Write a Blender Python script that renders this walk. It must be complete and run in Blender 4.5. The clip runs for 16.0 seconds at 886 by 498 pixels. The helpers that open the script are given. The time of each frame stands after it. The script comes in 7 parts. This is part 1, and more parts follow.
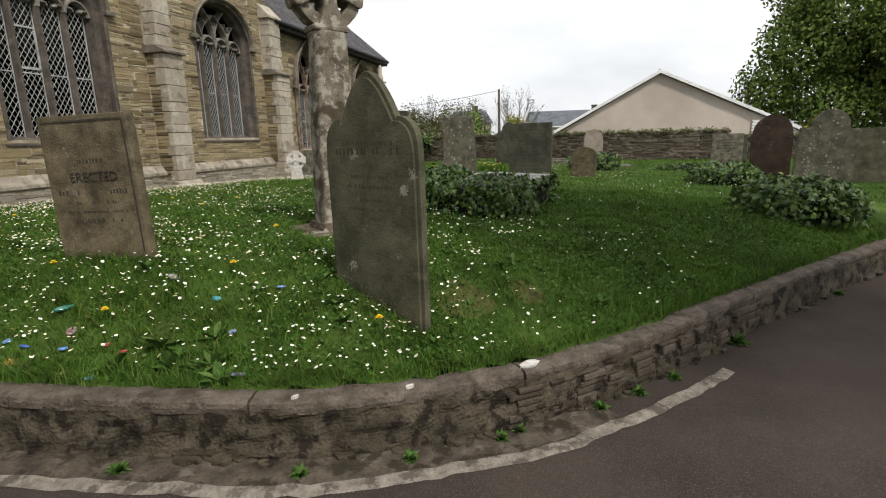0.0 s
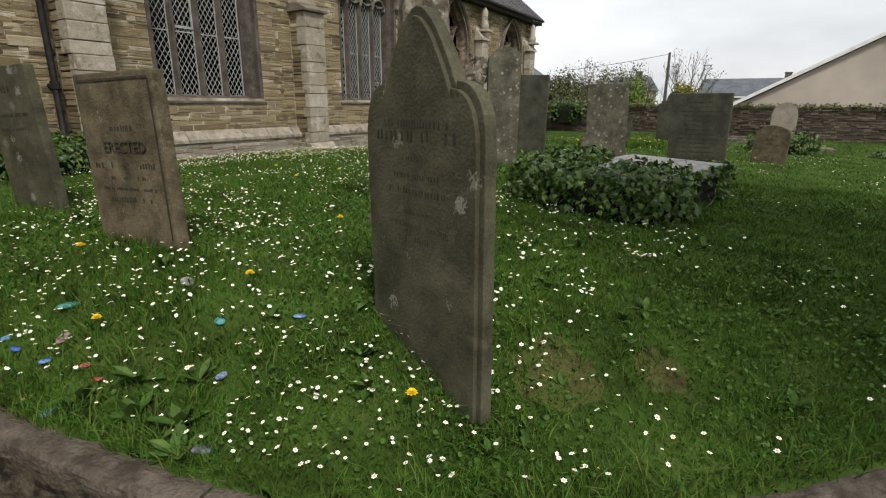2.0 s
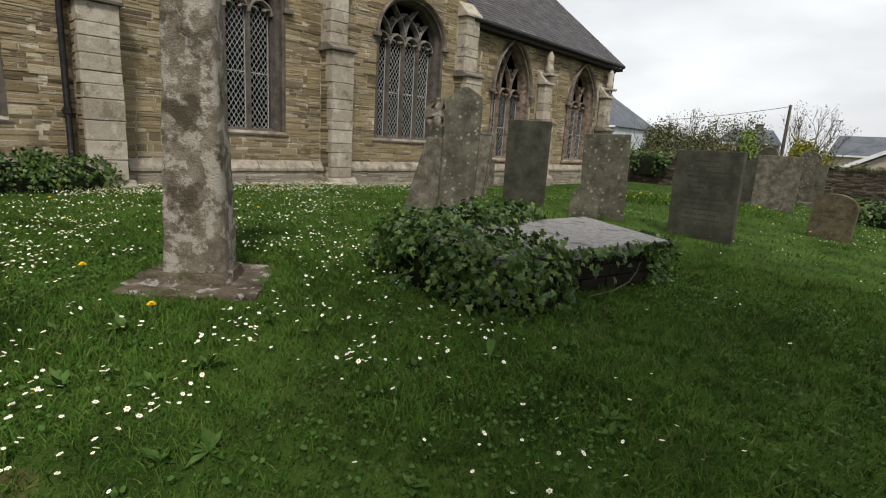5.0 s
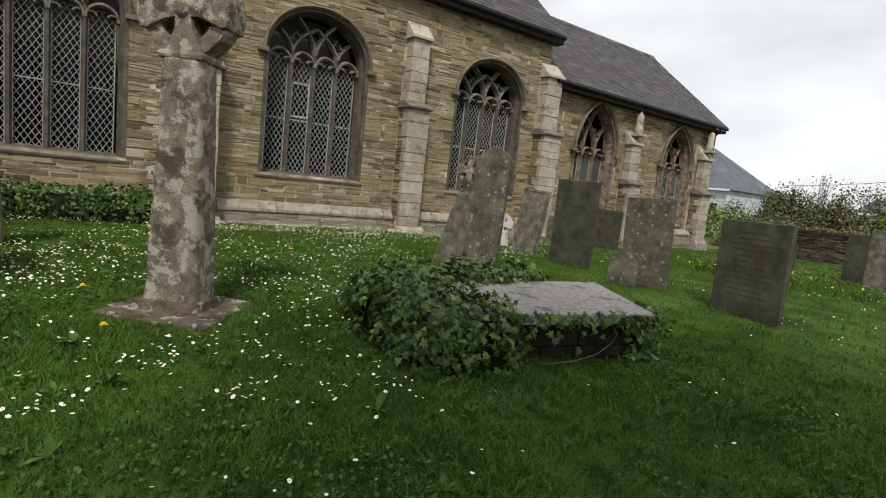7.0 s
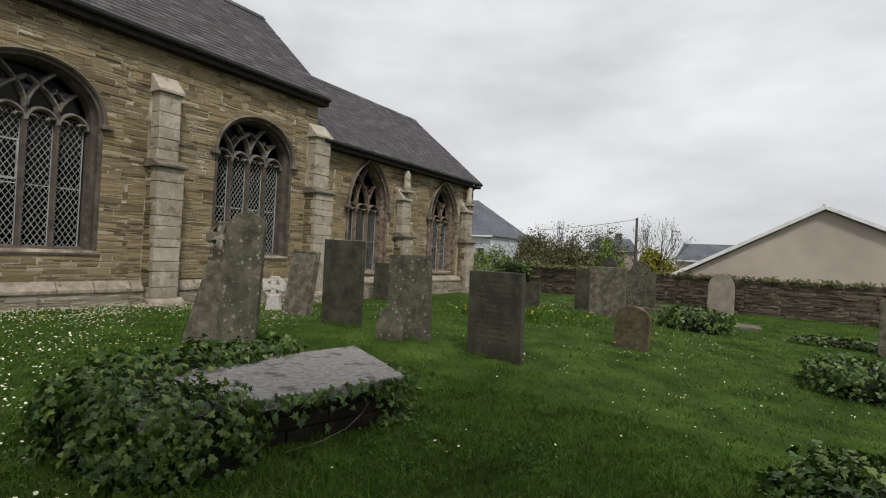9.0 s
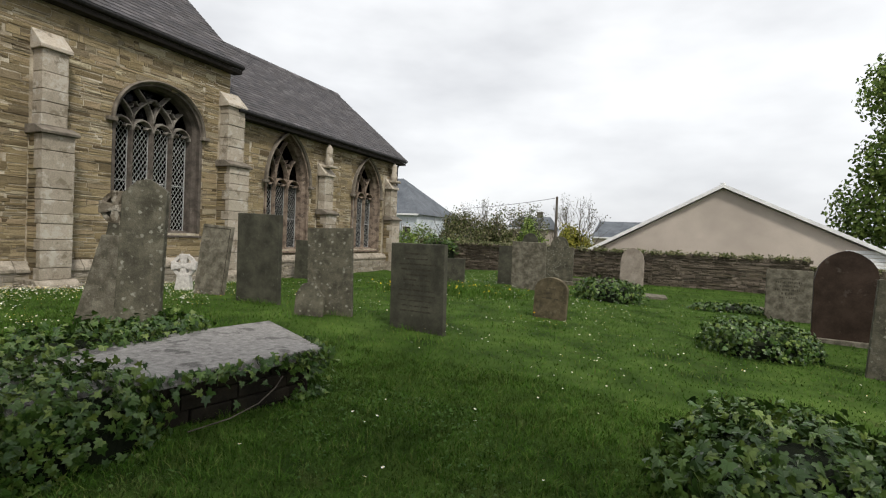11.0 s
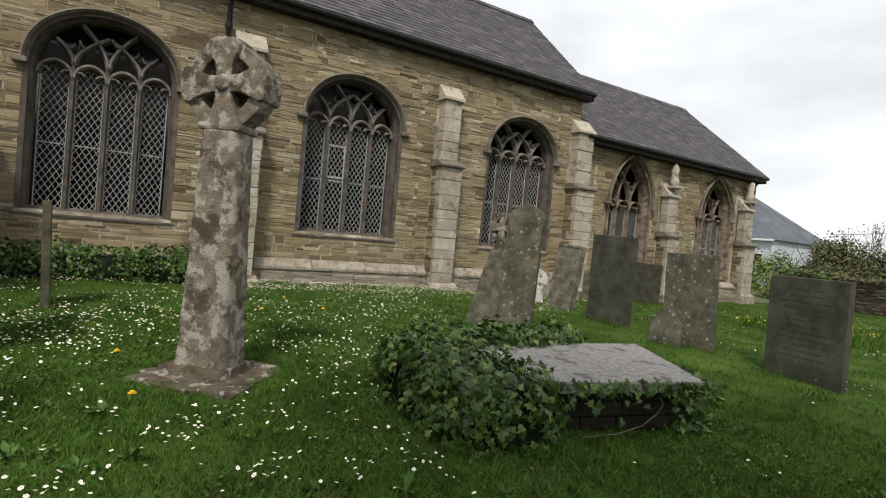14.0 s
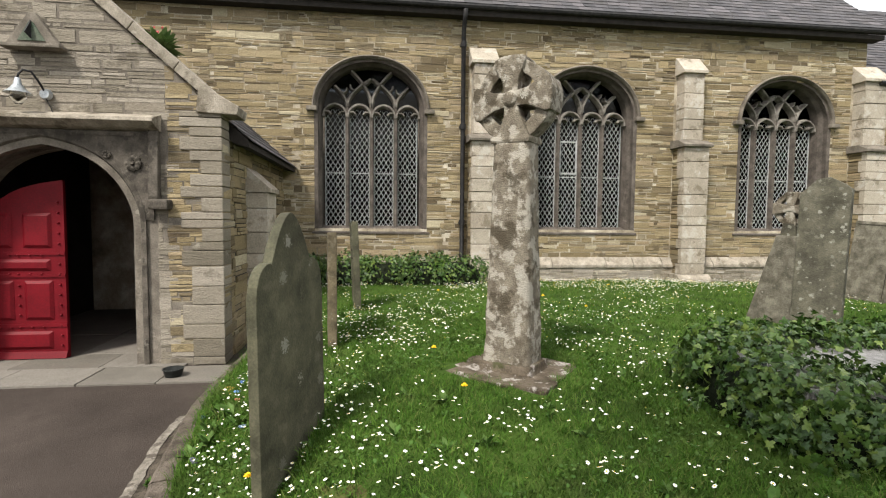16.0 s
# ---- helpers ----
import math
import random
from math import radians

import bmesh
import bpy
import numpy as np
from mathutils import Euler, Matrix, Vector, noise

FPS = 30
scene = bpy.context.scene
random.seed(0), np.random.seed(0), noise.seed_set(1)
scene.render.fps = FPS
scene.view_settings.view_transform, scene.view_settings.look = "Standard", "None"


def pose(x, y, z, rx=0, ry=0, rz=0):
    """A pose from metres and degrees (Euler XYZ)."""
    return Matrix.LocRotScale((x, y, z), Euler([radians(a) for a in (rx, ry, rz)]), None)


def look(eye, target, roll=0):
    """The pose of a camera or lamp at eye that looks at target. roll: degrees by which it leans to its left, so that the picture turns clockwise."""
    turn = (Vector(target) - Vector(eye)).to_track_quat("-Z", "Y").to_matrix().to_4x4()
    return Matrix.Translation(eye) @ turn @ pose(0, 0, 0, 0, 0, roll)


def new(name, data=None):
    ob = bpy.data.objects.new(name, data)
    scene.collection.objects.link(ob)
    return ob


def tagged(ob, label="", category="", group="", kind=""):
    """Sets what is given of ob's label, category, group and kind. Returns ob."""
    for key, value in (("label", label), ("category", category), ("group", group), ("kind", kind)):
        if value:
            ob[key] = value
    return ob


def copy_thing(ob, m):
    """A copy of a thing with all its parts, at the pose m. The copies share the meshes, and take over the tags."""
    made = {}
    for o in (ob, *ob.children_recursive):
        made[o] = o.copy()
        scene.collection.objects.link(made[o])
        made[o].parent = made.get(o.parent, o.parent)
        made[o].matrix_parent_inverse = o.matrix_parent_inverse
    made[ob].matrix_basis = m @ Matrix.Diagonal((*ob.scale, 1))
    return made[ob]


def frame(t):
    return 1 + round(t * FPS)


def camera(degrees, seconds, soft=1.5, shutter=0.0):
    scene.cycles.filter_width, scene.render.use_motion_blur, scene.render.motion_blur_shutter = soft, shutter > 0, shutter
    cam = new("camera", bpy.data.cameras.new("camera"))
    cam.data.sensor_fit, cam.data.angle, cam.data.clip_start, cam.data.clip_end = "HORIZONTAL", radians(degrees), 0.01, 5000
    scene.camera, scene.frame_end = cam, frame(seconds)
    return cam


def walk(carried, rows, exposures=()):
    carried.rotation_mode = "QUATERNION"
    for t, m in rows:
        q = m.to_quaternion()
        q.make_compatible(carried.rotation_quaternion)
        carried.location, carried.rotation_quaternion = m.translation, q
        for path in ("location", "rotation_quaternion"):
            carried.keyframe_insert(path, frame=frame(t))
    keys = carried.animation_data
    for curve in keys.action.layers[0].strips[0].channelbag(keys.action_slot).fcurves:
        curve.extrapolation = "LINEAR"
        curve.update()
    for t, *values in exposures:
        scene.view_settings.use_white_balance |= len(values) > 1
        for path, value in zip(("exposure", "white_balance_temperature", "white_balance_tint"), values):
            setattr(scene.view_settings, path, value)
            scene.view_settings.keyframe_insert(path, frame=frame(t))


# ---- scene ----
cam = camera(81.6, 16.0, soft=1.15)
PATH = [
    (0, (0.03, 0.248, 1.45), (-0.476, 2.136, 1.025), -1.3),
    (0.5, (-0.116, 0.449, 1.464), (-0.829, 2.255, 0.984), -2.2),
    (1, (-0.102, 0.716, 1.459), (-1.114, 2.372, 0.978), -2.0),
    (1.5, (-0.09, 1.017, 1.462), (-1.18, 2.612, 0.943), -0.7),
    (2, (-0.07, 1.385, 1.495), (-1.064, 3.033, 0.95), 0.5),
    (2.5, (0.153, 1.712, 1.498), (-0.824, 3.36, 0.925), 1.4),
    (3, (0.323, 2.053, 1.511), (-0.599, 3.724, 0.912), 2.7),
    (3.5, (0.414, 2.389, 1.558), (-0.506, 4.085, 1.03), 3.6),
    (4, (0.615, 2.703, 1.565), (-0.45, 4.325, 1.08), 2.2),
    (6.5, (1.632, 3.597, 1.678), (0.065, 4.801, 1.372), 7.3),
    (7, (1.747, 3.798, 1.712), (0.123, 4.938, 1.46), 6.2),
    (7.5, (1.837, 3.888, 1.804), (0.282, 5.135, 1.639), 5.1),
    (8, (1.851, 3.983, 1.85), (0.43, 5.386, 1.75), 4.6),
    (8.5, (1.857, 4.037, 1.875), (0.584, 5.579, 1.846), 3.7),
    (9, (1.912, 4.104, 1.855), (0.836, 5.79, 1.871), 3.0),
    (9.5, (1.942, 4.186, 1.833), (1.137, 6.016, 1.852), 3.0),
    (12, (1.849, 4.219, 1.747), (0.944, 5.999, 1.653), 2.2),
    (12.5, (1.748, 4.149, 1.759), (0.569, 5.764, 1.688), 3.0),
    (13, (1.726, 4.038, 1.747), (0.306, 5.445, 1.697), 4.3),
    (13.5, (1.721, 3.947, 1.764), (0.135, 5.165, 1.716), 5.0),
    (14, (1.687, 3.858, 1.768), (-0.033, 4.877, 1.709), 5.3),
    (14.5, (1.698, 3.795, 1.78), (-0.138, 4.584, 1.705), 5.0),
    (15, (1.695, 3.679, 1.78), (-0.191, 4.341, 1.701), 4.2),
    (15.5, (1.669, 3.488, 1.782), (-0.268, 3.975, 1.682), 1.8),
    (16, (1.562, 3.357, 1.777), (-0.419, 3.607, 1.658), 0.5),
]
walk(cam, [(t, look(eye, target, roll)) for t, eye, target, roll in PATH],
     exposures=[(0.0, 0.64), (0.7, 0.65), (1.5, 0.54), (4.0, 0.44), (7.0, 0.5), (8.0, 0.26), (9.0, 0.18), (9.5, 0.27), (12.0, 0.52), (13.0, 0.38), (14.5, 0.66), (15.5, 0.95), (16.0, 1.35)])

# ---- world, sun ----
SUN_DIR = Vector((0.62, -0.5, 1.0)).normalized()
world = bpy.data.worlds.new("world")
scene.world = world
world.use_nodes = True
wn, wl = world.node_tree.nodes, world.node_tree.links
wn.clear()
w_out = wn.new("ShaderNodeOutputWorld")
w_bg = wn.new("ShaderNodeBackground")
w_sky = wn.new("ShaderNodeTexSky")
w_sky.sky_type = "NISHITA"
w_sky.sun_disc = False
w_sky.sun_elevation = math.asin(SUN_DIR.z)
w_sky.sun_rotation = math.atan2(SUN_DIR.x, SUN_DIR.y)
w_sky.dust_density = 3.0
w_dim = wn.new("ShaderNodeMixRGB")
w_dim.blend_type = "MULTIPLY"
w_dim.inputs[0].default_value = 1.0
w_dim.inputs[2].default_value = (0.1, 0.1, 0.1, 1)
w_tc = wn.new("ShaderNodeTexCoord")
w_map = wn.new("ShaderNodeMapping")
w_map.inputs["Scale"].default_value = (1.0, 1.0, 2.6)
w_noise = wn.new("ShaderNodeTexNoise")
w_noise.inputs["Scale"].default_value = 2.3
w_noise.inputs["Detail"].default_value = 5.0
w_noise.inputs["Roughness"].default_value = 0.5
w_ramp = wn.new("ShaderNodeValToRGB")
w_ramp.color_ramp.elements[0].position = 0.33
w_ramp.color_ramp.elements[0].color = (0.56, 0.57, 0.59, 1)
w_ramp.color_ramp.elements[1].position = 0.66
w_ramp.color_ramp.elements[1].color = (0.84, 0.85, 0.86, 1)
w_mix = wn.new("ShaderNodeMixRGB")
w_mix.inputs[0].default_value = 0.93
wl.new(w_tc.outputs["Generated"], w_map.inputs[0])
wl.new(w_map.outputs[0], w_noise.inputs["Vector"])
wl.new(w_noise.outputs["Fac"], w_ramp.inputs[0])
wl.new(w_sky.outputs[0], w_dim.inputs[1])
wl.new(w_dim.outputs[0], w_mix.inputs[1])
wl.new(w_ramp.outputs[0], w_mix.inputs[2])
wl.new(w_mix.outputs[0], w_bg.inputs[0])
w_bg.inputs[1].default_value = 0.95
wl.new(w_bg.outputs[0], w_out.inputs[0])

sun_data = bpy.data.lights.new("sun", "SUN")
sun_data.energy = 2.25
sun_data.angle = radians(8)
sun_data.color = (1.0, 0.96, 0.88)
sun = new("sun", sun_data)
sun.matrix_world = look(SUN_DIR * 60, (0, 0, 0))

# ---- small tools ----
RNG = np.random.default_rng(7)
rnd = random.Random(11)


class Geo:
    """Vertices and faces gathered for one mesh."""

    def __init__(self):
        self.v, self.f = [], []

    def add(self, verts, faces):
        o = len(self.v)
        self.v.extend(verts)
        self.f.extend([tuple(i + o for i in q) for q in faces])
        return self

    def box(self, x0, x1, y0, y1, z0, z1):
        return self.add([(x0, y0, z0), (x1, y0, z0), (x1, y1, z0), (x0, y1, z0), (x0, y0, z1), (x1, y0, z1), (x1, y1, z1), (x0, y1, z1)],
                        [(0, 3, 2, 1), (4, 5, 6, 7), (0, 1, 5, 4), (1, 2, 6, 5), (2, 3, 7, 6), (3, 0, 4, 7)])

    def prism(self, outline, a, b, axis):
        """An outline of (u, v) pairs drawn out from a to b along an axis: x takes (y, z), y takes (x, z), z takes (x, y)."""
        put = {"x": lambda u, v, w: (w, u, v), "y": lambda u, v, w: (u, w, v), "z": lambda u, v, w: (u, v, w)}[axis]
        n = len(outline)
        verts = [put(u, v, a) for u, v in outline] + [put(u, v, b) for u, v in outline]
        faces = [tuple(range(n))[::-1], tuple(range(n, 2 * n))] + [(i, (i + 1) % n, n + (i + 1) % n, n + i) for i in range(n)]
        return self.add(verts, faces)

    def tube(self, path, radii, n=6, cap=True):
        pts = [Vector(p) for p in path]
        if not isinstance(radii, (list, tuple)):
            radii = [radii] * len(pts)
        rings = []
        side = None
        for i, p in enumerate(pts):
            t = (pts[min(i + 1, len(pts) - 1)] - pts[max(i - 1, 0)]).normalized()
            if side is None:
                side = t.cross(Vector((0, 0, 1)) if abs(t.z) < 0.9 else Vector((1, 0, 0))).normalized()
            side = (side - t * side.dot(t)).normalized()
            up = t.cross(side)
            rings.append([tuple(p + radii[i] * (math.cos(k * 2 * math.pi / n) * side + math.sin(k * 2 * math.pi / n) * up)) for k in range(n)])
        verts = [v for r in rings for v in r]
        faces = [(i * n + k, i * n + (k + 1) % n, (i + 1) * n + (k + 1) % n, (i + 1) * n + k) for i in range(len(pts) - 1) for k in range(n)]
        if cap:
            faces += [tuple(range(n))[::-1], tuple(range((len(pts) - 1) * n, len(pts) * n))]
        return self.add(verts, faces)

    def ribbon(self, path, profile):
        """Sweeps a closed profile of (across, x) pairs along a path of (y, z) points in a wall that faces x."""
        n, m = len(path), len(profile)
        verts = []
        for i, (y, z) in enumerate(path):
            a, b = path[max(i - 1, 0)], path[min(i + 1, n - 1)]
            ty, tz = b[0] - a[0], b[1] - a[1]
            length = math.hypot(ty, tz) or 1
            ny, nz = -tz / length, ty / length
            verts += [(px, y + ny * c, z + nz * c) for c, px in profile]
        faces = [(i * m + k, i * m + (k + 1) % m, (i + 1) * m + (k + 1) % m, (i + 1) * m + k) for i in range(n - 1) for k in range(m)]
        faces += [tuple(range(m))[::-1], tuple(range((n - 1) * m, n * m))]
        return self.add(verts, faces)

    def moved(self, m):
        self.v = [tuple(m @ Vector(p)) for p in self.v]
        return self


def make(name, geo, material, parent=None, label="", smooth=False, bevel=0.0, fix=False):
    mesh = bpy.data.meshes.new(name)
    mesh.from_pydata(geo.v, [], geo.f)
    if bevel or fix:
        bm = bmesh.new()
        bm.from_mesh(mesh)
        bmesh.ops.recalc_face_normals(bm, faces=bm.faces)
        if bevel:
            sharp = [e for e in bm.edges if len(e.link_faces) == 2 and e.calc_face_angle(0) > 0.6]
            bmesh.ops.bevel(bm, geom=sharp, offset=bevel, segments=2, profile=0.6, affect="EDGES", clamp_overlap=True)
        bm.to_mesh(mesh)
        bm.free()
    if smooth:
        mesh.polygons.foreach_set("use_smooth", [True] * len(mesh.polygons))
    mesh.materials.append(material)
    ob = new(name, mesh)
    if parent:
        ob.parent = parent
    if label:
        ob["label"] = label
    return ob


def soup(name, verts, faces, material, smooth=False):
    """A mesh from arrays: verts (n, 3), faces (m, 3 or 4)."""
    mesh = bpy.data.meshes.new(name)
    verts, faces = np.asarray(verts, np.float32), np.asarray(faces, np.int32)
    k = faces.shape[1]
    mesh.vertices.add(len(verts))
    mesh.vertices.foreach_set("co", verts.ravel())
    mesh.loops.add(faces.size)
    mesh.loops.foreach_set("vertex_index", faces.ravel())
    mesh.polygons.add(len(faces))
    mesh.polygons.foreach_set("loop_start", np.arange(len(faces), dtype=np.int32) * k)
    mesh.polygons.foreach_set("use_smooth", np.full(len(faces), smooth))
    mesh.update(calc_edges=True)
    mesh.validate()
    mesh.materials.append(material)
    return new(name, mesh)


def thing(name, label, category, group="", kind="", at=None):
    ob = new(name)
    if at is not None:
        ob.matrix_world = at
    return tagged(ob, label, category, group, kind)


# ---- materials ----
def surface(name, stops, rough=0.85, scale=6.0, fine=60.0, bump=0.3, pick="noise", metal=0.0, stain=None, spec=0.15, detail=6.0, spread=0.35, coat=None, bed=1.0, spots=None):
    """A mottled surface. stops: colours of a ramp. pick: what runs along the ramp (noise, island, object).
    stain: (colour, scale, threshold, amount) of blotches laid over it; coat: a second one."""
    m = bpy.data.materials.new(name)
    m.use_nodes = True
    nt, links = m.node_tree.nodes, m.node_tree.links
    bsdf = nt["Principled BSDF"]
    bsdf.inputs["Metallic"].default_value = metal
    bsdf.inputs["Specular IOR Level"].default_value = spec
    tc = nt.new("ShaderNodeTexCoord")
    big = nt.new("ShaderNodeTexNoise")
    big.inputs["Scale"].default_value = scale
    big.inputs["Detail"].default_value = detail
    big.inputs["Roughness"].default_value = 0.62
    small = nt.new("ShaderNodeTexNoise")
    small.inputs["Scale"].default_value = fine
    small.inputs["Detail"].default_value = 4.0
    geo = nt.new("ShaderNodeNewGeometry")
    layers = nt.new("ShaderNodeVectorMath")
    layers.operation = "MULTIPLY"
    layers.inputs[1].default_value = (1, 1, bed)
    links.new(geo.outputs["Position"], layers.inputs[0])
    links.new(layers.outputs[0], big.inputs["Vector"])
    links.new(layers.outputs[0], small.inputs["Vector"])
    ramp = nt.new("ShaderNodeValToRGB")
    ramp.color_ramp.elements[0].color = (*stops[0], 1)
    ramp.color_ramp.elements[1].color = (*stops[-1], 1)
    lo, hi = (0.5 - spread / 2, 0.5 + spread / 2) if pick == "noise" else (0.0, 1.0)
    ramp.color_ramp.elements[0].position, ramp.color_ramp.elements[1].position = lo, hi
    for i, c in enumerate(stops[1:-1], 1):
        e = ramp.color_ramp.elements.new(lo + (hi - lo) * i / (len(stops) - 1))
        e.color = (*c, 1)
    if pick == "noise":
        links.new(big.outputs["Fac"], ramp.inputs[0])
    elif pick == "island":
        links.new(geo.outputs["Random Per Island"], ramp.inputs[0])
    else:
        info = nt.new("ShaderNodeObjectInfo")
        links.new(info.outputs["Random"], ramp.inputs[0])
    grain = nt.new("ShaderNodeMixRGB")
    grain.blend_type = "OVERLAY"
    grain.inputs[0].default_value = 0.75
    links.new(ramp.outputs[0], grain.inputs[1])
    mixed = nt.new("ShaderNodeMath")
    mixed.operation = "MULTIPLY_ADD"
    mixed.inputs[1].default_value = 0.6
    links.new(small.outputs["Fac"], mixed.inputs[0])
    half = nt.new("ShaderNodeMath")
    half.operation = "MULTIPLY"
    half.inputs[1].default_value = 0.4
    links.new(big.outputs["Fac"], half.inputs[0])
    links.new(half.outputs[0], mixed.inputs[2])
    links.new(mixed.outputs[0], grain.inputs[2])
    colour = grain.outputs[0]
    for extra in (stain, coat):
        if not extra:
            continue
        tint, s, threshold, amount = extra
        blot = nt.new("ShaderNodeTexNoise")
        blot.inputs["Scale"].default_value = s
        blot.inputs["Detail"].default_value = 5.0
        blot.inputs["Roughness"].default_value = 0.65
        shift = nt.new("ShaderNodeVectorMath")
        shift.inputs[1].default_value = (3.1 * s, 1.7, 5.3)
        links.new(geo.outputs["Position"], shift.inputs[0])
        links.new(shift.outputs[0], blot.inputs["Vector"])
        step = nt.new("ShaderNodeMapRange")
        step.inputs[1].default_value, step.inputs[2].default_value = threshold, threshold + 0.07
        step.inputs[3].default_value, step.inputs[4].default_value = 0.0, amount
        links.new(blot.outputs["Fac"], step.inputs[0])
        over = nt.new("ShaderNodeMixRGB")
        over.inputs[2].default_value = (*tint, 1)
        links.new(step.outputs[0], over.inputs[0])
        links.new(colour, over.inputs[1])
        colour = over.outputs[0]
    if spots:
        tint, s, radius, amount = spots
        cells = nt.new("ShaderNodeTexVoronoi")
        cells.inputs["Scale"].default_value = s
        links.new(geo.outputs["Position"], cells.inputs["Vector"])
        rag = nt.new("ShaderNodeMath")
        rag.operation = "MULTIPLY_ADD"
        rag.inputs[1].default_value = 0.85
        links.new(small.outputs["Fac"], rag.inputs[0])
        links.new(cells.outputs["Distance"], rag.inputs[2])
        disc = nt.new("ShaderNodeMapRange")
        disc.inputs[1].default_value, disc.inputs[2].default_value = radius + 0.45, radius + 0.365
        disc.inputs[3].default_value, disc.inputs[4].default_value = 0.0, amount
        links.new(rag.outputs[0], disc.inputs[0])
        some = nt.new("ShaderNodeMapRange")
        some.inputs[1].default_value, some.inputs[2].default_value = 0.52, 0.78
        links.new(cells.outputs["Color"], some.inputs[0])
        both = nt.new("ShaderNodeMath")
        both.operation = "MULTIPLY"
        links.new(disc.outputs[0], both.inputs[0])
        links.new(some.outputs[0], both.inputs[1])
        over = nt.new("ShaderNodeMixRGB")
        over.inputs[2].default_value = (*tint, 1)
        links.new(both.outputs[0], over.inputs[0])
        links.new(colour, over.inputs[1])
        colour = over.outputs[0]
    links.new(colour, bsdf.inputs["Base Color"])
    rr = nt.new("ShaderNodeMapRange")
    rr.inputs[3].default_value, rr.inputs[4].default_value = max(rough - 0.12, 0.05), min(rough + 0.1, 1.0)
    links.new(small.outputs["Fac"], rr.inputs[0])
    links.new(rr.outputs[0], bsdf.inputs["Roughness"])
    if bump:
        bn = nt.new("ShaderNodeBump")
        bn.inputs["Strength"].default_value = bump
        bn.inputs["Distance"].default_value = 0.02
        links.new(mixed.outputs[0], bn.inputs["Height"])
        links.new(bn.outputs[0], bsdf.inputs["Normal"])
    return m


STONE_STOPS = [(0.088, 0.066, 0.040), (0.200, 0.155, 0.086), (0.285, 0.225, 0.128), (0.125, 0.098, 0.060), (0.325, 0.262, 0.158), (0.232, 0.183, 0.102), (0.300, 0.232, 0.145), (0.160, 0.130, 0.084), (0.430, 0.372, 0.255)]
M_RUBBLE = surface("rubble_stone", STONE_STOPS, pick="island", scale=6, fine=34, bump=1.0, bed=3.5, stain=((0.075, 0.062, 0.042), 1.3, 0.6, 0.5), coat=((0.42, 0.38, 0.30), 6.5, 0.66, 0.7))
M_RUBBLE_PIECE = surface("rubble_stone_piece", STONE_STOPS, pick="object", scale=6, fine=34, bump=1.0, bed=3.5, stain=((0.075, 0.062, 0.042), 1.3, 0.6, 0.5), coat=((0.42, 0.38, 0.30), 6.5, 0.66, 0.7))
M_MORTAR = surface("mortar", [(0.16, 0.13, 0.09), (0.32, 0.272, 0.20), (0.50, 0.45, 0.36)], scale=2.2, fine=70, bump=0.6)
M_DRESSED = surface("dressed_stone", [(0.30, 0.26, 0.205), (0.40, 0.35, 0.285), (0.34, 0.30, 0.24), (0.27, 0.23, 0.18)], pick="object", scale=7, fine=50, bump=0.7, stain=((0.13, 0.105, 0.07), 3.2, 0.55, 0.65), coat=((0.45, 0.415, 0.36), 4.5, 0.54, 0.75))
M_PLINTH = surface("pale_plinth_stone", [(0.20, 0.172, 0.132), (0.34, 0.30, 0.245)], scale=5, fine=50, bump=0.9, stain=((0.10, 0.083, 0.058), 3.5, 0.55, 0.75), coat=((0.42, 0.385, 0.33), 8.0, 0.62, 0.5))
M_PLINTH_RUBBLE = surface("pale_plinth_rubble", [(0.16, 0.138, 0.105), (0.30, 0.265, 0.215), (0.22, 0.19, 0.15), (0.40, 0.365, 0.31)], pick="island", scale=6, fine=34, bump=1.0, bed=3.5, stain=((0.10, 0.085, 0.06), 3.0, 0.58, 0.6))
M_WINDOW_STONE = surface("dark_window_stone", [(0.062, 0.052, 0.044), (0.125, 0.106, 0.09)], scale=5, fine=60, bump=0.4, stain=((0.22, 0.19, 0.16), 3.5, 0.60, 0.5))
# Lighter than the jamb and mullion stone, with darker blotches.
M_TRACERY = surface("pale_tracery_stone", [(0.11, 0.098, 0.084), (0.24, 0.218, 0.19)], scale=7, fine=60, bump=0.5, stain=((0.06, 0.052, 0.044), 6.0, 0.56, 0.6))
M_EAST_STONE = surface("brown_window_stone", [(0.13, 0.095, 0.072), (0.26, 0.205, 0.16)], scale=5, fine=60, bump=0.5, stain=((0.05, 0.038, 0.03), 5.0, 0.52, 0.7), coat=((0.32, 0.28, 0.23), 5.0, 0.62, 0.6))
M_HOOD = surface("weathered_hood_stone", [(0.105, 0.09, 0.072), (0.19, 0.165, 0.135)], scale=4, fine=60, bump=0.45, stain=((0.30, 0.27, 0.22), 6.0, 0.62, 0.6))
M_LEAD = surface("lead_came", [(0.29, 0.295, 0.29), (0.40, 0.405, 0.395)], scale=8, fine=60, bump=0.0, rough=0.6, spec=0.4)
M_SLATE_ROOF = surface("roof_slate", [(0.05, 0.048, 0.05), (0.085, 0.08, 0.085), (0.065, 0.06, 0.06), (0.12, 0.11, 0.115)], pick="island", scale=4, fine=50, bump=0.3, rough=0.7)
M_SLATE_PIECE = surface("roof_slate_piece", [(0.05, 0.048, 0.05), (0.085, 0.08, 0.085), (0.065, 0.06, 0.06), (0.12, 0.11, 0.115)], pick="object", scale=4, fine=50, bump=0.3, rough=0.7)
M_DARK_WOOD = surface("dark_eaves_wood", [(0.02, 0.017, 0.015), (0.035, 0.03, 0.026)], scale=8, fine=80, bump=0.2)
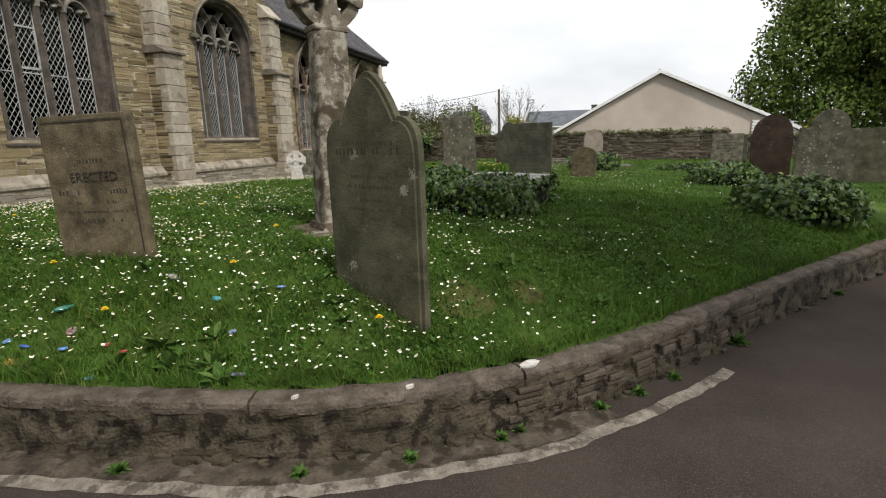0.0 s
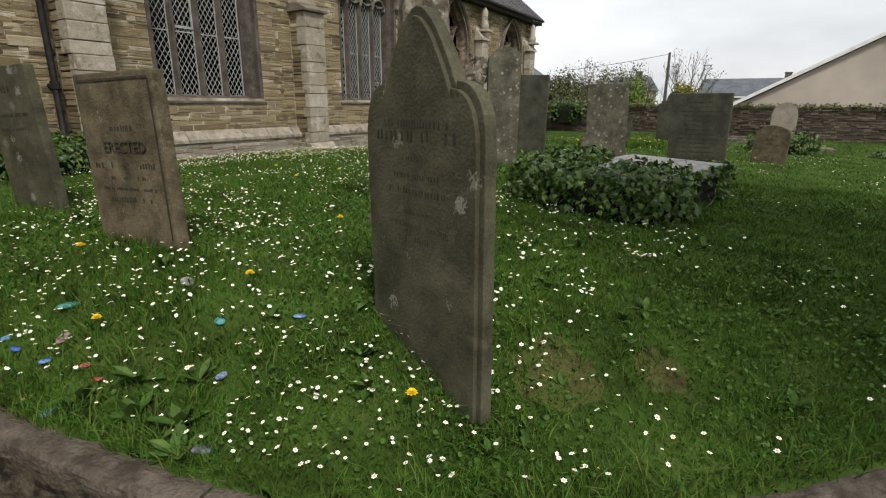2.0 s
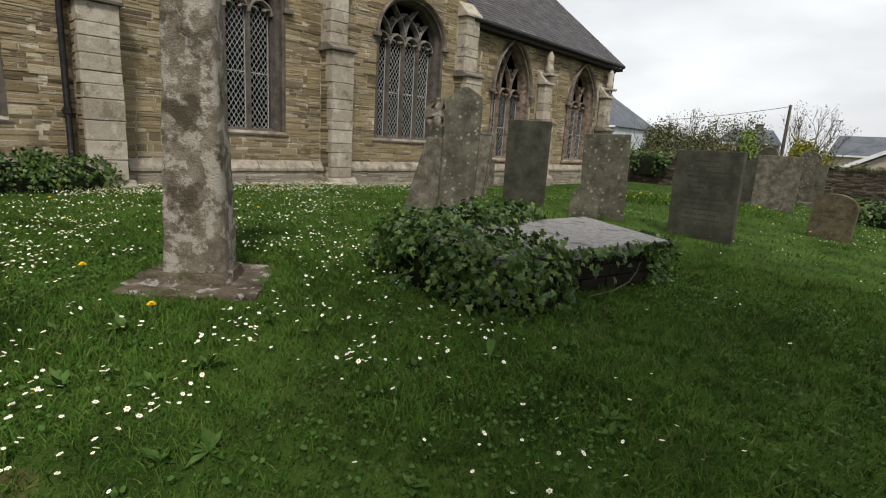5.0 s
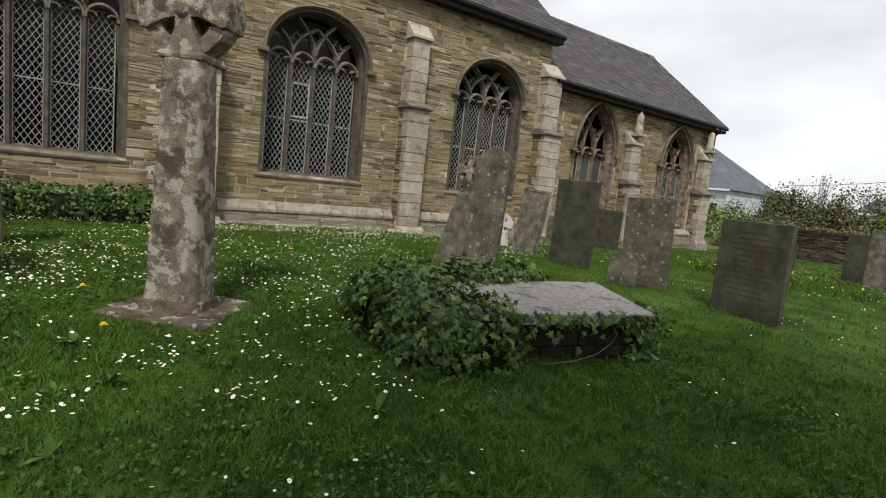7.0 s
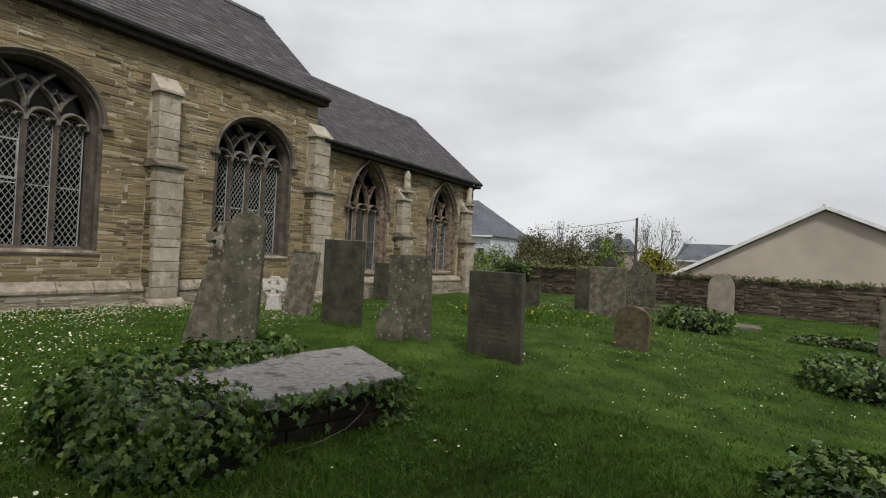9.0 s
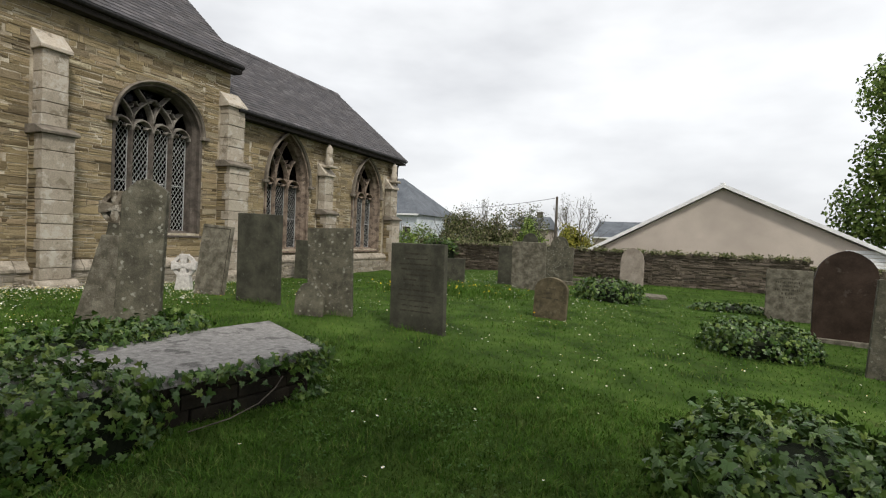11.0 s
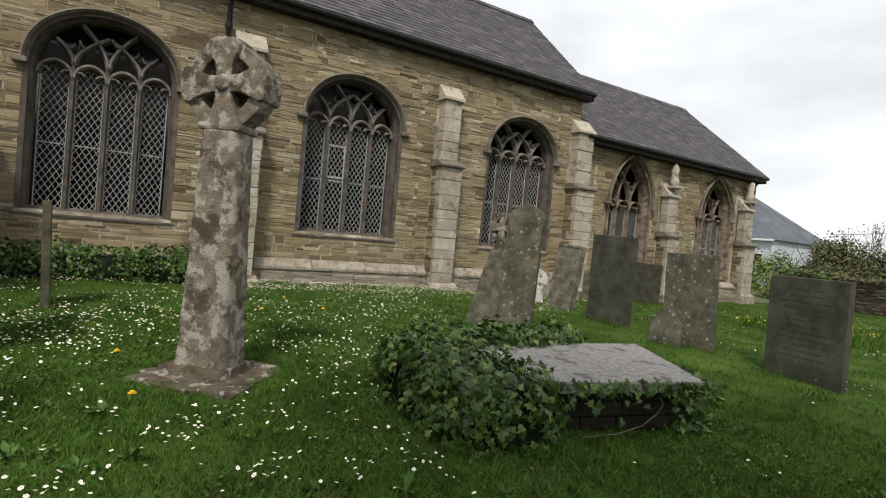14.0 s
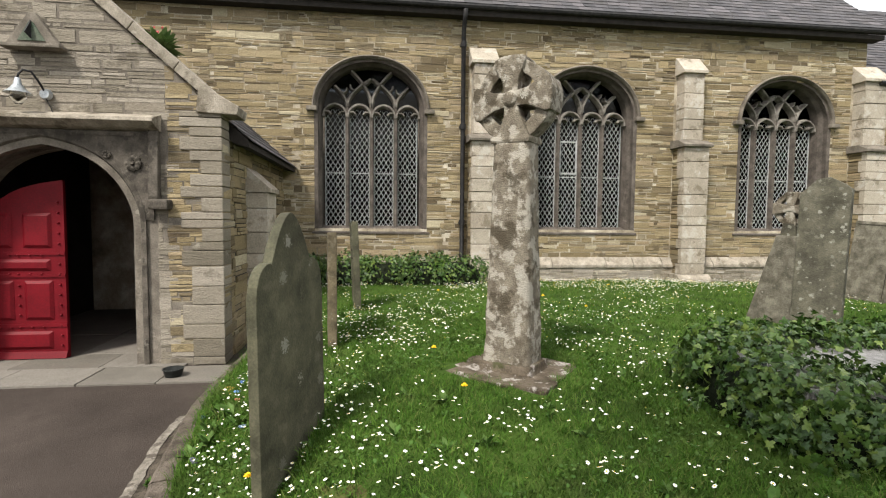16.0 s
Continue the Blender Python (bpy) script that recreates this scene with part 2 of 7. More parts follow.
M_IRON = surface("black_iron", [(0.012, 0.012, 0.013), (0.03, 0.028, 0.027)], scale=14, fine=90, bump=0.15, rough=0.5)
M_ASPHALT = surface("worn_asphalt", [(0.038, 0.0300, 0.025), (0.060, 0.0475, 0.040)], scale=0.8, fine=170, bump=0.8, rough=0.92, spec=0.06, stain=((0.105, 0.088, 0.075), 140.0, 0.55, 0.75), coat=((0.046, 0.036, 0.030), 1.3, 0.58, 0.5))
M_CONCRETE = surface("pale_concrete", [(0.042, 0.033, 0.025), (0.095, 0.078, 0.060)], scale=8, fine=80, bump=0.9, stain=((0.024, 0.020, 0.013), 9.0, 0.50, 0.85), coat=((0.16, 0.14, 0.112), 7.0, 0.62, 0.6))
M_COPING = surface("weathered_coping", [(0.062, 0.049, 0.037), (0.125, 0.103, 0.082)], scale=9, fine=70, bump=1.0, stain=((0.04, 0.032, 0.023), 7.0, 0.55, 0.7), coat=((0.36, 0.33, 0.29), 12.0, 0.72, 0.65))
M_CURB_WALL = surface("stained_render", [(0.036, 0.029, 0.019), (0.078, 0.064, 0.045)], scale=7, fine=60, bump=1.0, spread=0.28, stain=((0.013, 0.010, 0.007), 9.5, 0.505, 0.9), coat=((0.15, 0.122, 0.092), 6.0, 0.65, 0.55))
M_SPLASH = surface("weathered_splash", [(0.42, 0.39, 0.36), (0.55, 0.52, 0.49)], scale=20, fine=90, bump=0.5)
M_KERB_STONE = surface("kerb_rubble", [(0.05, 0.039, 0.028), (0.085, 0.068, 0.052), (0.065, 0.05, 0.036), (0.11, 0.09, 0.07)], pick="object", scale=9, fine=70, bump=0.9, stain=((0.02, 0.016, 0.011), 7.0, 0.52, 0.8))
M_LAWN = surface("mown_lawn", [(0.021, 0.040, 0.008), (0.039, 0.070, 0.013), (0.058, 0.095, 0.019)], scale=1.6, fine=85, bump=0.9, rough=0.95, spec=0.04, stain=((0.062, 0.068, 0.024), 2.7, 0.60, 0.4))
M_GRASS = surface("grass_blade", [(0.027, 0.068, 0.009), (0.055, 0.118, 0.016), (0.039, 0.088, 0.012), (0.078, 0.142, 0.022), (0.112, 0.128, 0.038)], pick="island", scale=0.9, fine=30, bump=0.0, rough=0.65, spec=0.04, stain=((0.030, 0.05, 0.010), 3.6, 0.51, 0.6), coat=((0.100, 0.122, 0.042), 3.1, 0.60, 0.5))
M_IVY = surface("ivy_leaf", [(0.012, 0.032, 0.006), (0.040, 0.085, 0.013), (0.022, 0.05, 0.009), (0.068, 0.12, 0.019), (0.028, 0.06, 0.010), (0.115, 0.16, 0.030), (0.045, 0.09, 0.015)], pick="island", scale=9, fine=60, bump=0.1, rough=0.42, spec=0.34)
# Near-black tone: the shade deep inside the ivy is put into its colour.
M_IVY_DARK = surface("ivy_core_shade", [(0.005, 0.008, 0.003), (0.010, 0.014, 0.005)], scale=8, fine=60, bump=0.6)
M_WEED = surface("weed_leaf", [(0.032, 0.072, 0.014), (0.058, 0.115, 0.024), (0.045, 0.09, 0.017), (0.08, 0.13, 0.034)], pick="island", scale=9, fine=60, bump=0.1, rough=0.55, spec=0.08)
M_PETAL = surface("white_petal", [(0.78, 0.78, 0.76), (0.85, 0.85, 0.82)], pick="island", scale=30, fine=90, bump=0.0, rough=0.7)
M_YELLOW = surface("yellow_flower", [(0.75, 0.50, 0.02), (0.85, 0.60, 0.03)], scale=60, fine=190, bump=0.2, rough=0.7)
M_TREE_LEAF = surface("tree_leaf", [(0.055, 0.095, 0.018), (0.10, 0.16, 0.03), (0.15, 0.215, 0.045), (0.20, 0.25, 0.065)], pick="island", scale=2, fine=30, bump=0.0, rough=0.6)
M_BUSH_LEAF = surface("bush_leaf", [(0.04, 0.052, 0.018), (0.075, 0.085, 0.03), (0.055, 0.07, 0.02), (0.14, 0.13, 0.065), (0.19, 0.17, 0.11)], pick="island", scale=2, fine=30, bump=0.0, rough=0.7)
M_YELLOW_BUSH = surface("golden_bush_leaf", [(0.12, 0.13, 0.02), (0.22, 0.20, 0.03)], pick="island", scale=2, fine=30, bump=0.0, rough=0.7)
M_BARK = surface("bark", [(0.06, 0.05, 0.04), (0.12, 0.105, 0.085)], scale=6, fine=40, bump=0.8)
M_RED = surface("red_door_paint", [(0.105, 0.0022, 0.006), (0.14, 0.004, 0.009)], scale=3, fine=60, bump=0.08, rough=0.55, spec=0.16)
M_RENDER_WALL = surface("beige_render", [(0.42, 0.365, 0.315), (0.46, 0.40, 0.345)], scale=0.5, fine=60, bump=0.1, rough=0.9)
M_WHITE = surface("white_paint", [(0.66, 0.66, 0.66), (0.78, 0.78, 0.77)], scale=3, fine=60, bump=0.05, rough=0.6)
M_WORN_STRIP = surface("worn_pale_concrete", [(0.12, 0.104, 0.083), (0.24, 0.213, 0.178)], scale=14, fine=120, bump=0.7, stain=((0.06, 0.048, 0.038), 9.0, 0.52, 0.8), coat=((0.33, 0.31, 0.28), 20.0, 0.62, 0.6))
M_BOUNDARY = surface("dark_slate_rubble", [(0.04, 0.032, 0.024), (0.11, 0.09, 0.066), (0.075, 0.06, 0.044), (0.17, 0.14, 0.11), (0.09, 0.075, 0.05)], pick="island", scale=5, fine=40, bump=0.8, bed=3.0)
M_PAVING = surface("paving_slab", [(0.12, 0.107, 0.09), (0.18, 0.163, 0.14)], pick="object", scale=3, fine=60, bump=0.3, stain=((0.13, 0.11, 0.09), 2.5, 0.58, 0.5))
M_FIELD = surface("far_ground", [(0.05, 0.075, 0.02), (0.09, 0.10, 0.04)], scale=0.2, fine=4, bump=0.3)
M_RUBBER = surface("black_plastic", [(0.012, 0.013, 0.012), (0.02, 0.022, 0.02)], scale=20, fine=90, bump=0.05, rough=0.45)
M_GALVANISED = surface("galvanised_lamp", [(0.30, 0.32, 0.33), (0.42, 0.44, 0.45)], scale=12, fine=70, bump=0.1, rough=0.45, metal=0.6)
# Near-black tone that paints indoor shade onto inner surfaces and far house panes.
M_INTERIOR_SHADE = surface("interior_shade", [(0.02, 0.018, 0.016), (0.03, 0.027, 0.024)], scale=3, fine=40, bump=0.2)
# headstones
M_H_SLATE = surface("grey_green_headstone_slate", [(0.044, 0.043, 0.027), (0.094, 0.089, 0.056)], scale=5, fine=85, bump=0.35, rough=0.78, spread=0.34, stain=((0.145, 0.13, 0.092), 11.0, 0.59, 0.32), coat=((0.036, 0.030, 0.020), 3.0, 0.55, 0.35), spots=((0.27, 0.26, 0.215), 7.5, 0.24, 0.75))
M_H_BROWN = surface("brown_mottled_headstone", [(0.062, 0.050, 0.030), (0.135, 0.110, 0.068)], scale=7, fine=80, bump=0.5, rough=0.8, spread=0.32, stain=((0.19, 0.168, 0.12), 9.0, 0.58, 0.4), coat=((0.040, 0.034, 0.024), 3.5, 0.54, 0.45), spots=((0.27, 0.26, 0.21), 20.0, 0.13, 0.5))
M_H_DARK = surface("dark_grey_headstone_slate", [(0.040, 0.039, 0.029), (0.076, 0.074, 0.054)], scale=5, fine=85, bump=0.3, rough=0.76, spread=0.36, stain=((0.10, 0.097, 0.074), 9.0, 0.61, 0.3), coat=((0.028, 0.026, 0.020), 3.0, 0.55, 0.35), spots=((0.19, 0.185, 0.155), 14.0, 0.10, 0.5))
M_H_LICHEN = surface("lichen_spotted_headstone", [(0.052, 0.048, 0.034), (0.110, 0.102, 0.074)], scale=6, fine=80, bump=0.45, rough=0.8, spread=0.32, stain=((0.155, 0.147, 0.118), 17.0, 0.57, 0.45), coat=((0.036, 0.032, 0.024), 3.5, 0.54, 0.35), spots=((0.27, 0.265, 0.22), 19.0, 0.33, 0.75))
M_H_RED = surface("dark_red_granite_headstone", [(0.026, 0.017, 0.012), (0.046, 0.031, 0.023)], scale=4, fine=90, bump=0.15, rough=0.6, spec=0.1, stain=((0.10, 0.082, 0.068), 5.0, 0.60, 0.5))
M_H_GREY = surface("pale_grey_headstone", [(0.085, 0.077, 0.057), (0.17, 0.154, 0.12)], scale=8, fine=75, bump=0.5, rough=0.85, spread=0.26, stain=((0.06, 0.052, 0.037), 6.0, 0.55, 0.6), spots=((0.28, 0.26, 0.22), 18.0, 0.14, 0.6))
M_H_PINK = surface("pinkish_headstone", [(0.24, 0.20, 0.165), (0.30, 0.26, 0.22)], scale=4, fine=70, bump=0.3, rough=0.85, stain=((0.14, 0.12, 0.09), 5.0, 0.6, 0.4))
# Dark tone stands for the shade in cut letters; the marks themselves are raised.
M_ENGRAVED = surface("shaded_engraving", [(0.034, 0.030, 0.022), (0.056, 0.049, 0.037)], scale=20, fine=90, bump=0.2, rough=0.9)
M_SLAB = surface("tomb_slab_slate", [(0.17, 0.16, 0.15), (0.30, 0.285, 0.27)], scale=22, fine=120, bump=0.6, rough=0.6, spec=0.35, stain=((0.065, 0.06, 0.055), 6.0, 0.53, 0.85), coat=((0.36, 0.345, 0.325), 34.0, 0.57, 0.5))
# Stops this dark paint the shade below the slab into the side stones.
M_TOMB = surface("shaded_tomb_side", [(0.010, 0.009, 0.006), (0.026, 0.021, 0.014)], scale=4, fine=60, bump=0.5)
M_CROSS = surface("lichened_granite", [(0.11, 0.091, 0.066), (0.20, 0.172, 0.132)], scale=11, fine=100, bump=1.0, stain=((0.36, 0.33, 0.275), 9.5, 0.50, 0.85), coat=((0.055, 0.043, 0.027), 5.5, 0.55, 0.85), spots=((0.34, 0.32, 0.27), 9.0, 0.22, 0.85))
M_BASE_SLAB = surface("mossy_base_slab", [(0.05, 0.037, 0.023), (0.13, 0.105, 0.078)], scale=9, fine=70, bump=1.0, stain=((0.34, 0.31, 0.28), 9.0, 0.54, 0.85), coat=((0.045, 0.05, 0.016), 5.0, 0.56, 0.8))


def glass_material():
    m = bpy.data.materials.new("old_window_glass")
    m.use_nodes = True
    b = m.node_tree.nodes["Principled BSDF"]
    b.inputs["Base Color"].default_value = (0.06, 0.066, 0.072, 1)
    b.inputs["Roughness"].default_value = 0.12
    b.inputs["Specular IOR Level"].default_value = 0.08
    b.inputs["Transmission Weight"].default_value = 1.0
    b.inputs["IOR"].default_value = 1.16
    return m


M_GLASS = glass_material()
M_CLEAR = glass_material()
M_CLEAR.node_tree.nodes["Principled BSDF"].inputs["Base Color"].default_value = (0.85, 0.86, 0.84, 1)

# ---- ground ----
CURB = [(-5.2, 1.88), (-4.1, 1.89), (-2.8, 1.88), (-2.0, 1.98), (-1.2, 2.13), (-0.6, 2.40), (-0.04, 2.78), (0.66, 3.52), (1.68, 4.77), (2.98, 6.24), (6.0, 9.6), (13.0, 17.4)]


def round_path(points, step):
    """A smooth line through the points, sampled at even steps."""
    out = []
    for i in range(len(points) - 1):
        p0, p1, p2, p3 = (Vector(points[min(max(k, 0), len(points) - 1)]) for k in (i - 1, i, i + 1, i + 2))
        for k in range(40):
            t = k / 40
            out.append(0.5 * (2 * p1 + (p2 - p0) * t + (2 * p0 - 5 * p1 + 4 * p2 - p3) * t * t + (3 * p1 - 3 * p2 + p3 - p0) * t ** 3))
    out.append(Vector(points[-1]))
    even, run = [out[0]], 0.0
    for a, b in zip(out, out[1:]):
        run += (b - a).length
        if run >= step:
            even.append(b)
            run = 0.0
    return even


CURB_LINE = round_path(CURB, 0.06)
CURB_NORMAL = []
for i, p in enumerate(CURB_LINE):
    t = (CURB_LINE[min(i + 1, len(CURB_LINE) - 1)] - CURB_LINE[max(i - 1, 0)]).normalized()
    CURB_NORMAL.append(Vector((-t.y, t.x)))


def curb_distance(x, y):
    """Metres from the kerb wall's outer edge, positive on the lawn."""
    x, y = np.asarray(x, float), np.asarray(y, float)
    best = np.full(np.broadcast(x, y).shape, 1e9)
    sign = np.ones_like(best)
    for (ax, ay), (bx, by) in zip(CURB, CURB[1:]):
        ux, uy = bx - ax, by - ay
        length = math.hypot(ux, uy)
        ux, uy = ux / length, uy / length
        s = np.clip((x - ax) * ux + (y - ay) * uy, 0, length)
        d = np.hypot(x - ax - s * ux, y - ay - s * uy)
        side = np.where(ux * (y - ay) - uy * (x - ax) >= 0, 1, -1)
        near = d < best - 1e-9
        best, sign = np.where(near, d, best), np.where(near, side, sign)
    return best * sign


def ground_z(x, y):
    x, y = np.asarray(x, float), np.asarray(y, float)
    b = 0.70 - 0.05 * np.clip(x + 2, 0, 8) - 0.03 * np.clip(y - 9, 0, 10) - 0.05 * np.clip(-5 - x, 0, 3.8)
    b = np.clip(b, 0.3, None)
    d = curb_distance(x, y)
    s = np.clip((d - 0.14) / 0.85, 0, 1)
    s = s * s * (3 - 2 * s) * 0.6 + s * 0.4
    z = 0.29 + (b - 0.29) * s
    z = z + 0.012 * np.sin(3.1 * x + 1.3 * y) * np.cos(2.3 * y - 0.7 * x) * np.clip(d - 0.2, 0, 1)
    return z - 0.05 * np.clip(1 - d / 0.1, 0, 1)


def gz(x, y):
    return float(ground_z(x, y))


g = Geo()
g.add([(-600, -600, -0.07), (600, -600, -0.07), (600, 600, -0.07), (-600, 600, -0.07)], [(0, 1, 2, 3)])
tagged(make("ground", g, M_FIELD), "dull green ground reaching to the horizon", "ground", kind="structure")

g = Geo()
N = 60
for i in range(N + 1):
    for j in range(N + 1):
        x, y = -22 + 50 * i / N, -22 + 46 * j / N
        g.v.append((x, y, -0.002))
for i in range(N):
    for j in range(N):
        a = i * (N + 1) + j
        g.f.append((a, a + N + 1, a + N + 2, a + 1))
tagged(make("road", g, M_ASPHALT, smooth=True), "worn brownish grey asphalt path round the raised lawn", "path", kind="structure")

xs = np.concatenate([np.arange(-8.66, 4.5, 0.11), np.arange(4.5, 14.1, 0.35)])
ys = np.concatenate([np.arange(1.5, 11, 0.11), np.arange(11, 25.5, 0.35)])
GX, GY = np.meshgrid(xs, ys, indexing="ij")
GD = curb_distance(GX, GY)
GZ = ground_z(GX, GY)
idx = np.arange(GX.size).reshape(GX.shape)
quads = np.stack([idx[:-1, :-1], idx[1:, :-1], idx[1:, 1:], idx[:-1, 1:]], -1).reshape(-1, 4)
keep = (GD.ravel()[quads].min(1) > 0.03)
flat = np.stack([GX.ravel(), GY.ravel(), GZ.ravel()], -1)
inside_porch = (flat[quads][:, :, 0].max(1) < -4.7) & (flat[quads][:, :, 1].min(1) < 1.45)
lawn = soup("lawn", flat, quads[keep & ~inside_porch], M_LAWN, smooth=True)
tagged(lawn, "raised mown lawn of the churchyard", "lawn", kind="structure")


# ---- kerb wall round the lawn ----
def along(i0, i1, profile, wobble, seed, name, material, parent, close=False):
    """A strip swept along the kerb line between two samples. profile: (inwards, z) points."""
    v, f = [], []
    m = len(profile)
    for i in range(i0, i1 + 1):
        p, n = CURB_LINE[i], CURB_NORMAL[i]
        for k, (d, z) in enumerate(profile):
            w = (0.6 * noise.noise(Vector((p.x * 4 + seed, p.y * 4, z * 7))) + 0.6 * noise.noise(Vector((p.x * 13 + seed, p.y * 13, z * 16)))) * wobble
            q = p + n * (d + w)
            v.append((q.x, q.y, z + (0.35 * w if m > 4 else 0.0)))
    for i in range(i1 - i0):
        for k in range(m - 1 + int(close)):
            f.append((i * m + k, i * m + (k + 1) % m, (i + 1) * m + (k + 1) % m, (i + 1) * m + k))
    if close:
        f += [tuple(range(m))[::-1], tuple(range((i1 - i0) * m, (i1 - i0 + 1) * m))]
    g = Geo()
    g.v, g.f = v, f
    return make(name, g, material, parent, smooth=False, fix=close)


kerb_wall = thing("kerb_wall", "low dark stained stone retaining wall with a rounded coping", "wall", kind="structure")
NC = len(CURB_LINE) - 1
body_profile = [(0.16, -0.08), (-0.03, -0.08)] + [(-0.022 + 0.0022 * k, -0.02 + 0.02 * k) for k in range(14)] + [(0.10, 0.245)]
along(0, NC, body_profile, 0.038, 1.0, "wall_body", M_CURB_WALL, kerb_wall)
i = 0
while i < NC - 2:
    n = rnd.randint(14, 30)
    top = 0.292 + rnd.uniform(-0.006, 0.006)
    along(i, min(i + n, NC), [(0.004, 0.225), (0.001, top - 0.035), (0.006, top - 0.014), (0.022, top - 0.002), (0.09, top + 0.003), (0.14, top - 0.006), (0.14, 0.21)], 0.02, i * 0.7, "coping_stone", M_COPING, kerb_wall, close=True)
    i += n
    if i < NC:
        CURB_LINE[i] = CURB_LINE[i] + (CURB_LINE[min(i + 1, NC)] - CURB_LINE[i]) * 0.15
g = Geo()
for k in range(120):
    i = rnd.randint(20, NC - 60)
    p = CURB_LINE[i] + CURB_NORMAL[i] * rnd.uniform(-0.05, 0.0)
    r = rnd.uniform(0.015, 0.045)
    pts = []
    for a in range(6):
        ang = a * math.pi / 3
        pts.append((p.x + r * 1.5 * math.cos(ang) * rnd.uniform(0.7, 1.2), p.y + r * math.sin(ang) * rnd.uniform(0.7, 1.2)))
    g.prism(pts, -0.04, rnd.uniform(0.0, 0.035), "z")
tagged(make("rubble", g, M_CURB_WALL, kerb_wall, bevel=0.006), kind="stuff")
for x, y, a, b in ((-0.19, 2.745, 0.06, 0.036), (-1.21, 2.17, 0.016, 0.013), (-0.72, 2.38, 0.02, 0.014)):
    g = Geo()
    g.prism([(x + a * math.cos(k * 0.7 + 0.6) * rnd.uniform(0.8, 1.1) + 0.3 * b * math.sin(k * 0.7), y + b * math.sin(k * 0.7 + 0.6) * rnd.uniform(0.8, 1.1) + 0.4 * a * math.cos(k * 0.7)) for k in range(9)], 0.27, 0.2995, "z")
    make("paint_splash", g, M_SPLASH, kerb_wall, "white paint splash on the coping")
NL = len(CURB_LINE)
for i in range(NL - 4):
    p = CURB_LINE[i]
    if not (-0.35 < p.x < 1.3) or i % 3:
        continue
    z = 0.03
    t = (CURB_LINE[i + 3] - CURB_LINE[i]).normalized()
    while z < 0.205:
        h = rnd.uniform(0.03, 0.06)
        L = rnd.uniform(0.10, 0.22)
        o = rnd.uniform(0.010, 0.034)
        a = p + t * rnd.uniform(-0.03, 0.03) - CURB_NORMAL[i] * o
        g = Geo()
        b, c = a + t * L, a + CURB_NORMAL[i] * 0.12
        d = b + CURB_NORMAL[i] * 0.12
        g.prism([(a.x, a.y), (b.x, b.y), (d.x, d.y), (c.x, c.y)], z, min(z + h - 0.006, 0.215), "z")
        make("rubble_stone", g, M_KERB_STONE, kerb_wall, bevel=0.008)
        z += h
line_profile = [(-0.20, -0.006), (-0.185, 0.003), (-0.10, 0.005), (-0.02, 0.012)]
gutter = along(10, [i for i, p in enumerate(CURB_LINE) if p.x < 0.15][-1], line_profile, 0.045, 4.0, "gutter", M_CONCRETE, None)
tagged(gutter, "rough pale concrete gutter along the foot of the wall", "gutter", kind="structure")
i_l = [i for i, p in enumerate(CURB_LINE) if p.x < 0.8][-1]
# A strip of worn pale concrete, not paint, along the asphalt.
white = along(30, i_l, [(-0.27, 0.001), (-0.25, 0.0055), (-0.195, 0.0065)], 0.035, 9.0, "painted_line", M_WORN_STRIP, None)
tagged(white, "worn pale concrete strip along the asphalt edge", "road marking", kind="structure")

# ---- church ----
FACE, GLASS, END1, END2 = -8.75, -9.12, 14.05, 22.9


def arch_top(kind, half, spring, apex, s):
    """Height of an arch at s metres from its middle."""
    rise = apex - spring
    s = min(abs(s), half)
    if kind == "pointed":
        c = (rise * rise - half * half) / (2 * half)
        return spring + math.sqrt(max((half + c) ** 2 - (s + c) ** 2, 0))
    if kind == "tudor":
        return spring + rise * (max(1 - (s / half) ** 3.2, 0)) ** 0.62 * (1 - 0.22 * s / half)
    return spring + rise * (max(1 - (s / half) ** 2.15, 0)) ** 0.5 * (1 - 0.0 * s)


def arch_path(o, grow=0.0, n=14, foot=None):
    """Points (y, z) up one jamb, over the arch and down the other."""
    mid, half, sill, spring, apex, kind = o
    foot = sill if foot is None else foot
    pts = [(mid - half - grow, foot)] if foot < spring else []
    for k in range(2 * n + 1):
        s = -math.cos(math.pi * k / (2 * n))
        z = arch_top(kind, half, spring, apex, s * half)
        pts.append((mid + s * (half + grow), z + grow * (1 - abs(s)) ** 0.5 if grow else z))
    if foot < spring:
        pts.append((mid + half + grow, foot))
    return pts


